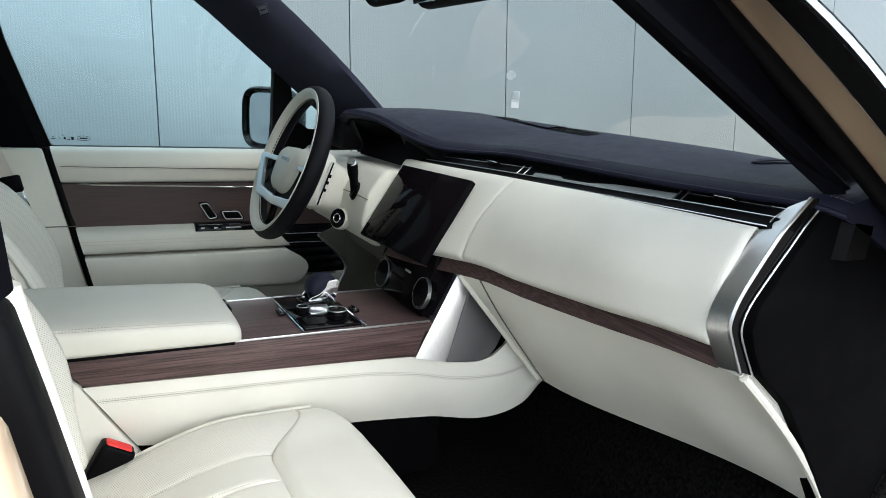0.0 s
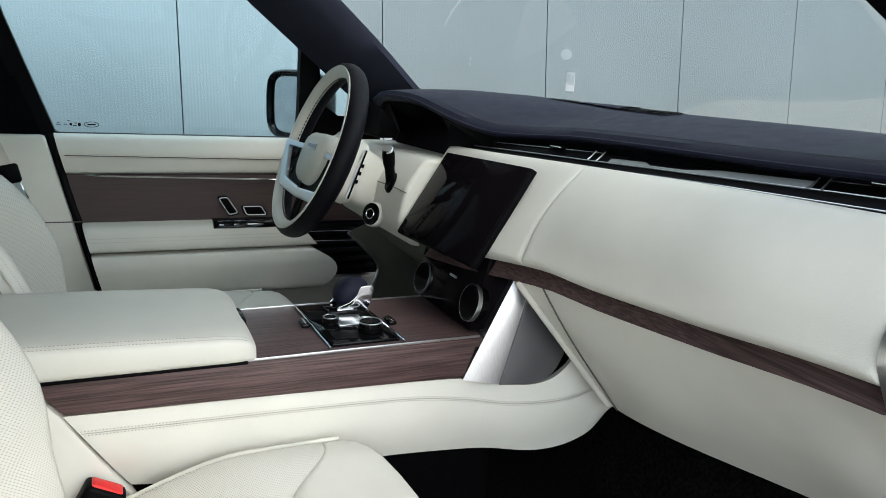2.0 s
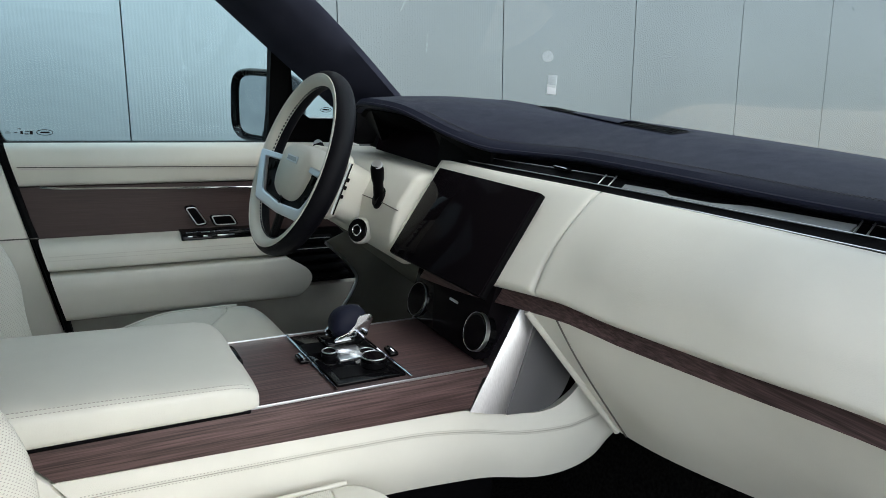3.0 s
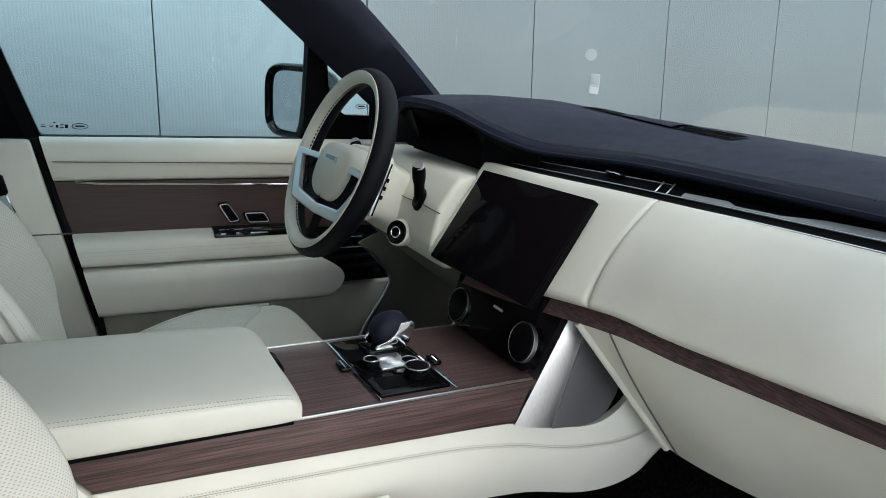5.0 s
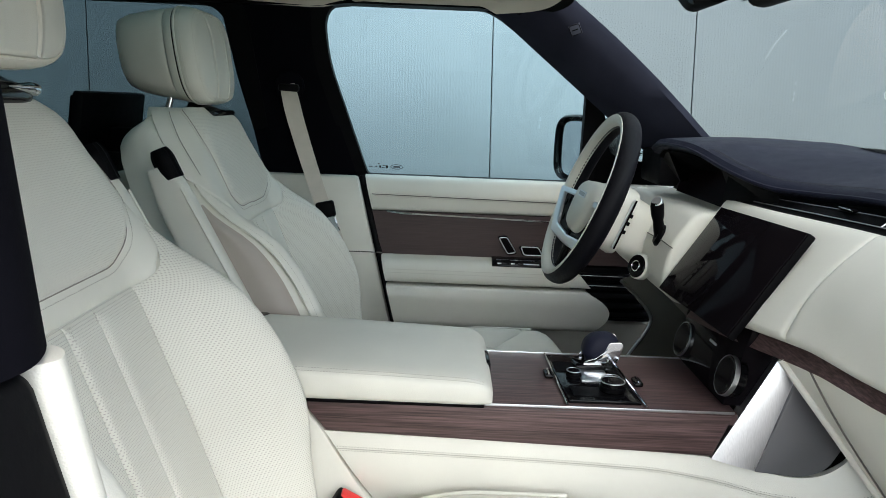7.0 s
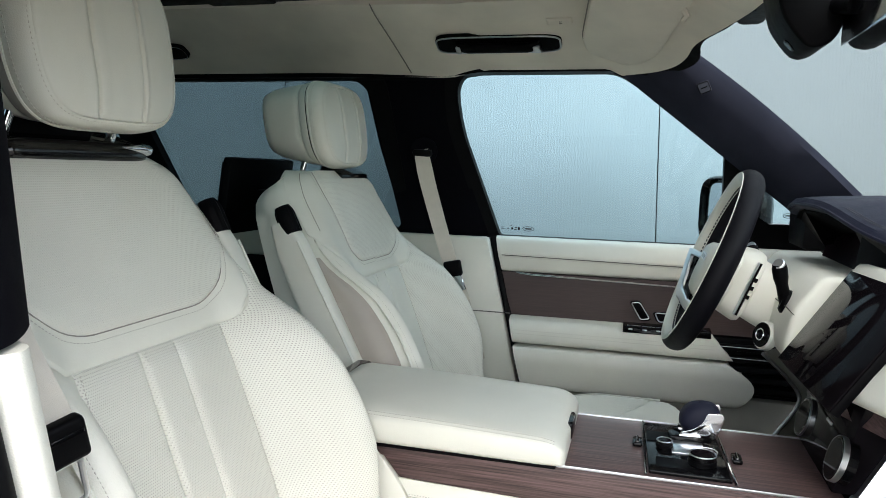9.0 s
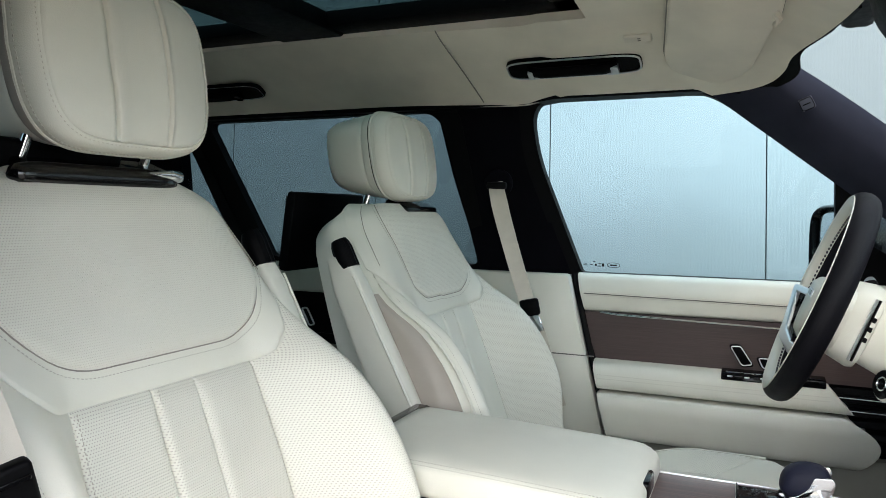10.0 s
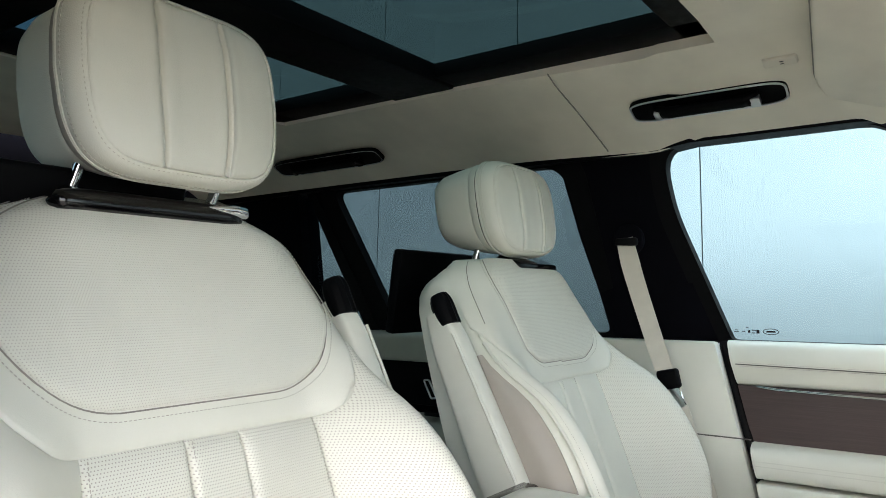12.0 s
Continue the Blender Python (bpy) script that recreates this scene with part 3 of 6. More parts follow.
structure("pillar_front_right", bar_along((-0.09, -0.665, 1.655), (0.218, -0.69, 1.498), (0.62, -0.70, 1.278), [(0, 0, 0), (0.022, 0.022, 0.022), (0.14, 0.06, 0.07), (0.13, 0.030, 0.045), (0.085, 0.004, 0.012), (0.055, 0.006, 0.0), (0.035, -0.014, -0.006), (0.012, -0.012, -0.006)]), M_SUEDEDARK, "dark lined windscreen pillar beside the open passenger door", "pillar", 60)
# dark inner edge between the windscreen and that pillar
rings = []
for q in span(-0.35, 1.1, 10):
    e = Vector((0.2, -0.593, 1.555)).lerp(Vector((0.54, -0.714, 1.303)), q)
    l = Vector((0.24, -0.668, 1.520)).lerp(Vector((0.642, -0.678, 1.300)), q)
    rings.append([e, e + Vector((0.012, -0.004, 0.012)), l + Vector((0.012, 0.002, 0.010)), l + Vector((0.004, -0.004, -0.004))])
structure("trim_glass_edge", loft(rings), M_SUEDEDARK, "dark lining edge along the windscreen glass", "trim", 50)
# lines along the pillar: the paint's two edges and middle, the door frame's chrome strip
PAINT_IN = (Vector((0.373, -0.660, 1.515)), Vector((0.597, -0.740, 1.313)))
PAINT_MID = (Vector((0.371, -0.690, 1.512)), Vector((0.547, -0.765, 1.347)))
PAINT_OUT = (Vector((0.350, -0.740, 1.506)), Vector((0.479, -0.800, 1.383)))
STRIP_IN = (Vector((0.338, -0.785, 1.502)), Vector((0.431, -0.8225, 1.422)))
STRIP_OUT = (Vector((0.342, -0.790, 1.502)), Vector((0.424, -0.825, 1.431)))


def along_line(line, t):
    return line[0].lerp(line[1], t) + Vector((0, 0, -0.012 * t * t + 0.012 * t))


rings, seal = [], []
back, out = Vector((0.05, 0.03, 0.03)), Vector((-0.55, -0.72, 0.35))
for t in span(-0.9, 1.7, 12):
    l, m_, r = along_line(PAINT_IN, t), along_line(PAINT_MID, t), along_line(PAINT_OUT, t)
    rings.append([l + back * 0.3, l, l.lerp(m_, 0.35) + out * 0.007, l.lerp(m_, 0.8) + out * 0.006, m_ + out * 0.002, m_.lerp(r, 0.25) + out * 0.007, m_.lerp(r, 0.7) + out * 0.009, r, r + back, l + back])
    seal.append(l + Vector((-0.012, -0.010, -0.006)))
structure("pillar_paint_right", loft(rings), M_GOLD, "bronze metallic painted outer windscreen pillar", "pillar", 70)
structure("trim_seal_right", tube(seal, 0.011, 10), M_RUBBER, "black rubber door seal along the windscreen pillar", "trim", 60)
# the open passenger door's window frame in front of the pillar
open_door = thing("open_door", "open passenger door's black window frame with chrome strip", "car door", at=(0.3, -0.9, 1.4))
rings_f, rings_c, pane = [], [], []
for t in span(-0.9, 1.7, 12):
    r, b0, c0 = along_line(PAINT_OUT, t), along_line(STRIP_IN, t), along_line(STRIP_OUT, t)
    back = Vector((0.03, 0.012, 0.02))
    rings_f.append([r + Vector((-0.001, -0.002, 0)), b0, c0 + back * 0.4, r + back])
    rings_c.append([b0 + Vector((-0.001, -0.001, 0)), (b0 + c0) / 2 + Vector((-0.002, -0.003, 0.001)), c0, c0 + back * 0.3, b0 + back * 0.3])
    pane.append(c0)
part("frame", loft(rings_f), M_RUBBER, open_door)
part("strip", loft(rings_c), M_CHROME, open_door, "bright chrome strip")
bm = bmesh.new()
lo = [bm.verts.new(p + Vector((0.004, 0.002, 0.002))) for p in pane]
hi = [bm.verts.new(p + Vector((0.30, -0.02, 0.22))) for p in pane]
for i in range(len(lo) - 1):
    bm.faces.new((lo[i], lo[i + 1], hi[i + 1], hi[i]))
part("pane", bm, M_GLASS, open_door, "door window glass").visible_shadow = False


def near_pillar(z0, z1, upper):
    """The rounded inner lining of the near centre pillar between two heights: its upper part bulges inwards."""
    rings = []
    for z in span(z0, z1, 14):
        if upper:
            dx = 0.003 - 0.10 * (z - 1.27)
            plan = [(-0.62, -0.80), (-0.302 + dx, -0.80), (-0.288 + dx, -0.748), (-0.296 + dx, -0.722), (-0.312 + dx, -0.697), (-0.342 + dx, -0.662), (-0.62, -0.655)]
        else:
            dx = 0.216 * (1.26 - z)
            plan = [(-0.62, -0.7385), (-0.290 + dx, -0.7385), (-0.281 + dx, -0.728), (-0.288 + dx, -0.712), (-0.312 + dx, -0.702), (-0.36 + dx, -0.70), (-0.62, -0.70)]
        rings.append([(x, y, z) for x, y in rounded(plan, [0.004, 0.012, 0.012, 0.012, 0.02, 0.02, 0.004], 4)])
    return loft(rings)


structure("pillar_inner_right", near_pillar(1.270, 1.66, True), M_SUEDEDARK, "dark cloth-lined centre pillar beside the open doorway", "pillar")

# windscreen: curved, leaning pane
def wind(u, v):
    a = abs(v)
    x = lerp(lerp(0.245, 1.20, u), lerp(0.06, 0.57, u), a ** 3.2)
    z = lerp(lerp(1.705, 1.285, u), lerp(1.662, 1.262, u), a ** 3.2)
    return (x, YC + v * lerp(0.685, 0.770, u), z)


windscreen = tagged(part("window_3", sheet(wind, span(0, 1, 14), span(-0.93, 1, 47), 0.005), M_GLASS), "large raked windscreen glass with two painted reflections", "window", kind="structure")
windscreen.visible_shadow = False
rings = []
for y in span(0.625, 0.20, 30):
    x = front_x(y)
    z = roof_z(x, YC + y)
    wide = 0.008 + 0.020 * smooth01((y - 0.45) / 0.10)
    rings.append([(x - 0.012, YC + y, z + 0.010), (x - 0.002, YC + y, z + 0.003), (x + wide, YC + y, z + 0.004 - 0.25 * wide), (x + wide, YC + y, z + 0.010 - 0.25 * wide)])
structure("trim_corner", loft(rings), M_BLACKTRIM, "black surround at the windscreen's upper corner", "trim", 60)
structure("trim_header", box((0.24, YC, 1.672), (0.05, 0.74, 0.03), 0.012), M_BLACKTRIM, "black printed header above the windscreen", "trim")
structure("ceiling_side_right", prism([(-2.05, -0.84), (-2.05, -0.60), (-0.10, -0.60), (0.02, -0.70), (-0.02, -0.84)], "z", 1.625, 1.70, 0.01), M_SUEDEDARK, "dark lined roof edge above the open doorway", "ceiling")

# plain outer skin that closes the car: underbody, body sides, bonnet and roof edge
structure("floor_underbody", box((-0.2, YC, 0.29), (3.6, 1.5, 0.58), 0.06, 3), M_BLACKTRIM, "plain dark underbody of the car on the ground", "floor")
structure("wall_body_left", side_panel([(-2.3, 0.34), (-2.3, 1.185), (1.1, 1.185), (1.75, 1.08), (1.8, 0.34)], 1, 0.03, 0.09), M_GOLD, "plain bronze painted outer body side", "wall")
structure("wall_body_right", prism([(-0.70, 0.62), (-0.70, 1.235), (-0.289, 1.235), (-0.277, 1.178), (-0.153, 0.62)], "y", -0.885, -0.835, 0.012, 3), M_GOLD, "plain bronze painted body edge behind the open doorway", "wall")
structure("wall_bonnet", loft([[(1.02, y, 1.20 - 0.05 * abs(y - YC)), (1.45, y, 1.16 - 0.06 * abs(y - YC)), (1.80, y, 1.08 - 0.08 * abs(y - YC)), (1.80, y, 0.60), (1.02, y, 0.60)] for y in span(YC - 0.80, YC + 0.90, 12)]), M_GOLD, "plain bronze painted bonnet", "wall")


# ---- front seats ----
BACK_W = table([0.80, 0.90, 1.02, 1.12, 1.22, 1.30, 1.345, 1.368, 1.382], [0.225, 0.24, 0.245, 0.238, 0.224, 0.205, 0.182, 0.138, 0.09])
DEEP_B = table([0.80, 0.88, 0.98, 1.07, 1.13, 1.156, 1.186, 1.229, 1.3], [0.085, 0.098, 0.124, 0.118, 0.095, 0.072, 0.034, 0.005, 0.0])


def back_x(r, z):
    """The backrest's front face, by the share r of its half width and the height z."""
    a = abs(r)
    x = -0.500 - 0.37 * (z - 1.2) + DEEP_B(z) * smooth01((a - 0.5) / 0.42)
    x -= 0.03 * max(0.0, (a - 0.86) / 0.14) ** 2
    x -= 0.028 * max(0.0, (z - 1.33) / 0.05) ** 2
    x -= 0.035 * smooth01((z - 1.22) / 0.13) * max(0.0, (a - 0.55) / 0.45) ** 1.5
    return x


PAD_W = table([1.18, 1.20, 1.23, 1.29, 1.33, 1.350, 1.370, 1.385], [0.098, 0.107, 0.117, 0.132, 0.140, 0.134, 0.108, 0.070])    # narrow inboard half of the driver's shoulder pad


def y_lower(r):
    return 1.152 + 0.105 * max(0.0, (abs(r) - 0.52) / 0.48) ** 2.0


def pad_low(s, narrow):
    """The shoulder pad's lower edge, with rounded corners."""
    if narrow and s > 0:
        return 1.183 + 0.026 * max(0.0, (s - 0.62) / 0.38) ** 2.4
    return 1.181 + 0.082 * max(0.0, (abs(s) * 0.87 - 0.35) / 0.52) ** 2.2


def seat_panel(name, cy, inb, r0, r1, z0, z1, mat, parent, h=0.005, nu=22, nv=22, label=""):
    """A cushion panel on the backrest, between two shares of the width and two heights."""
    def f(s, t):
        r = lerp(r0(t) if callable(r0) else r0, r1(t) if callable(r1) else r1, s)
        lo = z0(r) if callable(z0) else z0
        hi = z1(r) if callable(z1) else z1
        z = lerp(lo, hi, t)
        e = min(s, 1 - s, t * 1.4, (1 - t) * 1.4)
        puff = h * (1 - (1 - min(1.0, e * 10)) ** 2) - 0.0015 * (e < 1e-6)
        return (back_x(r, z) + puff * 0.94, cy + inb * r * BACK_W(z), z + puff * 0.3)
    edges = [0, 0.012, 0.03, 0.06, 0.1]
    us = edges + span(0.16, 0.84, nu - 10) + [1 - e for e in edges[::-1]]
    vs = edges + span(0.16, 0.84, nv - 10) + [1 - e for e in edges[::-1]]
    if inb < 0:
        us = us[::-1]
    return part(name, sheet(f, us, vs, 0.006, True, lambda p: (p.y, p.z * 1.06)), mat, parent, label, 50)


def on_back(cy, inb, r, z, lift=0.004):
    return Vector((back_x(r, z) + lift, cy + inb * r * BACK_W(z), z + lift * 0.3))


def headrest(seat, cy, inb, dx, dz):
    cz, cx = (1.470 if dz else 1.468) + dz, -0.628 + dx
    cy += 0.008 if dz else 0.0
    hy, hz = 0.122 if dz else 0.125, 0.098 if dz else 0.091

    square = 0.42 if dz else 0.52

    def sgn(v):
        return math.copysign(abs(v) ** square, v)

    def taper(z):
        return 1.0 - 0.13 * max(0, -z / hz) ** 1.5 - 0.05 * max(0, z / hz) ** 2

    def at(x, y, z):
        return Vector((cx + x - 0.14 * z, cy + y, cz + z))

    def ring(x, k, n=72, sink=0.0):
        out = []
        for q in span(0, 2 * math.pi, n + 1)[:-1]:
            z = sgn(math.sin(q)) * hz * k
            out.append(at(x - sink * abs(math.cos(q)), sgn(math.cos(q)) * hy * k * taper(z), z))
        return out
    # back shell, front cushion border, fluted face
    back = ((-0.112, 0.45), (-0.109, 0.64), (-0.099, 0.76), (-0.076, 0.86), (-0.040, 0.92)) if dz else ((-0.092, 0.42), (-0.090, 0.60), (-0.082, 0.72), (-0.063, 0.81), (-0.030, 0.88))
    shell = [ring(x, k) for x, k in back + ((0.0, 0.93), (0.010, 0.945), (0.014, 0.935), (0.014, 0.90))]
    band = [ring(x, k) for x, k in ((0.012, 0.88), (0.014, 0.93), (0.018, 0.962), (0.030, 0.975), (0.034, 0.972), (0.034, 0.93))]
    rest = part("headrest", loft([ring(x, k) for x, k in ((0.030, 0.90), (0.034, 0.97), (0.038, 0.992), (0.046, 1.0), (0.056, 0.985), (0.064, 0.955), (0.0695, 0.915), (0.0705, 0.895), (0.068, 0.882), (0.064, 0.86))]), M_LEATHER, seat, "cream leather headrest with two upright flutes", 60)
    part("shell", loft(shell), M_LEATHER, rest, "", 60)
    part("band", loft(band), M_TAUPE if dz else M_LEATHER, rest, "taupe leather side band", 60)
    part("piping", tube(ring(0.0375, 0.992), 0.0022, 6, True), M_LEATHER, rest)
    stitching(ring(0.0475, 1.0005) + ring(0.0475, 1.0005)[:1], rest, M_FINETHREAD, 0.0052, 0.0034, 0.0005)
    stitching(ring(0.0688, 0.922) + ring(0.0688, 0.922)[:1], rest, M_FINETHREAD, 0.0052, 0.0030, 0.0004)

    def face(a, b):
        r = max(abs(a), abs(b))
        n = 5 if dz else 3.9
        q = (abs(a) ** n + abs(b) ** n) ** (1 / n)
        k = 0.885 * (lerp(1, r / q, smooth01((r - 0.45) / 0.55)) if q > 1e-9 else 1)
        z = b * hz * k
        y = a * hy * k * taper(z)
        x = 0.0705 + 0.010 * (1 - r ** 3) - 0.004 * (r > 0.999)
        for a0 in (-0.36, 0.36):
            e = (a - a0) * 0.110 / 0.0022
            x -= 0.0050 * math.exp(-e * e) * smooth01((1 - abs(b)) / 0.08) - 0.0016 * math.exp(-((abs(e) - 4.5) / 3.5) ** 2)
        return at(x, y, z)
    us = sorted(set(span(-1, 1, 41) + [s * (0.36 + d) for s in (-1, 1) for d in span(-0.04, 0.04, 21)] + [-0.99, 0.99]))
    vs = sorted(set(span(-1, 1, 29) + [-0.99, 0.99]))
    part("face", sheet(face, us, vs, 0.004), M_LEATHER, rest, "", 70)
    part("gap", tube(ring(0.0335, 0.962), 0.0006 if dz else 0.0024, 6, True), M_SEAM if dz else M_BLACKTRIM, rest, "dark joint round the headrest")
    for u in (-0.080, 0.080):
        part("post", tube([(cx - 0.002, cy + u - 0.012, cz - 0.130), (cx + 0.008, cy + u, cz - 0.080)], 0.0058, 12), M_CHROME, rest, "chrome headrest post")
        part("post_sleeve", tube([(cx - 0.005, cy + u - 0.015, cz - 0.140), (cx + 0.001, cy + u - 0.008, cz - 0.113)], 0.0095, 12), M_GLOSS, rest)
    # dark guide bar across the top of the backrest
    part("guide_plate", box((-0.600 if inb > 0 else -0.580, cy + (0 if inb > 0 else 0.035), 1.375 if inb > 0 else 1.362), (0.055, 0.20 if inb > 0 else 0.15, 0.024), 0.006, 3, Matrix.Rotation(radians(20), 4, "Y")), M_GLOSS, seat, "gloss black headrest guide")
    if dz:
        part("rear_plate", box((-0.612, cy - 0.06, 1.384), (0.02, 0.20, 0.046), 0.006, 3, Matrix.Rotation(radians(12), 4, "Y")), M_BLACKTRIM, seat, "black plate behind the headrest posts")
        pts = [(-0.571, cy + v, 1.368) for v in span(-0.125, 0.092, 30)]
        part("guide_bar", tube(pts, [0.0145 * (1 - abs(i / 14.5 - 1) ** 9) ** 0.5 + 0.0004 for i in range(30)], 20, flat=1.0), M_PIANO, seat, "gloss black bar under the headrest")
        # chrome sliver modelled in as the window's highlight on the black bar
        part("bar_highlight", tube([(-0.560, cy + 0.040, 1.3772), (-0.558, cy + 0.072, 1.3765), (-0.558, cy + 0.084, 1.3745), (-0.560, cy + 0.089, 1.372)], [0.001, 0.0062, 0.0070, 0.004], 12), M_CHROME, seat, "chrome sliver in place of the highlight on the bar's end")
    return rest


def cushion_z(u, x):
    a = abs(u) / 0.262
    z = 0.824 + 0.013 * smooth01((a - 0.45) / 0.4) - 0.06 * max(0, (a - 0.92) / 0.08) ** 2
    z -= 0.072 * smooth01((-0.05 - x) / 0.29)
    return z - 0.075 * max(0.0, (x - 0.095) / 0.085) ** 2.4


def front_edge(u):
    return 0.176 - 0.076 * (abs(u) / 0.222) ** 3


def front_seat(cy, inb, label, rest_label, rest_dx=0.0, rest_dz=0.0, rise=0.0, ahead=0.0):
    seat = thing("front_seat", label, "car seat", "front seats", at=(-0.2, cy, 0.62))
    # backrest core
    rings = []
    for z in span(0.80, 1.30, 20) + span(1.31, 1.382 if inb > 0 else 1.370, 10):
        w = BACK_W(z) * (1 if inb > 0 else 1 - 0.30 * (1 - math.sqrt(max(0.0, 1 - max(0.0, (z - 1.322) / 0.050) ** 2))))
        front = [Vector((back_x(r, z) - 0.007, cy + inb * r * w, z)) for r in span(-1, 1, 25)]
        xb = -0.500 - 0.37 * (z - 1.2) - (0.115 if inb > 0 else 0.137) + 0.05 * smooth01((z - 1.28) / 0.1) + (0.0 if inb > 0 else 0.085 * (1 - math.sqrt(max(0.0, 1 - max(0.0, (z - 1.305) / 0.066) ** 2))))
        back = [Vector((xb - 0.02 * math.cos(r * 1.5), cy + inb * r * w * 0.94, z)) for r in span(1, -1, 13)]
        mid1 = [Vector((lerp(front[-1].x, back[0].x, 0.5), cy + inb * w * 1.02, z))]
        mid2 = [Vector((lerp(front[0].x, back[-1].x, 0.5), cy - inb * w * (0.985 if inb > 0 else 1.02), z))]
        rings.append(front + mid1 + back + mid2)
    part("backrest", loft(rings), M_LEATHER, seat, "", 60)
    head = 1.378 if inb > 0 else 1.367
    seat_panel("yoke", cy, inb, -0.985, 0.985, y_lower, head, M_LEATHER, seat, 0.004, 40, 30, "smooth leather shoulder band")

    def pad_point(s, t, lift=0.0):
        z = lerp(pad_low(s, inb < 0), head + 0.002, t)
        r = s * PAD_W(z) / BACK_W(z) if inb < 0 and s > 0 else s * 0.87
        return Vector((back_x(r, z) + lift * 0.94, cy + inb * r * BACK_W(z), z + lift * 0.3))

    def shoulder_pad(s, t):
        e = min((1 - abs(s)) * 0.5, t * 1.4, 1 - t + 0.05)
        return pad_point(s, t, 0.0035 + 0.006 * (1 - (1 - min(1.0, e * 12)) ** 2) - 0.004 * (e < 1e-6))
    us = [-1, -0.98, -0.95, -0.9] + span(-0.82, 0.82, 22) + [0.9, 0.95, 0.98, 1]
    part("upper_pad", sheet(shoulder_pad, us if inb > 0 else us[::-1], [0, 0.012, 0.03, 0.06, 0.1] + span(0.16, 1, 20), 0.006, True, lambda p: (p.y, p.z * 1.06)), M_PERF_FINE, seat, "finely perforated shoulder pad", 50)
    rim = [pad_point(-1, t, 0.004) for t in span(0.98, 0, 24)] + [pad_point(s, 0, 0.004) for s in span(-1, 1, 40)][1:] + [pad_point(1, t, 0.004) for t in span(0, 0.98, 24)][1:]
    part("seam", tube(rim, 0.0008, 6), M_SEAM, seat)
    S1, S2 = 0.128, 0.54
    flute_mat = M_PERF if inb > 0 else M_LEATHER
    low = 0.815
    seat_panel("flute", cy, inb, -S1, S1, low, y_lower, flute_mat, seat, 0.007, 16, 24)
    seat_panel("flute", cy, inb, S1, S2, low, y_lower, flute_mat, seat, 0.007, 18, 24)
    seat_panel("flute", cy, inb, -S2, -S1, low, y_lower, flute_mat, seat, 0.007, 18, 24)
    seat_panel("bolster", cy, inb, S2, 0.965, low, y_lower, M_PERF if inb > 0 else M_LEATHER, seat, 0.005, 24, 28)
    seat_panel("bolster", cy, inb, -0.965, -S2, low, y_lower, M_LEATHER if inb > 0 else M_PERF_FINE, seat, 0.005, 24, 28)
    for s in (1, -1):
        edge = [on_back(cy, inb, s * 0.972, z, 0.002) for z in span(0.83, 1.225, 26)]
        part("piping", tube(edge, 0.0028, 6), M_LEATHER, seat)
        for r in (S1, S2):
            stitching([on_back(cy, inb, s * r + (-0.02 if s > 0 else 0.02), z, 0.0052) for z in span(0.83, y_lower(r) - 0.004, 24)], seat)
        stitching([on_back(cy, inb, s * 0.945, z, 0.003) for z in span(0.85, 1.2, 24)], seat)
    outer = []
    for s, t in [(-1, t) for t in span(0.97, 0.02, 24)] + [(s, 0) for s in span(-0.97, 0.97, 44)] + [(1, t) for t in span(0.02, 0.97, 24)]:
        z = lerp(pad_low(s, inb < 0), head, t) - (0.007 if t == 0 else 0.0)
        r = s * (PAD_W(z) + (0.007 if t else 0.003)) / BACK_W(z) if inb < 0 and s > 0 else s * (0.90 if t else 0.88)
        outer.append(on_back(cy, inb, r, z, 0.0048))
    stitching(outer, seat)
    # outer shoulder seam where the face meets the side
    for s in (1, -1):
        line = [on_back(cy, inb, s * 0.93, z, 0.0052) for z in span(1.255, head - 0.004, 20)]
        part("seam", tube(line, 0.0006, 6), M_SEAM, seat)
    headrest(seat, cy, inb, rest_dx, rest_dz)
    # cushion
    rings = []
    for x in span(-0.47, 0.180, 26):
        ring = []
        for u in span(-0.262, 0.262, 35):
            lim = front_edge(u)
            xx = min(x, lim)
            ring.append(Vector((xx + ahead, cy + inb * u, cushion_z(u, xx) + rise - 0.010 - 0.5 * max(0, x - lim))))
        ring += [Vector((min(x, 0.15) + ahead, cy + inb * u, 0.72)) for u in span(0.25, -0.25, 9)]
        rings.append(ring)
    part("cushion", loft(rings), M_LEATHER, seat, "", 60)

    def pad(u0, u1, x0, x1, mat, name, h=0.006):
        def f(s, t):
            u = lerp(u0, u1, s)
            lo = x0(u) if callable(x0) else x0
            hi = x1(u) if callable(x1) else x1
            x = lerp(lo, hi, t)
            e = min(s, 1 - s, t, 1 - t)
            puff = h * (1 - (1 - min(1.0, e * 9)) ** 2) - 0.0012 * (e < 1e-6)
            return (x + ahead, cy + inb * u, cushion_z(u, x) + rise + puff)
        edges = [0, 0.015, 0.04, 0.08, 0.12]
        us = edges + span(0.18, 0.82, 14) + [1 - e for e in edges[::-1]]
        if inb < 0:
            us = us[::-1]
        return part(name, sheet(f, us[::-1], edges + span(0.18, 0.82, 16) + [1 - e for e in edges[::-1]], 0.006, True, lambda p: (p.x, p.y)), mat, seat, "", 50)

    def seam_x(u):
        return -0.024 + 0.074 * smooth01((abs(u) - 0.10) / 0.125) ** 1.3
    pad(-0.236, 0.236, seam_x, lambda u: front_edge(u) - 0.010, M_LEATHER, "thigh_pad")
    pad(-0.124, -0.045, -0.43, seam_x, M_LEATHER, "seat_pad")
    pad(-0.045, 0.045, -0.43, seam_x, M_LEATHER, "seat_pad")
    pad(0.045, 0.124, -0.43, seam_x, M_LEATHER, "seat_pad")
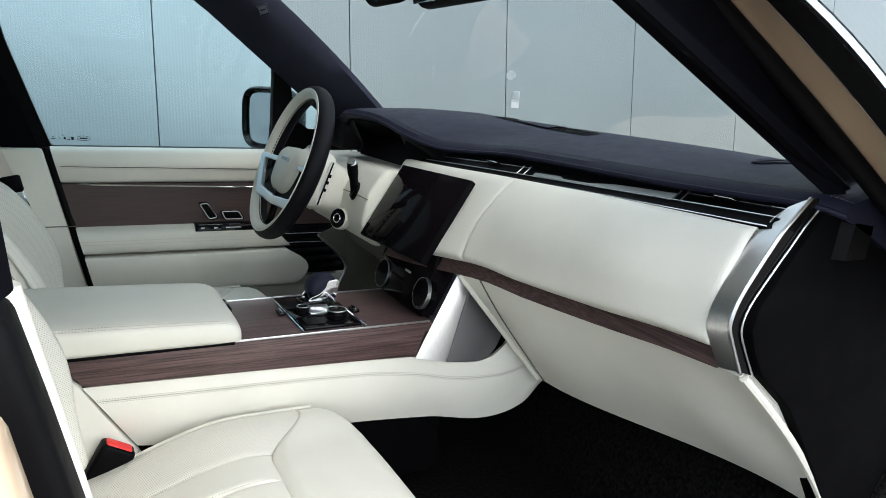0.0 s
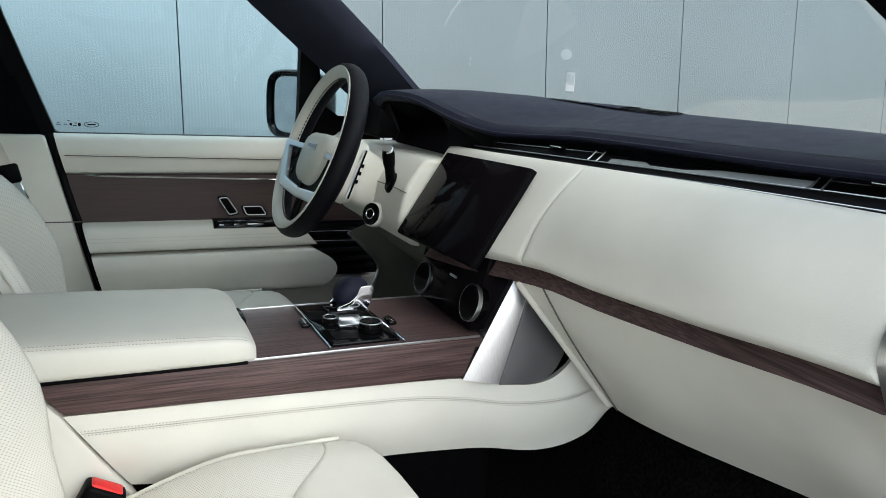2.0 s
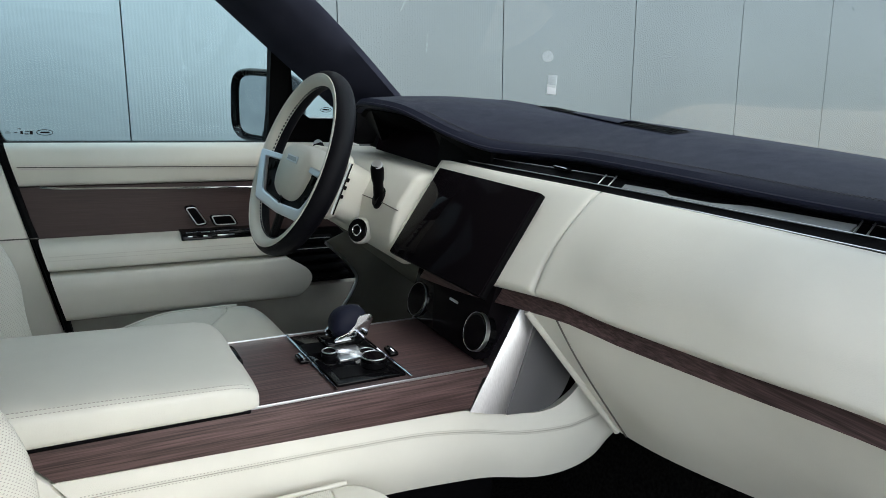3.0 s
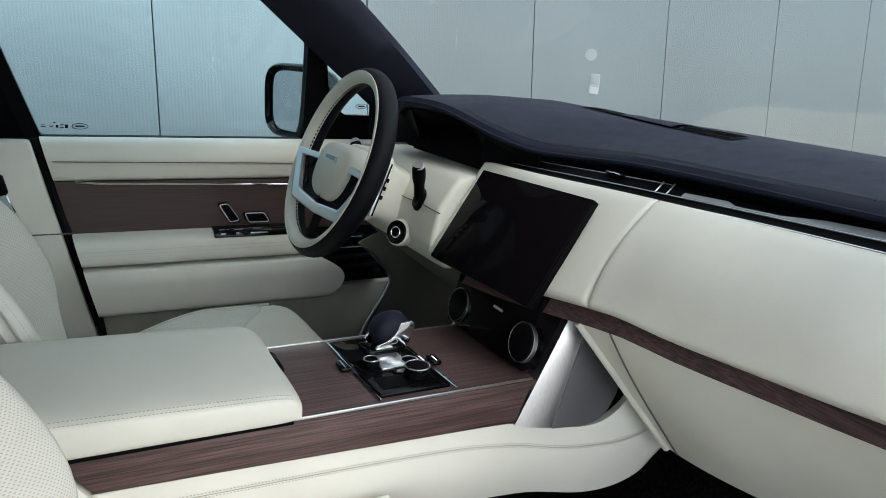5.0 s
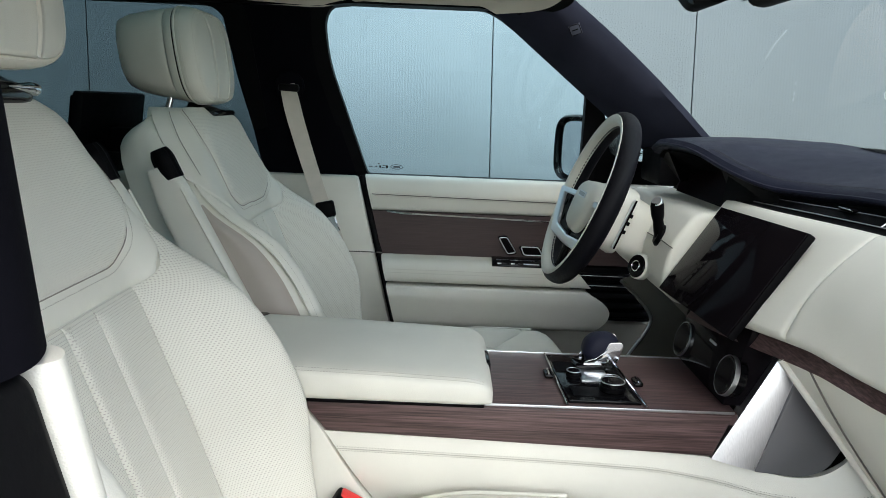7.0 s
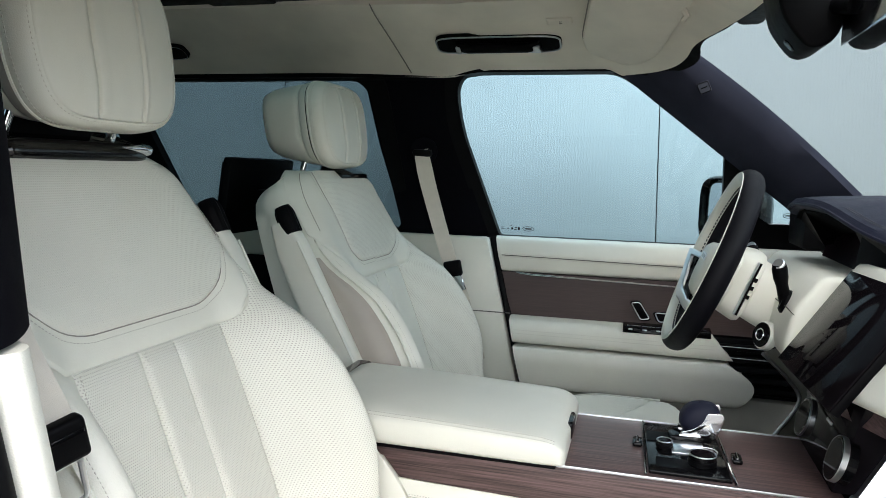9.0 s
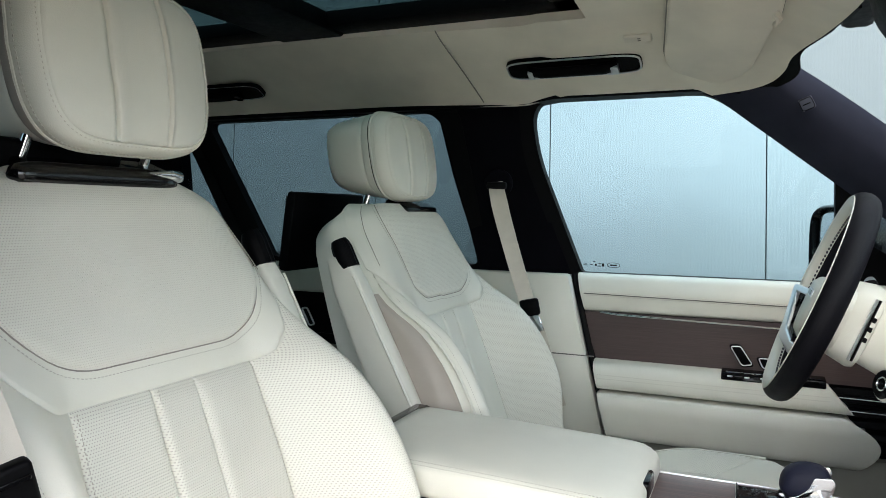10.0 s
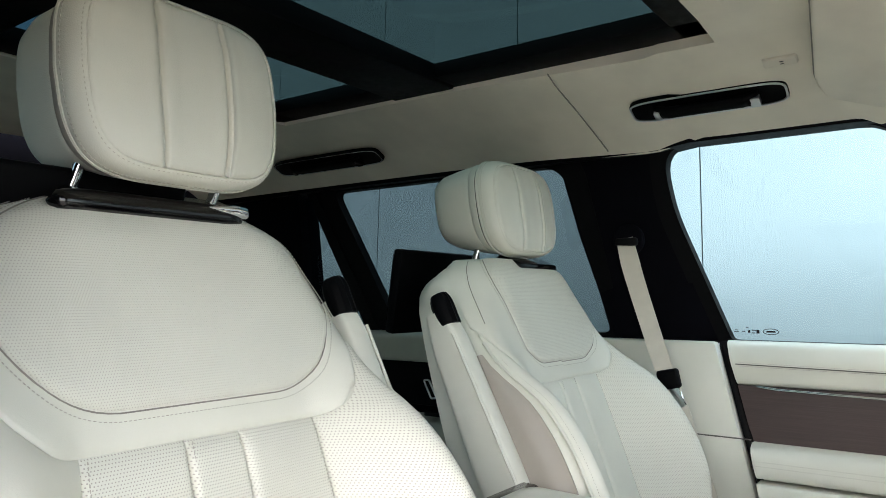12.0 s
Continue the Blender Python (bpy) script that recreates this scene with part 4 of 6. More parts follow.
    pad(0.126, 0.236, -0.40, seam_x, M_PERF, "seat_bolster", 0.005)
    pad(-0.236, -0.126, -0.40, seam_x, M_PERF, "seat_bolster", 0.005)
    for s in (1, -1):
        rim = [Vector((x + ahead, cy + inb * s * 0.2405, cushion_z(0.2405, x) + rise + 0.0005)) for x in span(-0.38, 0.075, 30)]
        part("piping", tube(rim, 0.0034, 8), M_LEATHER, seat)
        stitching([Vector((x + ahead, cy + inb * s * 0.229, cushion_z(0.229, x) + rise + 0.0046)) for x in span(-0.38, 0.05, 30)], seat)
        stitching([Vector((x + ahead, cy + inb * s * 0.119, cushion_z(0.119, x) + rise + 0.0045)) for x in span(-0.38, -0.03, 30)], seat)
        stitching([Vector((x + ahead, cy + inb * s * 0.049, cushion_z(0.049, x) + rise + 0.004)) for x in span(-0.38, -0.035, 30)], seat)
    part("seat_base", box((-0.17, cy, 0.69), (0.52, 0.44, 0.12), 0.02), M_BLACKTRIM, seat)
    # taupe side gusset towards the console
    def gus(u, v):
        z = lerp(0.90, 1.205, v)
        bow = math.sin(math.pi * v)
        f0 = on_back(cy, inb, 0.985, z, -0.006)
        return (f0.x - lerp(0.004, 0.012 + 0.075 * bow, u), cy + inb * BACK_W(z) * lerp(0.995, 1.035, smooth01(u * 2)), z)
    part("side_gusset", sheet(gus, span(0, 1, 10) if inb < 0 else span(1, 0, 10), span(0, 1, 20), 0.004), M_TAUPE, seat, "taupe leather side gusset")
    stitching([Vector(gus(0.9, v)) + Vector((0, inb * 0.002, 0)) for v in span(0.08, 0.92, 20)], seat, M_DARKTHREAD)
    # fold-up armrest parked upright against the backrest
    arm = thing("armrest", rest_label, "armrest", "fold-up armrests", at=(-0.5, cy + inb * 0.262, 1.1))
    ax = Vector((-0.43, 0, 0.90)).normalized()
    fw = Vector((0.90, 0, 0.43)).normalized()
    base = Vector((-0.437 if inb < 0 else -0.455, cy + inb * 0.268, 0.99))
    rings = []
    for t in span(0, 1, 14):
        L = lerp(-0.04, 0.315, t)
        k = 1 - 0.25 * smooth01((t - 0.86) / 0.14)
        half_w, half_d = 0.0205 * k, lerp(0.040, 0.027, t) * k
        c = base + ax * L
        ring = []
        for q in span(0, 2 * math.pi, 21)[:-1]:
            a, b = math.cos(q), math.sin(q)
            ring.append(c + Vector((0, 1, 0)) * math.copysign(abs(a) ** 0.45, a) * half_w + fw * math.copysign(abs(b) ** 0.45, b) * half_d)
        rings.append(ring)
    part("pad", loft(rings), M_LEATHER, arm, "", 60)
    tip = base + ax * 0.30 + fw * 0.012
    rings = []
    for t in span(0, 1, 7):
        c = tip + ax * lerp(-0.012, 0.042, t)
        k = 1 - 0.28 * smooth01((t - 0.75) / 0.25)
        rings.append([c + Vector((0, 1, 0)) * math.cos(q) * 0.0180 * k + fw * math.sin(q) * 0.0185 * k * (1 + 0.05 * math.cos(14 * q)) for q in span(0, 2 * math.pi, 43)[:-1]])
    part("knob", loft(rings), M_BLACKTRIM, arm, "ribbed black height knob")
    rim = [base + ax * L + fw * (lerp(0.040, 0.027, (L + 0.04) / 0.355) - 0.004) + Vector((0, inb, 0)) * 0.0215 for L in span(-0.03, 0.27, 12)]
    part("piping", tube(rim, 0.0022, 6), M_LEATHER, arm)
    return seat


LEFT_SEAT, RIGHT_SEAT = 0.410, -0.370
front_seat(LEFT_SEAT, -1, "cream perforated leather driver's seat with headrest", "cream leather armrest folded up beside the driver's seat", 0.0, 0.0, 0.018, 0.06)
front_seat(RIGHT_SEAT, 1, "cream perforated leather passenger seat with fluted backrest", "cream leather armrest folded up beside the passenger seat", 0.02, 0.022)
for o in [q for q in scene.objects if q.type == "EMPTY" and q.location.y < -0.05 and q.name.split(".")[0] in ("front_seat", "armrest")]:
    o.location += Vector((0.02, 0, 0.02))    # this seat stands a little further forward and higher

# screen on the back of the driver's seat
rear_screen = thing("entertainment_screen", "black tablet screen mounted behind the driver's headrest", "screen", at=(-0.78, 0.4, 1.31))
m = Matrix.Rotation(radians(8), 4, "Y")
part("housing", box((-0.78, 0.415, 1.312), (0.022, 0.28, 0.165), 0.006, 2, m), M_BLACKTRIM, rear_screen)
part("display", box((-0.796, 0.415, 1.312), (0.004, 0.262, 0.148), 0.001, 1, m), M_SCREEN, rear_screen)
part("bracket", box((-0.73, 0.415, 1.30), (0.10, 0.05, 0.05), 0.008), M_BLACKTRIM, rear_screen)

# ---- rear seat and doors behind ----
bench = thing("rear_bench", "dark green-grey shaded rear bench behind the front seats", "car seat", at=(-1.25, YC, 0.62))
part("cushion", box((-1.22, YC, 0.765), (0.52, 1.36, 0.29), 0.05, 4), M_LEATHER, bench)
part("backrest", box((-1.62, YC, 1.02), (0.16, 1.36, 0.60), 0.05, 4, Matrix.Rotation(radians(-20), 4, "Y")), M_LEATHER, bench)
for s in (1, -1):
    d = thing("rear_door", "rear door lining with black panels and pale top pad", "car door", "rear doors", at=(-0.95, YC + s * 0.8, 0.9))
    part("top_pad", prism(rounded([(s * 0.765 + YC, 1.12), (s * 0.84 + YC, 1.12), (s * 0.85 + YC, 1.205), (s * 0.775 + YC, 1.195)], 0.015), "x", -1.36, -0.56, 0.004), M_BODYLINE, d)
    part("inlay", box((-0.96, YC + s * 0.80, 1.06), (0.8, 0.02, 0.12), 0.003), M_BLACKTRIM, d)
    part("armrest", prism(rounded([(s * 0.72 + YC, 0.9), (s * 0.84 + YC, 0.9), (s * 0.84 + YC, 0.975), (s * 0.74 + YC, 0.965)], 0.02), "x", -1.32, -0.58, 0.004), M_BODYLINE, d)
    part("lower_panel", box((-0.96, YC + s * 0.82, 0.75), (0.8, 0.03, 0.3), 0.006), M_BLACKTRIM, d)
    hx, hy = -1.075, YC + s * 0.783
    plate = part("handle_plate", prism(rounded([(hx - 0.035, 1.075), (hx - 0.012, 1.078), (hx + 0.016, 1.022), (hx - 0.008, 1.018)], 0.008, 4), "y", hy - 0.004, hy + 0.008, 0.002), M_GLOSS, d, "black handle plate")
    part("rim", tube([Vector((x, hy - s * 0.005, z)) for x, z in rounded([(hx - 0.032, 1.071), (hx - 0.014, 1.073), (hx + 0.012, 1.026), (hx - 0.006, 1.022)], 0.006, 4)], 0.0026, 8, True), M_SATIN, plate, "bright metal rim")
    part("switch_strip", box((hx + 0.06, YC + s * 0.765, 0.985), (0.14, 0.03, 0.012), 0.003), M_GLOSS, d, "gloss black window switch")

# ---- driver's door lining ----
door = thing("front_door", "closed driver's door lining in cream leather with walnut inlay", "car door", at=(0, YC + 0.8, 0.9))


def seam_line(z):
    """The rear edge of the door lining."""
    return -0.303 + (1.2 - z) * 0.235


def door_strip(prof, x1, mat, name, label="", n=10, x1f=None, w=0.0):
    """A lining strip along the door: a profile in y and z drawn from the rear edge forwards."""
    rings = []
    for k in range(n):
        t = k / (n - 1)
        ring = []
        for y, z in prof:
            x0 = seam_line(z) + 0.004
            xe = x1f(z) if x1f else x1
            ring.append((lerp(x0, xe, t), YC + y, z))
        rings.append(ring)
    return part(name, bevelled(loft(rings), w), mat, door, label, 50)


top = rounded([(0.782, 1.118), (0.82, 1.112), (0.835, 1.20), (0.815, 1.209), (0.79, 1.204), (0.775, 1.165)], 0.012, 4)
door_strip(top, 0.50, M_LEATHER, "top_pad")
for dz in (-0.0035, 0.0035):
    stitching([(x, YC + 0.7743 + 0.15 * max(0, dz), 1.160 + dz - 0.012 * (x + 0.27)) for x in span(-0.27, 0.45, 40)], door, M_TAUPE, 0.005, 0.0032, 0.0005)
part("fold_line", tube([(-0.28, YC + 0.7755, 1.160), (0.48, YC + 0.7755, 1.151)], 0.0012, 6), M_SHADE, door)
part("chrome_strip", tube([(-0.24, YC + 0.779, 1.116), (-0.2, YC + 0.777, 1.112), (0.45, YC + 0.777, 1.098)], 0.0022, 8), M_CHROME, door, "slim chrome strip")
door_strip([(0.786, 0.99), (0.82, 0.99), (0.82, 1.115), (0.786, 1.115)], 0.46, M_WOOD_DOOR, "inlay", "dark walnut veneer inlay")
arm = rounded([(0.735, 0.935), (0.82, 0.93), (0.82, 1.003), (0.79, 1.003), (0.745, 0.99)], [0.02, 0.004, 0.004, 0.012, 0.02], 5)
door_strip(arm, 0.30, M_LEATHER, "armrest", x1f=lambda z: 0.245 + (1.0 - z) * 0.9)
for z in (0.971, 0.962):
    stitching([(x, YC + 0.7352, z) for x in span(-0.235, 0.26, 30)], door, M_TAUPE, 0.005, 0.0032, 0.0005)
lowp = rounded([(0.735, 0.82), (0.82, 0.812), (0.82, 0.85), (0.82, 0.89), (0.82, 0.928), (0.728, 0.928), (0.722, 0.90), (0.7255, 0.875), (0.7285, 0.855)], [0.03, 0.004, 0.001, 0.001, 0.004, 0.008, 0.01, 0.008, 0.008], 5)
door_strip(lowp, 0.33, M_LEATHER, "pocket_panel", x1f=lambda z: 0.352 - 20 * max(0.0, z - 0.872) ** 2 - 14 * max(0.0, 0.872 - z) ** 2)
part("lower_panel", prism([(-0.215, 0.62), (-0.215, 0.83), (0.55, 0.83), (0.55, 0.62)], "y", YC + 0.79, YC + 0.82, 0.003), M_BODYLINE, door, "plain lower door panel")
# pocket mouth: gloss black ledges with thin bright lines at the door's front
part("pocket", prism([(0.27, 0.845), (0.235, 0.985), (0.46, 0.985), (0.48, 0.845)], "y", YC + 0.785, YC + 0.82, 0.004), M_BLACKTRIM, door, "black door pocket")
for z, x0, x1, y in ((0.965, 0.17, 0.42, 0.765), (0.94, 0.25, 0.44, 0.755), (0.918, 0.27, 0.45, 0.75), (0.893, 0.29, 0.46, 0.75), (0.868, 0.29, 0.465, 0.755)):
    part("ledge", prism(rounded([(YC + y, z - 0.009), (YC + 0.80, z - 0.009), (YC + 0.80, z + 0.005), (YC + y + 0.006, z + 0.005)], 0.004, 3), "x", x0, x1, 0.002), M_BLACKTRIM, door)
    if z > 0.93:
        part("bright_line", tube([(x0 + 0.01, YC + y - 0.001, z + 0.003), (x1 - 0.01, YC + y - 0.001, z + 0.001)], 0.0010, 6), M_SATIN, door)
# handles and switch block
for quad in ([(0.057, 1.056), (0.078, 1.058), (0.104, 1.018), (0.082, 1.014)], [(0.116, 1.034), (0.162, 1.034), (0.175, 1.012), (0.126, 1.012)]):
    mx, mz = sum(p[0] for p in quad) / 4, sum(p[1] for p in quad) / 4
    wide = rounded([(mx + (x - mx) * 1.22, mz + (z - mz) * 1.22) for x, z in quad], 0.008, 4)
    h = part("handle", prism(wide, "y", YC + 0.7815, YC + 0.79, 0.001), M_BLACKTRIM, door, "chrome-rimmed door handle in a black plate")
    part("rim", tube([Vector((x, YC + 0.7805, z)) for x, z in rounded(quad, 0.006, 4)], 0.0015, 8, True), M_SATIN, h, "bright metal rim")
sw = part("switch_block", prism(rounded([(YC + 0.745, 0.985), (YC + 0.80, 0.99), (YC + 0.80, 1.006), (YC + 0.75, 1.002)], 0.004, 3), "x", 0.04, 0.25, 0.003), M_GLOSS, door, "gloss black window switches")
part("bright_line", tube([(0.05, YC + 0.753, 1.0035), (0.24, YC + 0.753, 1.0035)], 0.0016, 6), M_CHROME, sw)
for x in (0.075, 0.12, 0.165):
    part("switch", box((x, YC + 0.747, 0.994), (0.026, 0.008, 0.006), 0.002), M_GLOSS, sw)
for x0, x1 in ((0.053, 0.064), (0.088, 0.099), (0.121, 0.162)):
    part("switch_edge", box(((x0 + x1) / 2, YC + 0.7425, 0.9955), (x1 - x0, 0.002, 0.0035), 0.0006), M_SATIN, sw)
# dark rubber line of the door's rear edge
tagged(part("trim_seal_left", tube(spline([(-0.31, YC + 0.80, 1.205), (-0.272, YC + 0.79, 1.05), (-0.23, YC + 0.775, 0.90), (-0.205, YC + 0.77, 0.78), (-0.19, YC + 0.78, 0.64)], 6), 0.0085, 8), M_RUBBER), "black rubber seal at the door's rear edge", "trim", kind="structure")
structure("trim_pillar_left", prism([(-0.60, 0.62), (-0.60, 1.205), (-0.318, 1.205), (-0.262, 0.97), (-0.205, 0.73), (-0.20, 0.62)], "y", YC + 0.765, YC + 0.80, 0.008), M_LEATHER, "cream lower lining of the centre pillar", "trim")
part("trim_seam", box((-0.36, YC + 0.764, 1.008), (0.22, 0.002, 0.0025), 0.0), M_SHADE)
tagged(bpy.data.objects["trim_seam.001"], "thin joint across the pillar lining", "trim", kind="structure")
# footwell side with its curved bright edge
structure("trim_footwell", prism([(0.33, 0.62), (0.33, 0.70), (0.37, 0.785), (0.412, 0.855), (0.428, 0.892), (0.42, 0.915), (0.388, 0.952), (0.345, 0.992), (0.60, 1.1), (0.80, 1.0), (0.80, 0.62)], "y", YC + 0.620, YC + 0.626, 0.002), M_KNEE, "olive footwell side lining, darkened for the shade there", "trim")
tagged(part("trim_edge", tube(spline([(0.355, 0.640, 0.755), (0.384, 0.640, 0.810), (0.412, 0.640, 0.855), (0.427, 0.640, 0.890), (0.420, 0.640, 0.915), (0.388, 0.640, 0.952), (0.345, 0.640, 0.992)], 6), 0.0038, 10), M_SATIN), "curved bright metal edge beside the footwell", "trim", kind="structure")


# ---- dashboard ----
dash = thing("dashboard", "cream and midnight leather dashboard with walnut band", "dashboard", at=(0.5, YC, 1.1))
EDGE = [(0.349, 0.49, 1.330), (0.350, 0.46, 1.343), (0.356, 0.39, 1.346), (0.372, 0.30, 1.340), (0.40, 0.18, 1.312), (0.43, 0.10, 1.297), (0.465, 0.02, 1.297), (0.479, -0.10, 1.304), (0.483, -0.25, 1.306), (0.483, -0.45, 1.307), (0.49, -0.60, 1.309), (0.515, -0.70, 1.309), (0.54, -0.735, 1.300)]
edge_pts = spline(EDGE, 6)
PLATEAU = table([-0.74, -0.60, -0.45, -0.10, 0.10, 0.25, 0.40, 0.50], [1.318, 1.327, 1.332, 1.335, 1.338, 1.344, 1.352, 1.345])
rings = []
for p in edge_pts:
    hood = smooth01((p.y - 0.05) / 0.3)
    back_end = 1.06 - 0.16 * (abs(p.y - YC) / 0.66) ** 2
    ring = [Vector((p.x + 0.018, p.y, p.z - 0.022)), Vector((p.x + 0.003, p.y, p.z - 0.017)), Vector((p.x - 0.002, p.y, p.z - 0.008)), Vector((p.x + 0.004, p.y, p.z - 0.001))]
    for t in span(0.04, 1, 16):
        x = lerp(p.x, back_end, t)
        rise = (PLATEAU(p.y) - p.z) * smooth01(0.12 + t / 0.42) + 0.004 * math.sin(min(1, t * 2.4) * math.pi)
        ring.append(Vector((x, p.y, p.z + rise - 0.075 * smooth01((t - 0.45) / 0.55))))
    ring.append(Vector((back_end, p.y, p.z - 0.11)))
    ring.append(Vector((p.x + 0.10, p.y, p.z - 0.06)))
    rings.append(ring)
def pad_z(x, y):
    """The height of the dash top at a place."""
    for p, q, ra, rb in zip(edge_pts, edge_pts[1:], top_rings, top_rings[1:]):
        if q.y <= y <= p.y:
            zs = []
            for r in (ra, rb):
                for a, b in zip(r[3:-2], r[4:-1]):
                    if a.x <= x <= b.x:
                        zs.append(lerp(a.z, b.z, (x - a.x) / (b.x - a.x)))
                        break
            if len(zs) == 2:
                return lerp(zs[0], zs[1], (p.y - y) / (p.y - q.y))
    return 1.3


top_rings = rings
part("top_pad", loft(rings), M_DASHLEATHER, dash, "midnight blue leather dash top", 32)
part("welt", tube([p + Vector((-0.001, 0, -0.012)) for p in edge_pts[2:]], 0.0042, 8), M_DASHLEATHER, dash, "welted leather edge")
lip = [p + Vector((0.004, 0, -0.004)) for p in edge_pts]
for off in (0.012, 0.017):
    stitching([p + Vector((off, 0, 0.0022 + off * 0.06)) for p in edge_pts[20:]], dash, M_DARKTHREAD, 0.006, 0.0042, 0.0008)
# dark recess with the air vents
recess = [[(p.x + 0.02, p.y, p.z - 0.02), (p.x + 0.055, p.y, p.z - 0.025), (p.x + 0.05, p.y, 1.235), (p.x + 0.012, p.y, 1.235)] for p in edge_pts if p.y < 0.22]
part("vent_recess", loft(recess), M_BLACKTRIM, dash)
# cream panels: upper edge and lower edge along the width
XT = table([-0.70, -0.45, -0.15, 0.05, 0.18, 0.24], [0.468, 0.456, 0.447, 0.418, 0.410, 0.409])
ZT = table([-0.70, -0.45, -0.15, 0.18, 0.24], [1.268, 1.266, 1.258, 1.252, 1.250])
XB = table([-0.70, -0.45, -0.30, -0.20, -0.05, 0.10, 0.24], [0.418, 0.405, 0.378, 0.353, 0.318, 0.306, 0.303])
ZB = table([-0.70, -0.60, -0.45, -0.30, -0.20, 0.10, 0.24], [1.134, 1.130, 1.1195, 1.1185, 1.124, 1.10, 1.09])


# air vents in the gap over the cream panels: a black ledge with thin bright lines
VENT_FRONT = table([-0.70, -0.57, -0.37, -0.17, 0.17], [1.2705, 1.2675, 1.263, 1.256, 1.251])
VENT_MID = table([-0.69, -0.54, -0.30, -0.15, 0.02, 0.17], [1.281, 1.277, 1.269, 1.264, 1.2605, 1.2555])
VENT_BACK = table([-0.69, -0.55, -0.16, -0.03, 0.17], [1.290, 1.2865, 1.2755, 1.2715, 1.2645])


def vent_point(y, k, lift=0.0):
    """A point on the ledge: k = 0 at the cream panel, 1 on the middle line, 2 on the back line."""
    a = (XT(y) + 0.004, VENT_FRONT(y))
    b = (XT(y) + 0.016, VENT_MID(y))
    c = (XT(y) + 0.034, VENT_BACK(y))
    p, q, t = (a, b, k) if k <= 1 else (b, c, k - 1)
    return Vector((lerp(p[0], q[0], t), y, lerp(p[1], q[1], t) + lift))


ledge = []
for y in span(-0.692, 0.17, 40):
    ledge.append([vent_point(y, 0, -0.010), vent_point(y, 0, -0.002), vent_point(y, 0.8, -0.004), vent_point(y, 1, -0.0015), vent_point(y, 1.5, -0.005), vent_point(y, 2, -0.002), vent_point(y, 2, 0.0) + Vector((0.03, 0, -0.004)), vent_point(y, 2, -0.03) + Vector((0.02, 0, 0))])
part("vent_ledge", loft(ledge), M_BLACKTRIM, dash, "black vent ledge", 40)
for k, y0, y1, r, m in ((0, -0.686, -0.20, 0.0010, M_CHROME), (1, -0.688, 0.155, 0.0007, M_SATIN), (2, -0.684, -0.535, 0.0006, M_SATIN), (2, -0.17, 0.16, 0.0006, M_SATIN)):
    part("bright_line", tube([vent_point(y, k) for y in span(y0, y1, 40)], r, 6), m, dash)
part("bright_line", tube([vent_point(-0.685, k) for k in span(0.4, 2, 5)], 0.0006, 6), M_SATIN, dash)
part("vent_strip", loft([[vent_point(y, 1.06, 0.0004), vent_point(y, 1.06 + w, 0.0012), vent_point(y, 1.06 + w, -0.002), vent_point(y, 1.06, -0.002)] for y, w in [(-0.20, 0.35), (-0.27, 0.40), (-0.285, 0.10), (-0.35, 0.12), (-0.40, 0.50), (-0.46, 0.56), (-0.524, 0.60)]]), M_STRIP, dash, "grey reflective vent strip")
for y in (-0.156, -0.176, -0.529, -0.542):
    part("vent_divider", tube([vent_point(y, 0.95, 0.001), vent_point(y + 0.002, 1.5, 0.001), vent_point(y + 0.004, 2, 0.002)], 0.0011, 6), M_SATIN, dash)
for y in (0.127, -0.065, -0.60):
    p = vent_point(y, 2, 0.0015)
    tab = part("vent_tab", box((p.x, y, p.z), (0.011, 0.036, 0.004), 0.0012), M_GLOSS, dash, "gloss black vent tab")
    part("tab_edge", tube([(p.x - 0.0055, y + 0.016, p.z + 0.0017), (p.x - 0.0058, y - 0.012, p.z + 0.0017), (p.x - 0.004, y - 0.018, p.z)], 0.0009, 6), M_CHROME, tab)


def panel_point(y, t, lift=0.0, lid_side=True):
    x = lerp(XB(y), XT(y), t) - (0.020 * math.sin(math.pi * min(1, t)) ** 0.8 + 0.014 * math.sin(math.pi * t * 0.9)) * ((0.55 + 0.45 * smooth01((-0.18 - y) / 0.12)) if lid_side else 0.35 * smooth01((-0.06 - y) / 0.12)) * (1 - 0.55 * smooth01((-0.47 - y) / 0.2))
    z = lerp(ZB(y), ZT(y), t)
    return Vector((x - lift, y, z + lift * 0.3))


def dash_panel(y0, y1, name, label, skew=0.0):
    def f(s, t):
        y = lerp(y0, y1, s) + skew * (t ** 1.5) * (1 - s if skew > 0 else s)
        e = min(s * 6, (1 - s) * 6, t * 1.5, (1 - t) * 1.5)
        lift = 0.004 * (1 - (1 - min(1.0, e * 9)) ** 2) - 0.003 * (e < 1e-6)
        return panel_point(y, t, lift, "lid" in name) + Vector((0.014 * max(0.0, 1 - t / 0.07) ** 2 - 0.005 * max(0.0, 1 - t / 0.2), 0, -0.012 * max(0.0, 1 - t / 0.2)))    # the lower edge hangs over and rolls under
    us = [0, 0.004, 0.01, 0.02, 0.03] + span(0.05, 0.95, 30) + [0.97, 0.98, 0.99, 0.996, 1]
    vs = [0, 0.012, 0.025, 0.045, 0.07, 0.10] + span(0.14, 0.86, 14) + [0.91, 0.95, 0.98, 1]
    return part(name, sheet(f, us, vs, 0.012), M_LEATHER, dash, label, 60)


dash_panel(0.208, -0.1785, "centre_panel", "cream leather panel round the touchscreen", 0.0)
dash_panel(-0.1815, -0.6755, "glovebox_lid", "cream leather upper glovebox lid", 0.0)
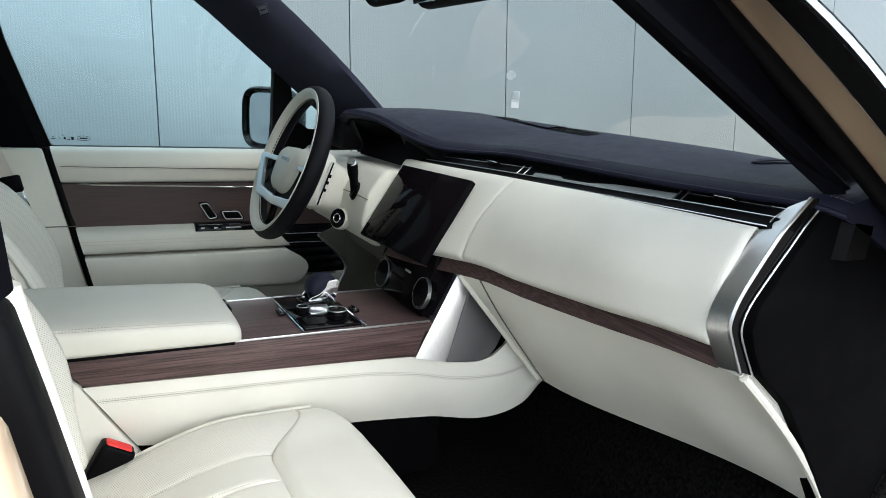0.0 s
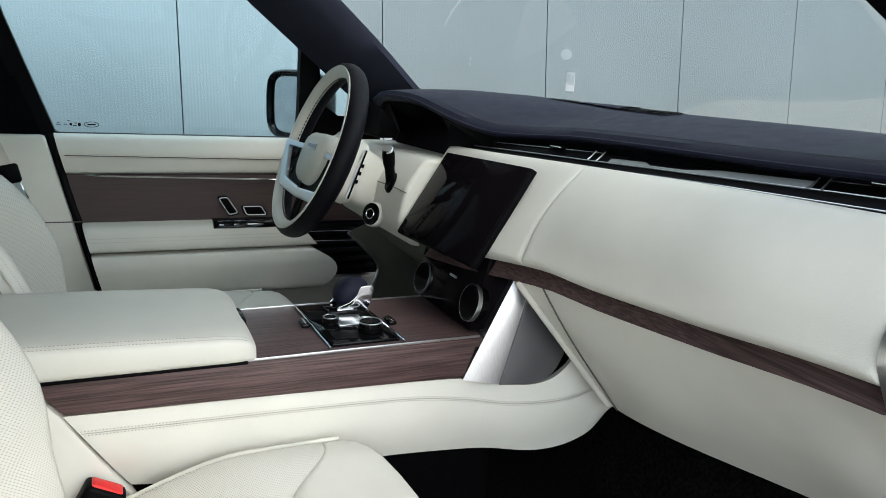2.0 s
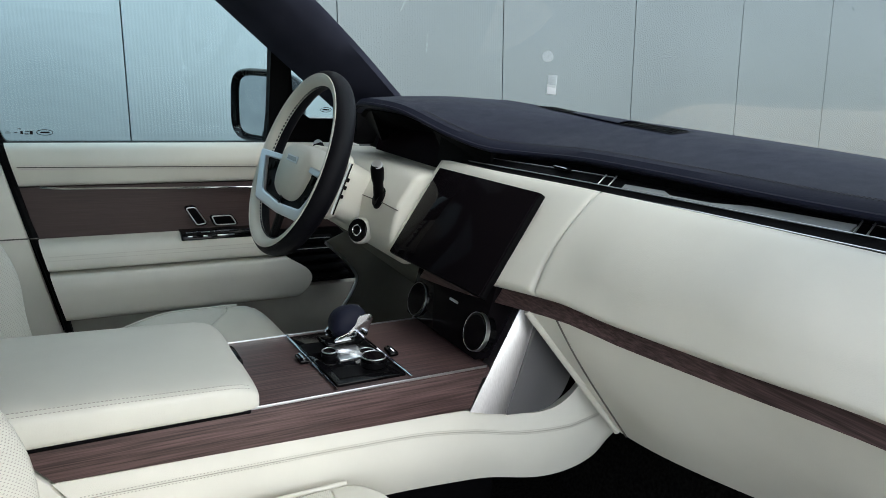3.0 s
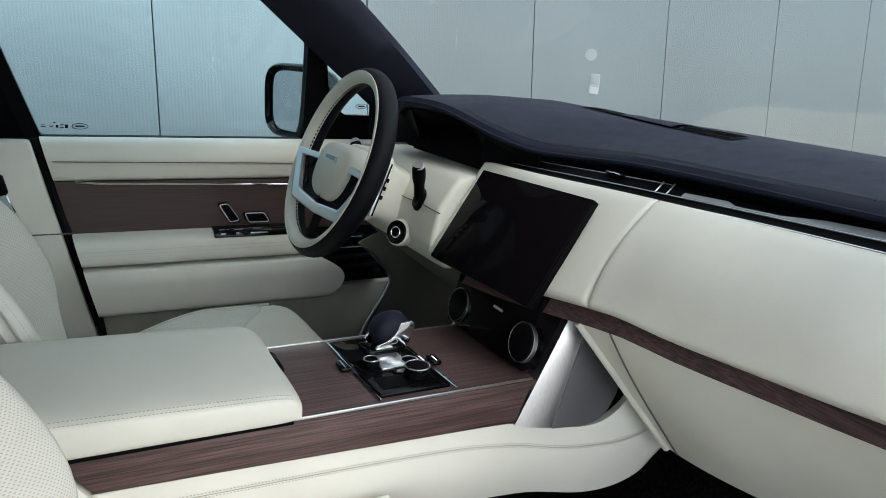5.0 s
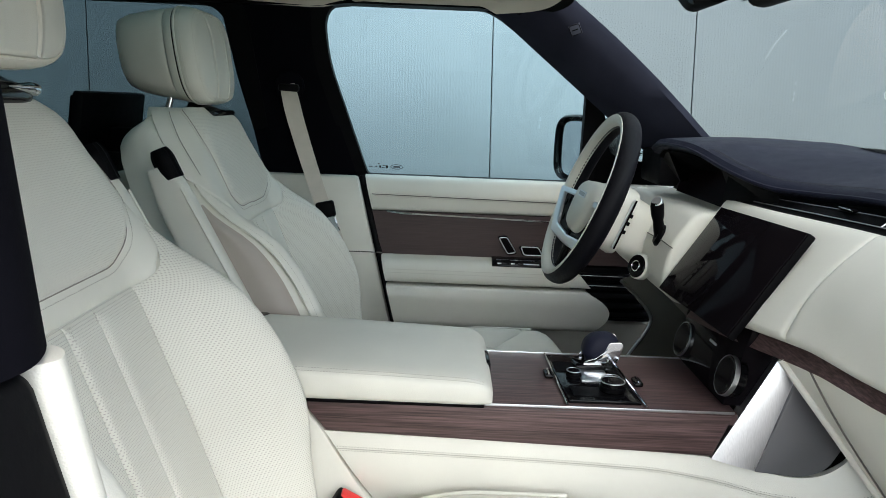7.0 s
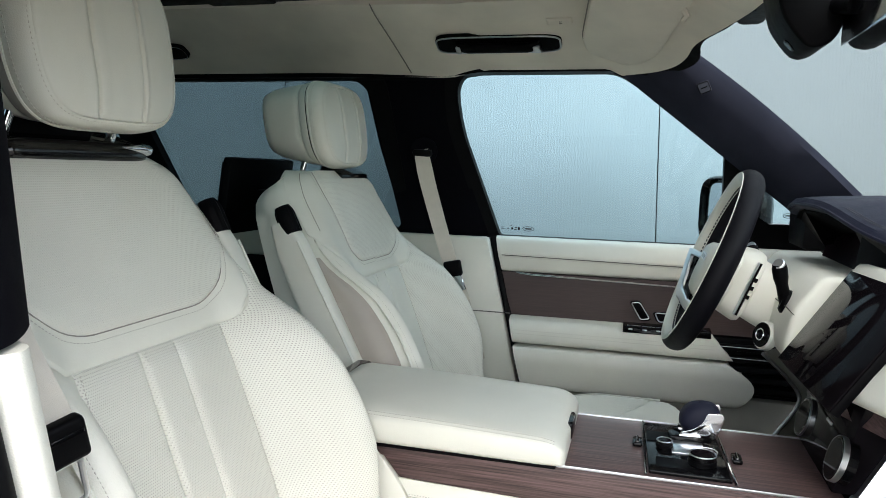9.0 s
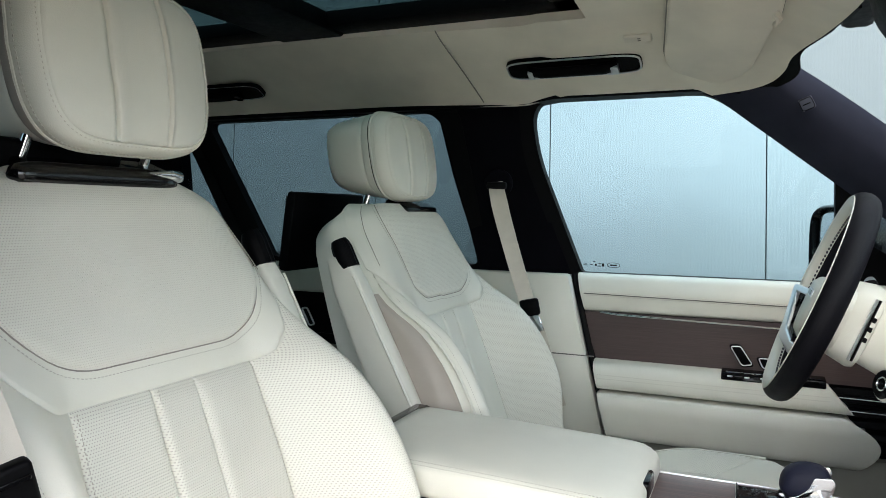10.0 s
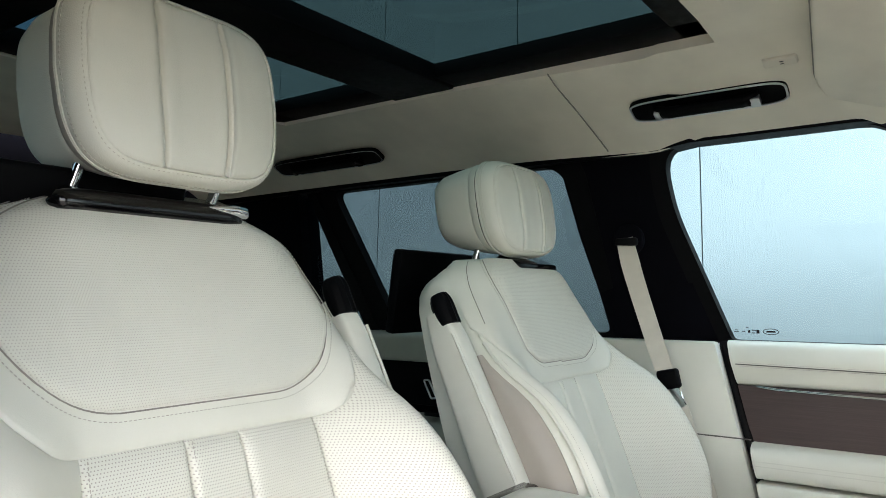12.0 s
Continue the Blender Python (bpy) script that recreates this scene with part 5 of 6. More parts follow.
# walnut band below
rings = []
for y in span(-0.672, 0.12, 22):
    a = panel_point(y, 0.0)
    rings.append([(a.x + 0.040, y, a.z + 0.004), (a.x + 0.037, y, a.z - 0.014), (a.x + 0.030, y, a.z - 0.028), (a.x + 0.021, y, a.z - 0.041), (a.x + 0.05, y, a.z - 0.043), (a.x + 0.05, y, a.z + 0.004)])
part("walnut_band", loft(rings), M_WOOD_Y, dash, "dark walnut veneer band")
# lower glovebox
def glove(s, t):
    y = lerp(-0.152, -0.705, s)
    a = panel_point(max(y, -0.69), 0.0)
    top_y = y
    low_y = lerp(-0.205, -0.715, s)
    x0, z0 = a.x + 0.024, a.z - 0.041
    x1, z1 = 0.520 + 0.12 * smooth01(s * 1.1), 0.880 - 0.01 * s
    bulge = 0.016 * math.sin(math.pi * t) * smooth01(s * 5) * (1 - 1.9 * smooth01((s - 0.75) / 0.25))
    return (lerp(x0, x1, t) - bulge, lerp(top_y, low_y, t), lerp(z0, z1, t))


part("lower_glovebox", sheet(glove, span(0, 1, 26), span(0, 1, 14), -0.02), M_LEATHER, dash, "cream leather lower glovebox", 60)
part("glovebox_edge", tube([Vector(glove(0.0, t)) + Vector((-0.002, 0.004, 0)) for t in span(0, 1, 14)], 0.006, 8), M_LEATHER, dash)
part("lid_gap", tube([Vector(glove(lerp(0.085, 0.03, t), t)) + Vector((-0.0012, 0, 0)) for t in span(0.0, 1, 14)], 0.0014, 6), M_SHADE, dash)
part("glovebox_edge", tube([Vector(glove(1.0, t)) + Vector((0.002, -0.003, 0)) for t in span(0, 1, 14)], 0.0058, 8), M_LEATHER, dash)
# end cap by the door: brushed metal band, bright rim, dark inset
cap_in = spline([(0.497, -0.690, 1.293), (0.484, -0.682, 1.276), (0.471, -0.675, 1.264), (0.455, -0.675, 1.247), (0.433, -0.675, 1.214), (0.411, -0.675, 1.177), (0.407, -0.675, 1.155), (0.412, -0.675, 1.137), (0.434, -0.677, 1.096)], 5)
cap_mid = spline([(0.510, -0.708, 1.306), (0.490, -0.708, 1.287), (0.470, -0.708, 1.268), (0.455, -0.708, 1.249), (0.438, -0.708, 1.226), (0.416, -0.708, 1.193), (0.406, -0.708, 1.164), (0.412, -0.708, 1.144), (0.434, -0.708, 1.101)], 5)
cap_out = spline([(0.525, -0.713, 1.299), (0.512, -0.713, 1.286), (0.499, -0.713, 1.273), (0.483, -0.713, 1.253), (0.462, -0.713, 1.228), (0.428, -0.713, 1.184), (0.420, -0.713, 1.157), (0.430, -0.713, 1.132), (0.451, -0.713, 1.096)], 5)
deep = Vector((0.06, 0.0, 0.0))
part("end_cap", loft([[a, a.lerp(b, 0.5) + Vector((-0.001, 0, 0)), b, b + deep, a + deep] for a, b in zip(cap_in, cap_mid)]), M_BRUSH_Z, dash, "brushed aluminium dash end cap", 50)
part("rim", tube([p + Vector((-0.0005, -0.001, 0)) for p in cap_mid], 0.0026, 8), M_SATIN, dash, "bright polished rim")
part("inset", loft([[a + Vector((0.002, -0.002, 0)), b + Vector((0.001, 0.001, 0)), b + deep, a + deep] for a, b in zip(cap_mid, cap_out)]), M_GLOSS, dash)
part("rim", tube([p + Vector((0, -0.001, 0)) for p in cap_out], 0.0013, 8), M_SATIN, dash)
part("side_cover", prism([(0.532, 1.302), (0.503, 1.273), (0.468, 1.230), (0.433, 1.184), (0.426, 1.157), (0.436, 1.130), (0.455, 1.099), (0.515, 1.048), (0.566, 0.976), (0.617, 0.900), (0.66, 0.83), (0.9, 0.83), (0.9, 1.302)], "y", -0.724, -0.69, 0.004), M_COVER, dash, "black plastic dash side cover")
# windscreen vents on the dash top
def flush_grille(x0, y0, x1, y1, wide, name, label, slats):
    """A grille let into the dash top, with thin slats across."""
    def f(u, v):
        x, y = lerp(x0, x1, u), lerp(y0, y1, u)
        x += wide * (v - 0.5)
        return (x, y, pad_z(x, y) + 0.0016)
    g = part(name, sheet(f, span(0, 1, 40), span(0, 1, 6), 0.0), M_BLACKTRIM, dash, label)
    part("cover", sheet(lambda u, v: Vector(f(lerp(0.33, 0.68, u), lerp(-0.06, 1.06, v))) + Vector((0, 0, 0.0016 + 0.0022 * math.sin(math.pi * v) ** 0.4)), span(0, 1, 16), span(0, 1, 9), 0.0), M_DASHLEATHER, g, "raised leather cover between the two grilles", 60)
    for k in range(slats):
        part("slat", tube([Vector(f(u, (k + 0.5) / slats)) + Vector((0, 0, 0.0006)) for u in span(0.02, 0.98, 24)], 0.0011, 6), M_GLOSS, g)


flush_grille(0.690, 0.285, 0.650, -0.13, 0.046, "demister", "long black demister grille", 4)
def oval_vent(x0, x1, y, half, name):
    """A small oval slot with a soft raised lip in the dash top."""
    def f(u, v):
        c = max(0.0, 1 - (2 * u - 1) ** 2) ** 0.5
        px_ = lerp(x0, x1, u)
        py_ = y + half * c * (2 * v - 1)
        return Vector((px_, py_, pad_z(px_, py_) + 0.0014))
    slot = part(name, sheet(f, span(0, 1, 24), span(0, 1, 5), 0.0), M_BLACKTRIM, dash, "small oval demister slot")
    loop = [f(u, 0) for u in span(0, 1, 24)] + [f(u, 1) for u in span(1, 0, 24)][1:]
    part("lip", tube(loop, 0.0022, 6), M_DASHLEATHER, slot)
    part("slat", tube([f(u, 0.5) + Vector((0, 0, 0.001)) for u in span(0.06, 0.94, 16)], 0.0012, 6), M_GLOSS, slot)


oval_vent(0.595, 0.725, -0.552, 0.017, "corner_vent")
# instrument display in the cowl behind the wheel
part("cowl_back", prism([(0.475, 1.305), (0.43, 1.20), (0.52, 1.20), (0.54, 1.295)], "y", 0.21, 0.62, 0.006), M_BLACKTRIM, dash)
part("driver_display", box((0.446, 0.385, 1.268), (0.006, 0.34, 0.105), 0.002, 1, Matrix.Rotation(radians(18), 4, "Y")), M_CLUSTER, dash, "dark driver display")
part("cowl_liner", loft([[(p.x + 0.016, p.y, p.z - 0.0255), (p.x + 0.10, p.y, p.z - 0.065), (p.x + 0.10, p.y, p.z - 0.062), (p.x + 0.016, p.y, p.z - 0.0235)] for p in edge_pts if p.y > 0.08]), M_COVER, dash, "black lining under the cowl")
part("cowl_cheek", loft([[(p.x + 0.012, p.y, p.z - 0.016), (p.x + 0.03, p.y - 0.004, p.z - 0.018), (0.47, p.y - 0.03, 1.24), (0.44, p.y - 0.01, 1.225)] for p in edge_pts if 0.10 < p.y < 0.24]), M_BLACKTRIM, dash)
part("cowl_end", loft([[(p.x + 0.012, p.y, p.z - 0.018), (p.x + 0.035, p.y + 0.01, p.z - 0.02), (0.47, 0.53, 1.26), (0.42, 0.50, 1.25)] for p in edge_pts if p.y > 0.43]), M_BLACKTRIM, dash)
part("cowl_sill", prism(rounded([(0.375, 1.215), (0.36, 1.20), (0.37, 1.185), (0.50, 1.19), (0.50, 1.215)], 0.008, 3), "y", 0.20, 0.60, 0.005), M_CLUSTER, dash, "dark lower edge of the cowl")
part("knee_panel", sheet(lambda u, v: (lerp(0.345, 0.56, v) - 0.03 * math.sin(math.pi * v), lerp(0.135, 0.70, u), lerp(1.10, 0.90, v) + 0.02 * u), span(0, 1, 12), span(0, 1, 8), -0.02), M_KNEE, dash, "olive lower knee panel, darkened for the shade under the dashboard", 60)
part("side_vent", prism([(0.40, 1.23), (0.40, 1.31), (0.55, 1.33), (0.55, 1.23)], "y", 0.60, 0.76, 0.01), M_BLACKTRIM, dash)

# touchscreen
touch = thing("touchscreen", "large floating black glass touchscreen", "screen", at=(0.36, 0.03, 1.17))
c = [Vector((0.400, 0.188, 1.245)), Vector((0.405, -0.110, 1.247)), Vector((0.306, -0.115, 1.094)), Vector((0.298, 0.180, 1.088))]
e0, e1 = c[3] - c[0], c[2] - c[1]
c[0], c[1] = c[0] + e0 * 0.055, c[1] + e1 * 0.03
cross = (c[1] - c[0]).normalized()
c[0], c[3] = c[0] + cross * 0.008, c[3] + cross * 0.004
nrm = (c[1] - c[0]).cross(c[2] - c[0]).normalized()
if nrm.x > 0:
    nrm = -nrm


def slab(corners, push, thick, grow=0.0, w=0.002):
    mid = sum(corners, Vector()) / 4
    bm = bmesh.new()
    f = [bm.verts.new(p + (p - mid).normalized() * grow + nrm * push) for p in corners]
    b = [bm.verts.new(p + (p - mid).normalized() * grow + nrm * (push - thick)) for p in corners]
    bm.faces.new(f)
    bm.faces.new(b[::-1])
    for i in range(4):
        j = (i + 1) % 4
        bm.faces.new((f[i], f[j], b[j], b[i]))
    bmesh.ops.recalc_face_normals(bm, faces=bm.faces)
    return bevelled(bm, w, 2)


part("housing", slab(c, 0.006, 0.012, 0.0), M_BLACKTRIM, touch)
part("display", slab(c, 0.0085, 0.003, -0.002, 0.001), M_SCREEN, touch, "dark mirror-like display glass")
# climate panel with two round dials
climate = thing("climate_panel", "piano black climate panel with two metal-rimmed dials", "control panel", at=(0.35, 0.03, 1.03))
part("face", prism([(0.352, 1.115), (0.318, 0.984), (0.40, 0.984), (0.42, 1.115)], "y", -0.086, 0.150, 0.004), M_SCREEN, climate)
dn = Vector((-0.93, 0, 0.26)).normalized()
for y, x, z in ((0.122, 0.336, 1.012), (-0.078, 0.332, 1.024)):
    d = part("dial", disc((x + 0.006, y, z), dn, 0.0295, 0.020, 40), M_GLOSS, climate)
    part("rim", disc(Vector((x + 0.006, y, z)) + dn * 0.012, dn, 0.0303, 0.0075, 40, 0.0008, 0.0288), M_SATIN, d, "bright metal rim")
    part("cap", disc(Vector((x + 0.006, y, z)) + dn * 0.0185, dn, 0.026, 0.002, 40, 0.0008), M_SCREEN, d)
for i in range(5):
    part("button", box((0.3325, 0.07 - i * 0.028, 0.996), (0.004, 0.018, 0.010), 0.001, 1, Matrix.Rotation(radians(-14), 4, "Y")), M_SCREEN, climate)
part("label_bar", box((0.334, 0.012, 1.048), (0.002, 0.026, 0.004), 0.0, 1, Matrix.Rotation(radians(14), 4, "Y")), M_SATIN, climate)

# ---- centre console ----
console = thing("centre_console", "centre console with walnut top and cream leather sides", "console", at=(0, YC, 0.8))
CW = 0.128
part("top_board", prism([(-0.30, YC - CW), (0.335, YC - CW), (0.335, YC + CW - 0.028), (-0.30, YC + CW - 0.028)], "z", 0.962, 0.980, 0.002), M_WOOD_X, console, "walnut veneer console top")
part("edge_strip", box((0.02, YC - CW + 0.001, 0.9805), (0.62, 0.0022, 0.004), 0.001), M_SATIN, console)
part("edge_strip", box((0.02, YC + CW - 0.029, 0.9805), (0.62, 0.0022, 0.004), 0.001), M_SATIN, console)
part("side_board", prism([(-0.288, 0.977), (0.327, 0.977), (0.303, 0.916), (-0.252, 0.934)], "y", YC - CW - 0.004, YC - CW + 0.016, 0.002), M_WOOD_X, console, "walnut veneer side board")
part("side_board", prism([(-0.288, 0.977), (0.327, 0.977), (0.303, 0.916), (-0.252, 0.934)], "y", YC + CW - 0.045, YC + CW - 0.028, 0.002), M_WOOD_X, console)


def console_side(sign, name):
    y = YC + sign * CW
    bot = table([-0.25, -0.17, 0.0, 0.2, 0.35, 0.45, 0.53, 0.575], [0.84, 0.815, 0.80, 0.793, 0.780, 0.772, 0.80, 0.852])
    topz = table([-0.25, 0.29, 0.345, 0.40, 0.43, 0.455, 0.475, 0.495, 0.52, 0.575], [0.932, 0.914, 0.900, 0.894, 0.896, 0.906, 0.925, 0.952, 0.945, 0.862])

    def f(u, v):
        x = lerp(-0.255 + 0.075 * (1 - v), 0.575 - 0.01 * (1 - v), u)
        z = lerp(bot(x), topz(x), v)
        flare = 0.012 * math.sin(math.pi * v) + 0.05 * smooth01((x - 0.32) / 0.25)
        return (x, y + sign * (flare - 0.012 * (1 - v)), z)
    part(name, sheet(f, span(0, 1, 100), span(0, 1, 12), 0.02 * (-sign)), M_LEATHER, console, "", 60)
    line = []
    for x in span(-0.235, 0.55, 40):
        z = table([-0.25, 0.2, 0.3, 0.38, 0.46, 0.52, 0.56], [0.912, 0.897, 0.884, 0.868, 0.872, 0.893, 0.915])(x)
        v = (z - bot(x)) / (topz(x) - bot(x))
        line.append((x, y + sign * (0.013 * math.sin(math.pi * v) + 0.05 * smooth01((x - 0.32) / 0.25) - 0.012 * (1 - v) + 0.0015), z))
    for d in (0.0, 0.006):
        stitching([(a, b, q - d) for a, b, q in line], console, M_THREAD, 0.0042, 0.0022, 0.0006)
    part("seam", tube([(a, b - 0.0004, q - 0.003) for a, b, q in line], 0.0005, 6), M_THREAD, console)


console_side(-1, "side_panel")
part("side_panel", prism([(-0.25, 0.93), (-0.18, 0.80), (0.55, 0.79), (0.55, 0.92), (0.30, 0.915)], "y", YC + CW - 0.05, YC + CW - 0.03, 0.004), M_BODYLINE, console)
part("rear_side", prism([(-0.70, 0.66), (-0.70, 0.96), (-0.30, 0.985), (-0.258, 0.935), (-0.185, 0.82), (-0.10, 0.66)], "y", YC - CW - 0.004, YC + CW - 0.03, 0.006), M_LEATHER, console)
part("core", box((0.08, YC - 0.01, 0.80), (0.60, 2 * CW - 0.07, 0.30), 0.01), M_COVER, console)
# metal struts beside the climate panel, rounded so that they catch the light
for s in (-1, 1):
    rings = []
    for t in span(0, 1, 8):
        x0, x1, z = lerp(0.302, 0.391, t), lerp(0.366, 0.417, t), lerp(0.912, 1.080, t)
        y0 = YC + s * (CW + 0.004 - 0.006 * t)
        ring = []
        for k in span(0, 1, 9):
            bow = 0.010 * (1 - (1 - k) ** 2)
            ring.append((lerp(x0, x1, k), y0 + s * bow, z - 0.012 * k))
        ring += [(x1 + 0.01, y0 - s * 0.03, z), (x0 + 0.005, y0 - s * 0.03, z)]
        rings.append(ring)
    part("strut", loft(rings), M_BRUSH_Z, console, "broad brushed aluminium strut", 60)
part("strut_panel", prism(rounded([(0.362, 0.900), (0.412, 1.066), (0.424, 1.066), (0.490, 0.955), (0.463, 0.905), (0.43, 0.893)], [0.002, 0.004, 0.01, 0.03, 0.03, 0.03], 6), "y", YC - CW - 0.0155, YC - CW + 0.01, 0.003), M_SIDEPLATE, console, "smoked metal side plate")
# shifter plate
part("shifter_plate", prism([(0.096, YC - CW + 0.018), (0.202, YC - CW + 0.018), (0.194, YC + CW - 0.045), (0.088, YC + CW - 0.045)], "z", 0.978, 0.985, 0.002), M_GLOSS, console, "gloss black selector plate")
for x0, x1 in ((0.092, 0.088), (0.206, 0.198)):
    part("edge_strip", tube([(x0, YC - CW + 0.008, 0.983), (x1, YC + CW - 0.036, 0.983)], 0.0016, 6), M_CHROME, console)
part("plate_centre", box((0.150, 0.012, 0.986), (0.045, 0.055, 0.003), 0.001), M_SATIN, console)
part("tray", box((0.143, -0.055, 0.9855), (0.075, 0.035, 0.002), 0.0), M_BLACKTRIM, console)
for x, y, r, h in ((0.166, -0.050, 0.0185, 0.018), (0.118, 0.004, 0.0115, 0.012), (0.178, 0.002, 0.0135, 0.003)):
    k = part("rotary_knob", disc((x, y, 0.985), (0, 0, 1), r - 0.001, h, 36, 0.002), M_GLOSS, console)
    part("rim", disc((x, y, 0.985 + h - 0.0012), (0, 0, 1), r + 0.0002, 0.0016, 36, 0.0006, r - 0.0016), M_SATIN, k)
    part("cap", disc((x, y, 0.985 + h - 0.001), (0, 0, 1), r - 0.004, 0.0016, 30, 0.0005), M_SCREEN, k)
    part("grip", disc((x, y, 0.985 + h * 0.2), (0, 0, 1), r + 0.0008, h * 0.4, 36, 0.001), M_BLACKTRIM, k)
for x, y in ((0.080, 0.018), (0.216, -0.004)):
    tab = part("release_tab", box((x, y, 0.984), (0.014, 0.030, 0.007), 0.003), M_GLOSS, console, "small black release tab")
    part("tab_edge", tube([(x, y - 0.012, 0.9878), (x, y + 0.012, 0.9878)], 0.0016, 6), M_CHROME, tab)
part("cup_slot", box((0.118, 0.045, 0.9855), (0.05, 0.04, 0.002), 0.0), M_BLACKTRIM, console)
# gear lever
lever = thing("gear_lever", "gear lever with leather knob and chrome side blades", "gear lever", at=(0.16, 0.06, 0.98))
part("collar", box((0.150, 0.055, 0.989), (0.05, 0.045, 0.010), 0.004), M_GLOSS, lever)
rings = []
for t in span(0, 1, 14):
    z = lerp(0.996, 1.043, t)
    k = math.sqrt(max(0.02, 1 - max(0.0, (t - 0.35) / 0.65) ** 2.6)) * (0.72 + 0.28 * smooth01(t / 0.35))
    rings.append([Vector((0.168 + 0.003 * t + 0.0300 * k * math.copysign(abs(math.cos(q)) ** 0.7, math.cos(q)), 0.062 + 0.0245 * k * math.copysign(abs(math.sin(q)) ** 0.7, math.sin(q)), z + 0.002 * k * math.cos(q))) for q in span(0, 2 * math.pi, 29)[:-1]])
part("knob", loft(rings), M_DASHLEATHER, lever, "dark leather knob", 60)
part("neck", loft([[Vector((0.166 + a * math.cos(q), 0.060 + 0.7 * a * math.sin(q), z)) for q in span(0, 2 * math.pi, 17)[:-1]] for a, z in ((0.016, 0.985), (0.014, 0.992), (0.022, 0.999))]), M_GLOSS, lever)
# bright metal frame: a foot along the bottom and a broad blade rising at the front of each side
blade = rounded([(0.138, 0.994), (0.149, 0.985), (0.182, 0.986), (0.193, 0.998), (0.202, 1.026), (0.199, 1.033), (0.178, 1.032), (0.172, 1.017), (0.160, 1.006), (0.145, 1.001)], 0.003, 3)
for y0, y1 in ((0.0365, 0.0415), (0.0825, 0.0875)):
    part("blade", prism(blade, "y", y0, y1, 0.0018, 3), M_CHROME, lever, "bright metal blade")
part("foot", box((0.166, 0.062, 0.9865), (0.030, 0.044, 0.005), 0.002), M_SATIN, lever)

# padded console armrest lid
lid = thing("console_armrest", "padded cream leather armrest lid on the console", "armrest", at=(-0.2, YC, 1.0))
rings = []
for t in [0, 0.008, 0.03, 0.07, 0.14] + span(0.2, 0.9, 14) + [0.94, 0.965, 0.985, 0.996, 1.0]:
    x = lerp(-0.405, -0.016, t)
    edge = min(1.0, (1 - t) / 0.10)
    rd = math.sqrt(max(0.0, 1 - (1 - edge) ** 2))
    tail = math.sqrt(max(0.0, 1 - (1 - min(1.0, t / 0.03)) ** 2))
    h = lerp(0.024, 0.060 - 0.014 * t + 0.002 * math.sin(t * 3), max(0.1, rd) * max(0.3, tail))
    half = CW + 0.004 - 0.016 * (1 - rd)
    ring = []
    for q in span(0, 2 * math.pi, 41)[:-1]:
        a, b = math.cos(q), math.sin(q)
        ring.append(Vector((x, YC - 0.012 + half * math.copysign(abs(a) ** 0.35, a) * 0.98, 0.976 + h / 2 + h / 2 * math.copysign(abs(b) ** 0.45, b))))
    rings.append(ring)
part("pad", loft(rings), M_LEATHER, lid, "", 70)
for q in (math.pi + math.asin(-0.62), math.pi + math.asin(-0.46)):
    row = []
    for ring in rings[3:-3]:
        k = (q / (2 * math.pi)) * 40
        i = int(k)
        row.append(ring[i].lerp(ring[i + 1], k - i) + Vector((0, -0.0006, 0.0004)))
    stitching(row, lid)
part("latch", box((-0.020, YC - 0.01, 0.998), (0.012, 0.06, 0.026), 0.004), M_GLOSS, lid, "gloss black lid latch")
part("base_gap", box((-0.21, YC - 0.012, 0.979), (0.365, 2 * CW - 0.016, 0.006), 0.002), M_BLACKTRIM, lid)
part("hinge", box((-0.400, YC - 0.012, 1.01), (0.03, 2 * CW - 0.02, 0.05), 0.006), M_GLOSS, lid)

# ---- steering wheel ----
wheel = thing("steering_wheel", "two-tone leather steering wheel with satin spokes", "steering wheel", at=(0.211, 0.407, 1.218))
WC = Vector((0.203, 0.411, 1.218))
wu = Vector((0.136, 0, 0.353)).normalized()
wn_ = Vector((-0.353, 0, 0.136)).normalized()     # towards the driver
wl = Vector((0, 1, 0))


def wheel_pt(a, r, h=0.0):
    return WC + wl * math.cos(a) * r * 1.02 + wu * math.sin(a) * r + wn_ * h


def rim_part(q0, q1, name, mat, label):
    rings = []
    for a in span(0, 2 * math.pi, 73):
        ring = []
        for q in span(q0, q1, 15):
            ring.append(wheel_pt(a, 0.172 + 0.0165 * math.cos(q), 0.021 * math.sin(q)))
        rings.append(ring)
    bm = loft(rings, caps=False, closed=False)
    bmesh.ops.remove_doubles(bm, verts=bm.verts, dist=1e-6)
    return part(name, bm, mat, wheel, label, 70)


rim_part(radians(78), radians(172), "rim_front", M_LEATHER, "cream leather rim face")
rim_part(radians(-188), radians(78), "rim_back", M_RIM, "midnight leather outer rim")
part("trim_ring", tube([wheel_pt(a, 0.172 + 0.0165 * math.cos(radians(78)), 0.021 * math.sin(radians(78))) for a in span(0, 2 * math.pi, 73)[:-1]], 0.0014, 6, True), M_LEATHER, wheel)
stitching([wheel_pt(a, 0.1553, 0.006) for a in span(0, 2 * math.pi, 120)], wheel, M_DARKTHREAD, 0.0085, 0.006, 0.0019)
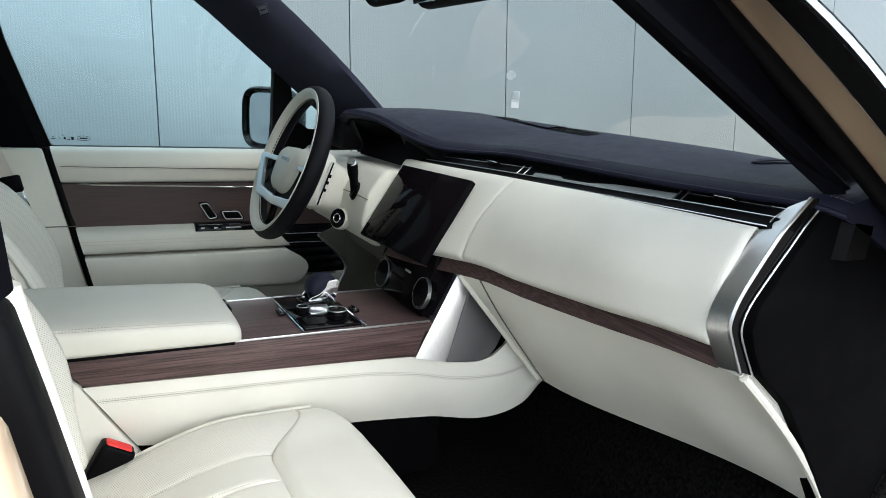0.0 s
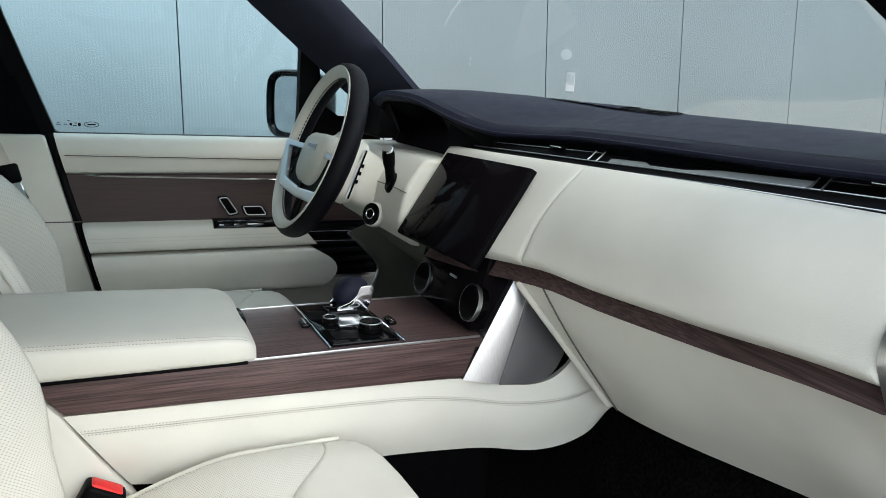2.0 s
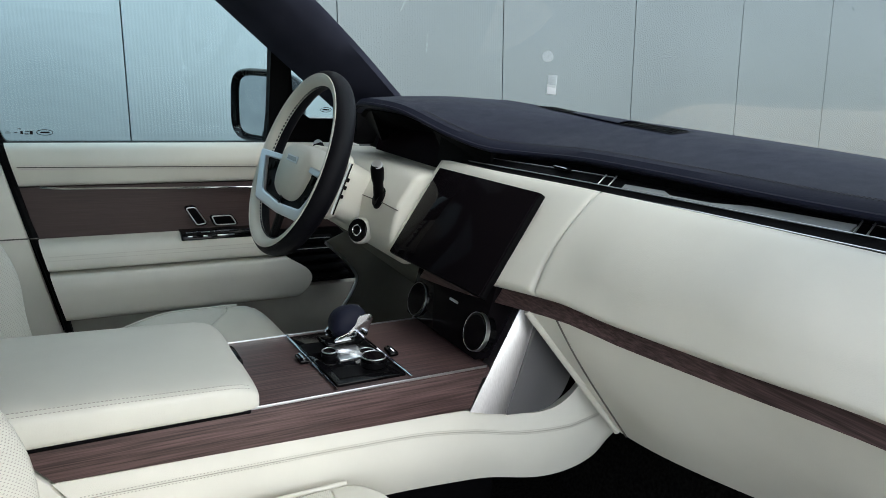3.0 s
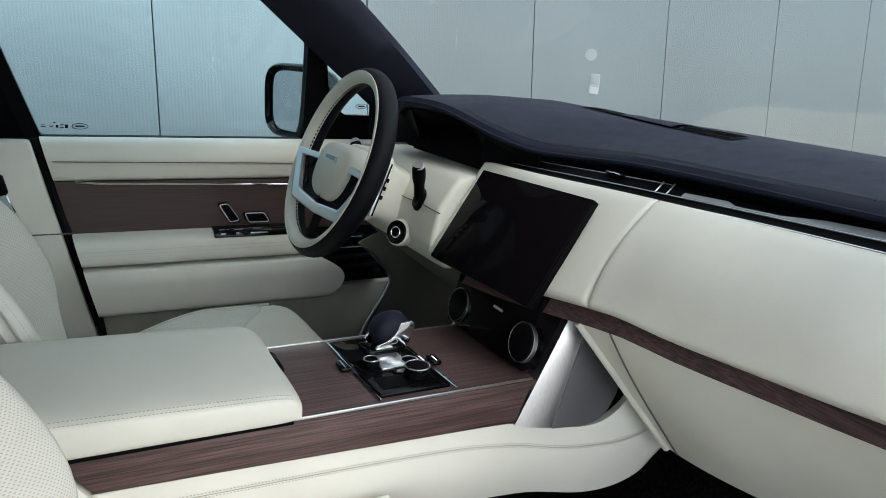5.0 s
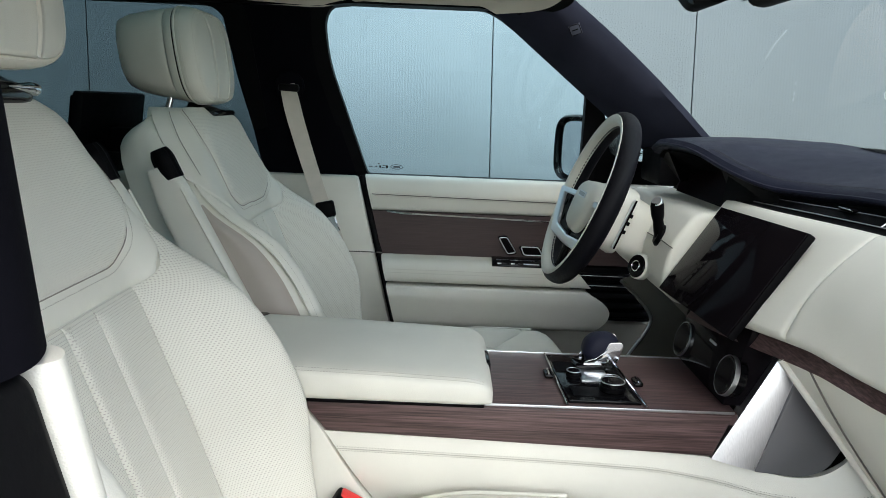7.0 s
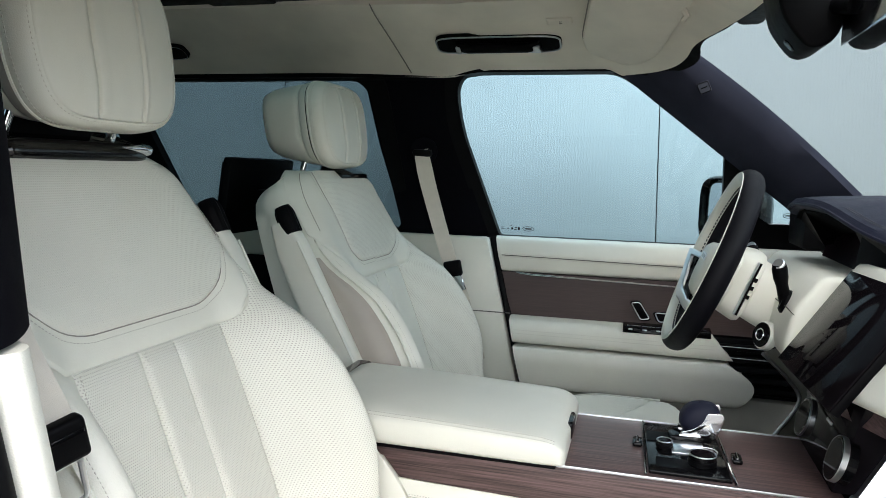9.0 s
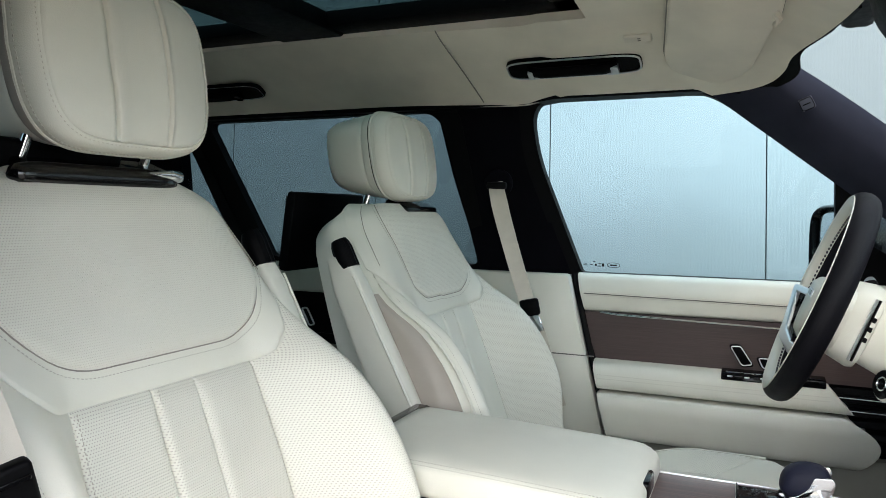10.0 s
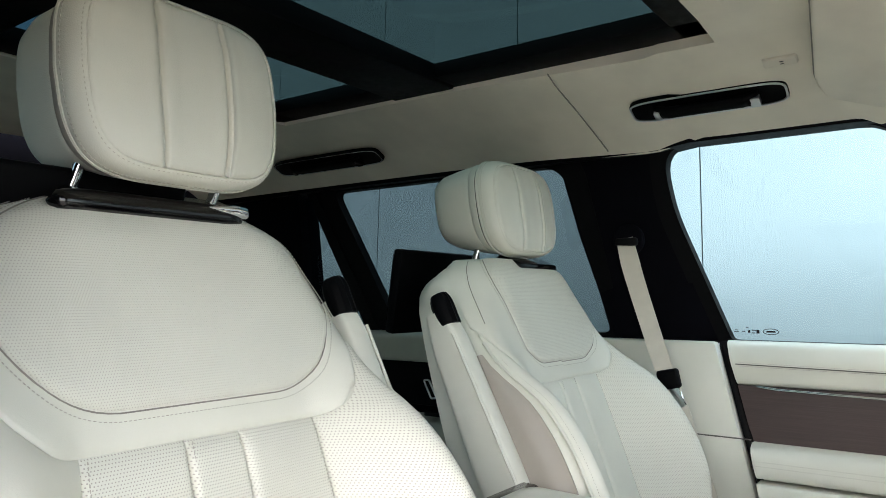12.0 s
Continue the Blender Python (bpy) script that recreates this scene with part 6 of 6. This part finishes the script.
# airbag hub
rings = []
for t in [0, 0.2, 0.5, 0.72, 0.84, 0.92, 0.97, 1.0]:
    h = lerp(-0.04, 0.014, t)
    k = 1 - 0.10 * smooth01((t - 0.3) / 0.6) - 0.14 * smooth01((t - 0.86) / 0.14)
    ring = []
    for q in span(0, 2 * math.pi, 49)[:-1]:
        a, b = math.cos(q), math.sin(q)
        v = 0.060 * k * math.copysign(abs(b) ** 0.5, b)
        ring.append(WC + wl * 0.088 * k * math.copysign(abs(a) ** 0.5, a) * (1 - 0.30 * max(0, -v / 0.06) ** 1.6) + wu * (v - 0.020) + wn_ * h)
    rings.append(ring)
part("hub", loft(rings), M_LEATHER, wheel, "cream leather airbag hub", 60)
ON_WHEEL = Matrix.Translation(WC) @ Matrix((wl, wu, wn_)).transposed().to_4x4()
part("badge_plate", box((0, 0, 0), (0.060, 0.013, 0.003), 0.001, 1, ON_WHEEL @ Matrix.Translation((0, 0.004, 0.0150))), M_SATIN, wheel, "plain satin badge plate")
part("badge_inset", box((0, 0, 0), (0.050, 0.008, 0.003), 0.0005, 1, ON_WHEEL @ Matrix.Translation((0, 0.004, 0.0155))), M_STRIP, wheel)


def spoke_at(a, b, h):
    return WC + wl * a + wu * b + wn_ * (h + 0.010 + 0.20 * math.copysign(max(0.0, abs(a) - 0.05), a))


for s in (1, -1):
    o_pts = rounded([(0.0, 0.004), (0.060, 0.004), (0.158, -0.001), (0.113, -0.101), (0.0, -0.106)], [0.001, 0.001, 0.010, 0.012, 0.001], 4)
    i_pts = rounded([(0.0, -0.008), (0.060, -0.008), (0.126, -0.012), (0.091, -0.079), (0.0, -0.086)], [0.001, 0.001, 0.006, 0.008, 0.001], 4)
    bm = bmesh.new()
    rows = [[bm.verts.new(spoke_at(s * a, b2, h)) for a, b2 in q] for q, h in ((o_pts, -0.012), (o_pts, -0.001), ([(lerp(o[0], i[0], 0.15), lerp(o[1], i[1], 0.15)) for o, i in zip(o_pts, i_pts)], 0.001), ([(lerp(o[0], i[0], 0.85), lerp(o[1], i[1], 0.85)) for o, i in zip(o_pts, i_pts)], 0.001), (i_pts, -0.001), (i_pts, -0.012))]
    for ra, rb in zip(rows, rows[1:] + rows[:1]):
        for k in range(len(ra)):
            k2 = (k + 1) % len(ra)
            bm.faces.new((ra[k], ra[k2], rb[k2], rb[k]))
    part("spoke", bm, M_SATIN, wheel, "broad satin silver spoke frame", 12)
    sp = part("switch_pad", loft([[spoke_at(s * a, b2, h) for a, b2 in i_pts] for h in (-0.012, -0.006)]), M_BLACKTRIM, wheel, "black thumb switches")
    for a, b2 in ((0.092, -0.022), (0.106, -0.030), (0.088, -0.060)):
        part("switch", disc(spoke_at(s * a, b2, -0.006), wn_, 0.008, 0.003, 20, 0.001), M_BLACKTRIM, sp)
part("lower_spoke", tube([WC - wu * 0.05, WC - wu * 0.165 - wn_ * 0.004], [0.007, 0.006], 10, flat=1.4), M_GLOSS, wheel)
# column shroud, stalk, shift slot, start button
column = thing("steering_column", "cream steering column shroud with stalk and start button", "steering column", at=(0.33, 0.39, 1.17))
rings = []
for h, hw, hh, sink in ((0.026, 0.050, 0.044, 0), (0.030, 0.066, 0.058, 0), (0.036, 0.074, 0.063, 0), (0.072, 0.080, 0.070, 0), (0.080, 0.077, 0.067, 0), (0.083, 0.066, 0.058, 0), (0.20, 0.066, 0.058, 0.02)):
    c0 = WC - wn_ * h - wu * 0.016 + Vector((0, 0, -sink))
    rings.append([c0 + wl * hw * math.copysign(abs(math.cos(q)) ** 0.45, math.cos(q)) + wu * hh * math.copysign(abs(math.sin(q)) ** 0.6, math.sin(q)) for q in span(0, 2 * math.pi, 49)[:-1]])
part("shroud", loft(rings), M_LEATHER, column, "cream soft-touch column shroud", 50)
part("bolster", prism(rounded([(0.352, 1.226), (0.313, 1.168), (0.301, 1.10), (0.328, 1.058), (0.46, 1.045), (0.46, 1.226)], 0.016, 5), "y", 0.195, 0.62, 0.010, 3), M_LEATHER, column, "cream bolster beside the column", 60)
slot = [WC - wn_ * 0.066 + wl * -0.0800 + wu * v for v in span(-0.068, 0.036, 9)]
part("shift_slot", tube([p - wn_ * 0.004 + wl * 0.001 for p in slot], 0.0030, 8), M_GLOSS, column, "narrow black slot in the shroud")
part("shift_paddle", tube([p - wl * 0.0014 for p in slot], 0.0024, 8), M_SATIN, column, "satin shift paddle edge")
for v in (-0.030, -0.012, 0.004):
    part("key", box((0, 0, 0), (0.004, 0.008, 0.008), 0.001, 1, ON_WHEEL @ Matrix.Translation((-0.0782, v, -0.074))), M_GLOSS, column)
for s in (1, -1):
    base, mid, tip = Vector((0.316, 0.278, 1.168)), Vector((0.304, 0.260, 1.204)), Vector((0.296, 0.249, 1.237))
    if s > 0:
        base, mid, tip = [Vector((p.x, 0.814 - p.y, p.z)) for p in (base, mid, tip)]
    st = part("stalk", tube([base, base.lerp(mid, 0.9), mid.lerp(tip, 0.25), tip.lerp(mid, 0.25), tip], [0.0105, 0.0098, 0.0122, 0.0125, 0.0105], 14), M_BLACKTRIM, column, "black control stalk")
    part("tip", disc(tip - Vector((-0.001, 0, 0.002)), (-0.5, -0.62, 0.60), 0.0100, 0.006, 24, 0.0015), M_SATIN, st, "satin round tip")
    part("boot", disc(base + Vector((0.003, 0, 0)), (-0.9, -0.12 * s, 0.30), 0.0215, 0.010, 28, 0.005), M_BLACKTRIM, st, "round black stalk boot")
part("joint_line", tube(spline([(0.3135, 0.190, 1.162), (0.3125, 0.24, 1.164), (0.3118, 0.262, 1.165)], 6), 0.0010, 6), M_SHADE, column)
part("joint_line", tube(spline([(0.3118, 0.292, 1.164), (0.3115, 0.34, 1.163), (0.3115, 0.38, 1.163)], 6), 0.0010, 6), M_SHADE, column)
sbn = Vector((-0.86, -0.44, 0.24)).normalized()
part("collar", disc(Vector((0.300, 0.314, 1.098)), sbn, 0.0255, 0.0165, 32, 0.004), M_LEATHER, column, "cream collar of the start button")
sb = part("start_button", disc(Vector((0.300, 0.314, 1.098)), sbn, 0.0225, 0.0180, 32), M_GLOSS, column, "round black start button")
part("rim", disc(Vector((0.300, 0.314, 1.098)) + sbn * 0.0165, sbn, 0.0112, 0.004, 32, 0.001, 0.0085), M_CHROME, sb)

# ---- belts, handles, visor, mirrors ----
belt = thing("seat_belt", "beige seat belt hanging from the dark centre pillar", "seat belt", at=(-0.47, YC + 0.66, 1.4))


def ribbon(pts, widths, axis, mat, name, parent, thick=0.0016):
    P = [Vector(p) for p in pts]
    rings = []
    for p, w in zip(P, widths):
        a = Vector(axis) * w / 2
        rings.append([p - a + Vector((0, -thick, 0)), p + a + Vector((0, -thick, 0)), p + a, p - a])
    return part(name, loft(rings), mat, parent)


strap = spline([(-0.478, 0.700, 1.428), (-0.470, 0.692, 1.40), (-0.455, 0.693, 1.34), (-0.42, 0.690, 1.23), (-0.385, 0.680, 1.135), (-0.36, 0.675, 1.08), (-0.335, 0.69, 0.99), (-0.31, 0.70, 0.9)], 4)
ribbon(strap, [lerp(0.036, 0.045, min(1, i / 6)) - 0.014 * i / len(strap) for i in range(len(strap))], (0.9, 0.2, 0.2), M_BELT, "webbing", belt)
part("anchor", disc((-0.475, 0.715, 1.425), (0.1, -1, 0), 0.035, 0.012, 28, 0.004), M_SUEDEDARK, belt)
part("slot", box((-0.474, 0.697, 1.420), (0.050, 0.018, 0.018), 0.006), M_RUBBER, belt)
part("tongue_cover", box((-0.380, 0.676, 1.133), (0.045, 0.018, 0.040), 0.006, 3, Matrix.Rotation(radians(-12), 4, "Y")), M_BLACKTRIM, belt, "black plastic tongue")
part("tongue", box((-0.362, 0.674, 1.098), (0.022, 0.004, 0.042), 0.002, 1, Matrix.Rotation(radians(-22), 4, "Y")), M_CHROME, belt, "steel belt tongue")


def grab_handle(x0, x1, y0, z0, label, bright=True):
    h = thing("grab_handle", label, "grab handle", "roof grab handles", at=((x0 + x1) / 2, y0, z0))
    ex, ez, n = Vector((1, 0, 0)), Vector((0, 0.885, -0.466)), Vector((0, -0.466, -0.885))
    L, W = (x1 - x0) / 2, 0.030
    o = Vector(((x0 + x1) / 2, y0, z0)) + n * 0.0045

    def ring(k, kw, up):
        return [o + ex * L * k * math.copysign(abs(math.cos(q)) ** 0.3, math.cos(q)) + ez * W * kw * math.copysign(abs(math.sin(q)) ** 0.45, math.sin(q)) + n * up for q in span(0, 2 * math.pi, 61)[:-1]]
    part("surround", loft([ring(1.0, 1.0, -0.008), ring(1.0, 1.0, 0.0005), ring(0.992, 0.965, 0.0022), ring(0.986, 0.94, 0.0022)], caps=False), M_GLOSS, h, "", 60)
    part("bezel", tube(ring(0.982, 0.915, 0.0020), 0.0022 if bright else 0.0007, 6, True), M_SATIN, h, "thin satin metal bezel", 60)
    part("recess", loft([ring(0.982, 0.92, -0.006), ring(0.982, 0.92, 0.0008)]), M_BLACKTRIM, h)
    rings = []
    for t in span(-0.66, 0.66, 15):
        lift = 0.010 * (1 - smooth01((abs(t) - 0.5) / 0.16))
        c = o + ex * L * t + n * (0.001 + lift)
        rings.append([c + ez * 0.0135 * math.cos(q) + n * 0.009 * math.sin(q) for q in span(0, 2 * math.pi, 17)[:-1]])
    part("grip", loft(rings), M_BLACKTRIM, h, "black soft grip")
    for s in (-0.62, 0.62):
        m = Matrix((ex, ez, n)).transposed().to_4x4()
        part("hinge", box(o + ex * L * s + n * 0.010 + ez * 0.004, (0.017 if s > 0 else 0.012, 0.022, 0.012), 0.002, 2, m), M_SATIN if bright else M_GLOSS, h, "hinge block")
    return h


grab_handle(-0.402, -0.118, 0.553, roof_z(-0.26, 0.553), "black grab handle with satin bezel in the headlining")
grab_handle(-1.45, -1.065, 0.568, roof_z(-1.2, 0.568) - 0.004, "black rear grab handle in the shaded headlining", False)

visor = thing("sun_visor", "cream suede sun visor folded against the headlining", "sun visor", at=(0.03, 0.4, 1.66))
rings = []
vis = rounded([(-0.030, 0.20), (-0.071, 0.51), (-0.058, 0.555), (0.014, 0.587), (0.045, 0.578), (0.085, 0.535), (0.128, 0.336), (0.132, 0.20)], [0.02, 0.05, 0.04, 0.02, 0.02, 0.03, 0.03, 0.01], 5)
bm = bmesh.new()
lo = [bm.verts.new((x, y, roof_z(x, y) - 0.030)) for x, y in vis]
hi = [bm.verts.new((x, y, roof_z(x, y) - 0.008)) for x, y in vis]
bm.faces.new(lo)
bm.faces.new(hi[::-1])
for i in range(len(vis)):
    j = (i + 1) % len(vis)
    bm.faces.new((lo[i], lo[j], hi[j], hi[i]))
bmesh.ops.recalc_face_normals(bm, faces=bm.faces)
part("panel", bevelled(bm, 0.005, 3), M_HEADLINER, visor, "", 60)
# dark tube that paints the shadow gap between visor and headlining
part("gap_shadow", tube([Vector((x, y, roof_z(x, y) - 0.019)) for x, y in vis], 0.0022, 6, True), M_SEAM, visor, "dark line painting the shadow gap round the visor")
part("clip", tube([(0.115, 0.262, 1.668), (0.125, 0.268, 1.652), (0.12, 0.28, 1.648)], 0.005, 8), M_HEADLINER, visor)
lamp = thing("roof_microphone", "small oval vent plate in the headlining", "vent plate", at=(-0.13, 0.47, 1.69))
n_p = Vector((0, -0.36, -0.93))
m_p = Matrix((Vector((1, 0, 0)), Vector((0, 0.93, -0.36)), n_p)).transposed().to_4x4()
part("plate", box((-0.117, 0.478, roof_z(-0.117, 0.478)), (0.054, 0.024, 0.010), 0.0045, 3, m_p), M_HEADLINER, lamp)
for d in (-0.003, 0.003):
    part("slit", box(Vector((-0.114, 0.478 + d, roof_z(-0.117, 0.478 + d))) + n_p * 0.0052, (0.006, 0.0015, 0.001), 0.0, 1, m_p), M_SHADE, lamp)

rear_view = thing("rear_view_mirror", "black rear-view mirror below a sensor housing", "mirror", at=(0.36, 0.05, 1.6))
part("stem_cover", prism(rounded([(0.205, 1.69), (0.226, 1.592), (0.240, 1.570), (0.262, 1.545), (0.290, 1.553), (0.304, 1.585), (0.312, 1.69)], 0.014, 4), "y", -0.03, 0.08, 0.010, 3), M_BLACKTRIM, rear_view, "black sensor housing")
part("sensor", disc((0.250, 0.03, 1.562), (-0.75, 0.0, -0.66), 0.010, 0.004, 20, 0.001), M_GLOSS, rear_view)
part("arm", tube([(0.29, -0.02, 1.60), (0.302, -0.07, 1.59)], 0.011, 10), M_BLACKTRIM, rear_view)
part("shell", box((0.322, -0.152, 1.580), (0.045, 0.25, 0.078), 0.02, 4), M_BLACKTRIM, rear_view)
part("glass", box((0.2985, -0.152, 1.580), (0.003, 0.235, 0.064), 0.001), M_CHROME, rear_view, "mirror glass")

mirror = thing("side_mirror", "black door mirror outside the driver's window", "mirror", at=(0.26, 1.0, 1.27))
turn = Matrix.Translation((0.268, 0.960, 1.287)) @ Matrix.Rotation(radians(24), 4, "Z")


def mirror_ring(x, ky, kz, n=49):
    return [turn @ Vector((x, 0.108 * ky * math.copysign(abs(math.cos(q)) ** 0.5, math.cos(q)), 0.096 * kz * math.copysign(abs(math.sin(q)) ** 0.5, math.sin(q)))) for q in span(0, 2 * math.pi, n)[:-1]]


part("shell", loft([mirror_ring(x, k, k) for x, k in ((0.012, 0.84), (0.0, 0.88), (-0.004, 0.93), (0.002, 0.98), (0.014, 1.0), (0.05, 0.97), (0.085, 0.86), (0.108, 0.66), (0.116, 0.4))]), M_GLOSS, mirror, "", 60)
part("glass", loft([mirror_ring(0.0118, 0.80, 0.80), mirror_ring(0.010, 0.80, 0.80)]), M_CHROME, mirror, "mirror glass")
part("foot", box((0.315, 0.90, 1.205), (0.08, 0.10, 0.05), 0.015, 3), M_GLOSS, mirror)

# airbag badge on the pillar
along, facing = Vector((-0.751, -0.02, 0.66)).normalized(), Vector((-0.296, -0.883, -0.365)).normalized()
across = facing.cross(along).normalized()
along, across = (along * 0.42 + across * 0.91).normalized(), (across * 0.42 - along * 0.91).normalized()
spot = Vector((0.185, 0.608, 1.571))
badge = tagged(part("trim_badge", box(spot + facing * 0.001, (0.026, 0.004, 0.024), 0.0018, 2, Matrix((along, -facing, across)).transposed().to_4x4()), M_BADGE), "small square airbag badge on the windscreen pillar", "trim", kind="structure")
part("badge_rim", tube([spot + facing * 0.003 + along * a + across * b for a, b in rounded([(-0.012, -0.011), (0.012, -0.011), (0.012, 0.011), (-0.012, 0.011)], 0.004, 3)], 0.0009, 6, True), M_BLACKTRIM, badge)
part("badge_bar", box(spot + facing * 0.0035, (0.014, 0.001, 0.0024), 0.0, 1, Matrix((along, -facing, across)).transposed().to_4x4()), M_BLACKTRIM, badge)

# white plates at the windscreen that paint two reflections
tagged(part("round_reflection", disc((0.837, 0.484, 1.452), (-0.62, -0.78, 0.0), 0.0135, 0.002, 28, 0.0005), M_WHITE), "round white plate in place of a reflection at the windscreen", "tag")
tagged(part("square_reflection", box((0.853, 0.479, 1.387), (0.003, 0.022, 0.046), 0.001, 1, Matrix.Rotation(radians(51), 4, "Z")), M_WHITE), "rectangular white plate in place of a reflection at the windscreen", "tag")

# ---- near side: passenger belt buckle, centre pillar lining, door sill ----
buckle = thing("belt_buckle", "black belt buckle with red release button by the seat", "buckle", at=(-0.21, -0.145, 0.83))
m = Matrix.Rotation(radians(29), 4, "Y")
part("housing", box((-0.228, -0.128, 0.803), (0.052, 0.032, 0.085), 0.006, 3, m), M_BLACKTRIM, buckle)
part("button", box((-0.2085, -0.128, 0.8395), (0.040, 0.022, 0.008), 0.003, 2, m), M_RED, buckle, "bright red release button")
structure("trim_pillar_right", near_pillar(0.56, 1.267, False), M_LEATHER, "cream lower lining of the near centre pillar", "trim")
structure("trim_seal_near", prism([(-0.42, 1.268), (-0.289, 1.268), (-0.272, 1.20), (-0.252, 1.113), (-0.205, 0.90), (-0.145, 0.62), (-0.30, 0.62)], "y", -0.80, -0.7405, 0.010, 3), M_RUBBER, "black rubber seal of the open doorway", "trim")
structure("pillar_outer_right", prism([(-0.60, 0.55), (-0.60, 1.65), (-0.36, 1.66), (-0.35, 1.25), (-0.25, 0.62), (-0.25, 0.55)], "y", -0.90, -0.845, 0.01), M_GOLD, "bronze painted outer body side behind the open doorway", "pillar")
near_belt = thing("seat_belt", "seat belt with black tongue cover beside the centre pillar", "seat belt", at=(-0.36, -0.70, 1.15))
tilt = Matrix.Rotation(radians(14), 4, "X") @ Matrix.Rotation(radians(-20), 4, "Z")
part("tongue_cover", box((-0.335, -0.648, 1.174), (0.014, 0.042, 0.034), 0.004, 3, tilt), M_BLACKTRIM, near_belt, "black plastic tongue cover")
part("ridge", box((-0.3275, -0.650, 1.180), (0.002, 0.032, 0.004), 0.0008, 1, tilt), M_GLOSS, near_belt)
loop = [Vector((0, a, b)) for a, b in rounded([(-0.014, 0.0), (0.014, 0.0), (0.013, -0.036), (-0.013, -0.036)], 0.005, 4)]
part("tongue", tube([Vector((-0.335, -0.645, 1.158)) + tilt @ p for p in loop], 0.0034, 8, True, 0.6), M_SATIN, near_belt, "satin steel tongue")
part("webbing", loft([[Vector((x, y - w, z)), Vector((x, y + w, z)), Vector((x - 0.002, y + w, z)), Vector((x - 0.002, y - w, z))] for x, y, z, w in ((-0.342, -0.640, 1.185, 0.018), (-0.38, -0.638, 1.24, 0.020), (-0.42, -0.636, 1.32, 0.020), (-0.47, -0.636, 1.42, 0.020))]), M_BELT, near_belt, "beige belt webbing")
structure("floor_sill", prism([(-0.62, 0.50), (-0.62, 0.66), (0.66, 0.66), (0.66, 0.50)], "y", -0.92, -0.74, 0.02, 3), M_BLACKTRIM, "black door sill of the open doorway", "floor")

# marks printed on the glass: plain shapes
def glass_mark(x0, side, label):
    mk = thing("glass_mark", label, "glass marking", at=(x0, YC + side * 0.83, 1.226))
    y = YC + side * (side_y(1.226) + 0.010)
    ring = [(x0 + 0.0155 * math.cos(q), y - side * 0.37 * 0.006 * math.sin(q), 1.2265 + 0.0062 * math.sin(q)) for q in span(0, 2 * math.pi, 33)[:-1]]
    part("oval", tube(ring, 0.0008, 6, True), M_BLACKTRIM, mk)
    part("bar", box((x0, y, 1.2265), (0.018, 0.001, 0.0035), 0.0), M_BLACKTRIM, mk)
    for i, (dx, dz, w, h) in enumerate(((-0.026, 0.000, 0.006, 0.008), (-0.034, 0.003, 0.007, 0.002), (-0.035, -0.003, 0.008, 0.002), (-0.044, 0.0, 0.005, 0.006), (-0.048, 0.008, 0.006, 0.002), (-0.055, 0.0, 0.006, 0.002), (-0.070, -0.001, 0.010, 0.0015), (-0.070, 0.003, 0.006, 0.0015))):
        part("bar", box((x0 + dx, y, 1.226 + dz), (w, 0.001, h), 0.0), M_BLACKTRIM, mk)


glass_mark(-0.222, 1, "small dark approval marks printed on the side glass")
glass_mark(-1.19, 1, "small dark approval marks on the rear side glass")
mark = thing("glass_mark", "small oval mark printed on the quarter glass", "glass marking", at=(0.416, YC + 0.82, 1.29))
part("oval", tube([(0.416 + 0.0145 * math.cos(q), YC + side_y(1.29 + 0.006 * math.sin(q)) + 0.010, 1.290 + 0.006 * math.sin(q)) for q in span(0, 2 * math.pi, 33)[:-1]], 0.0008, 6, True), M_BLACKTRIM, mark)
part("bar", box((0.416, YC + side_y(1.29) + 0.010, 1.290), (0.018, 0.001, 0.0035), 0.0), M_BLACKTRIM, mark)
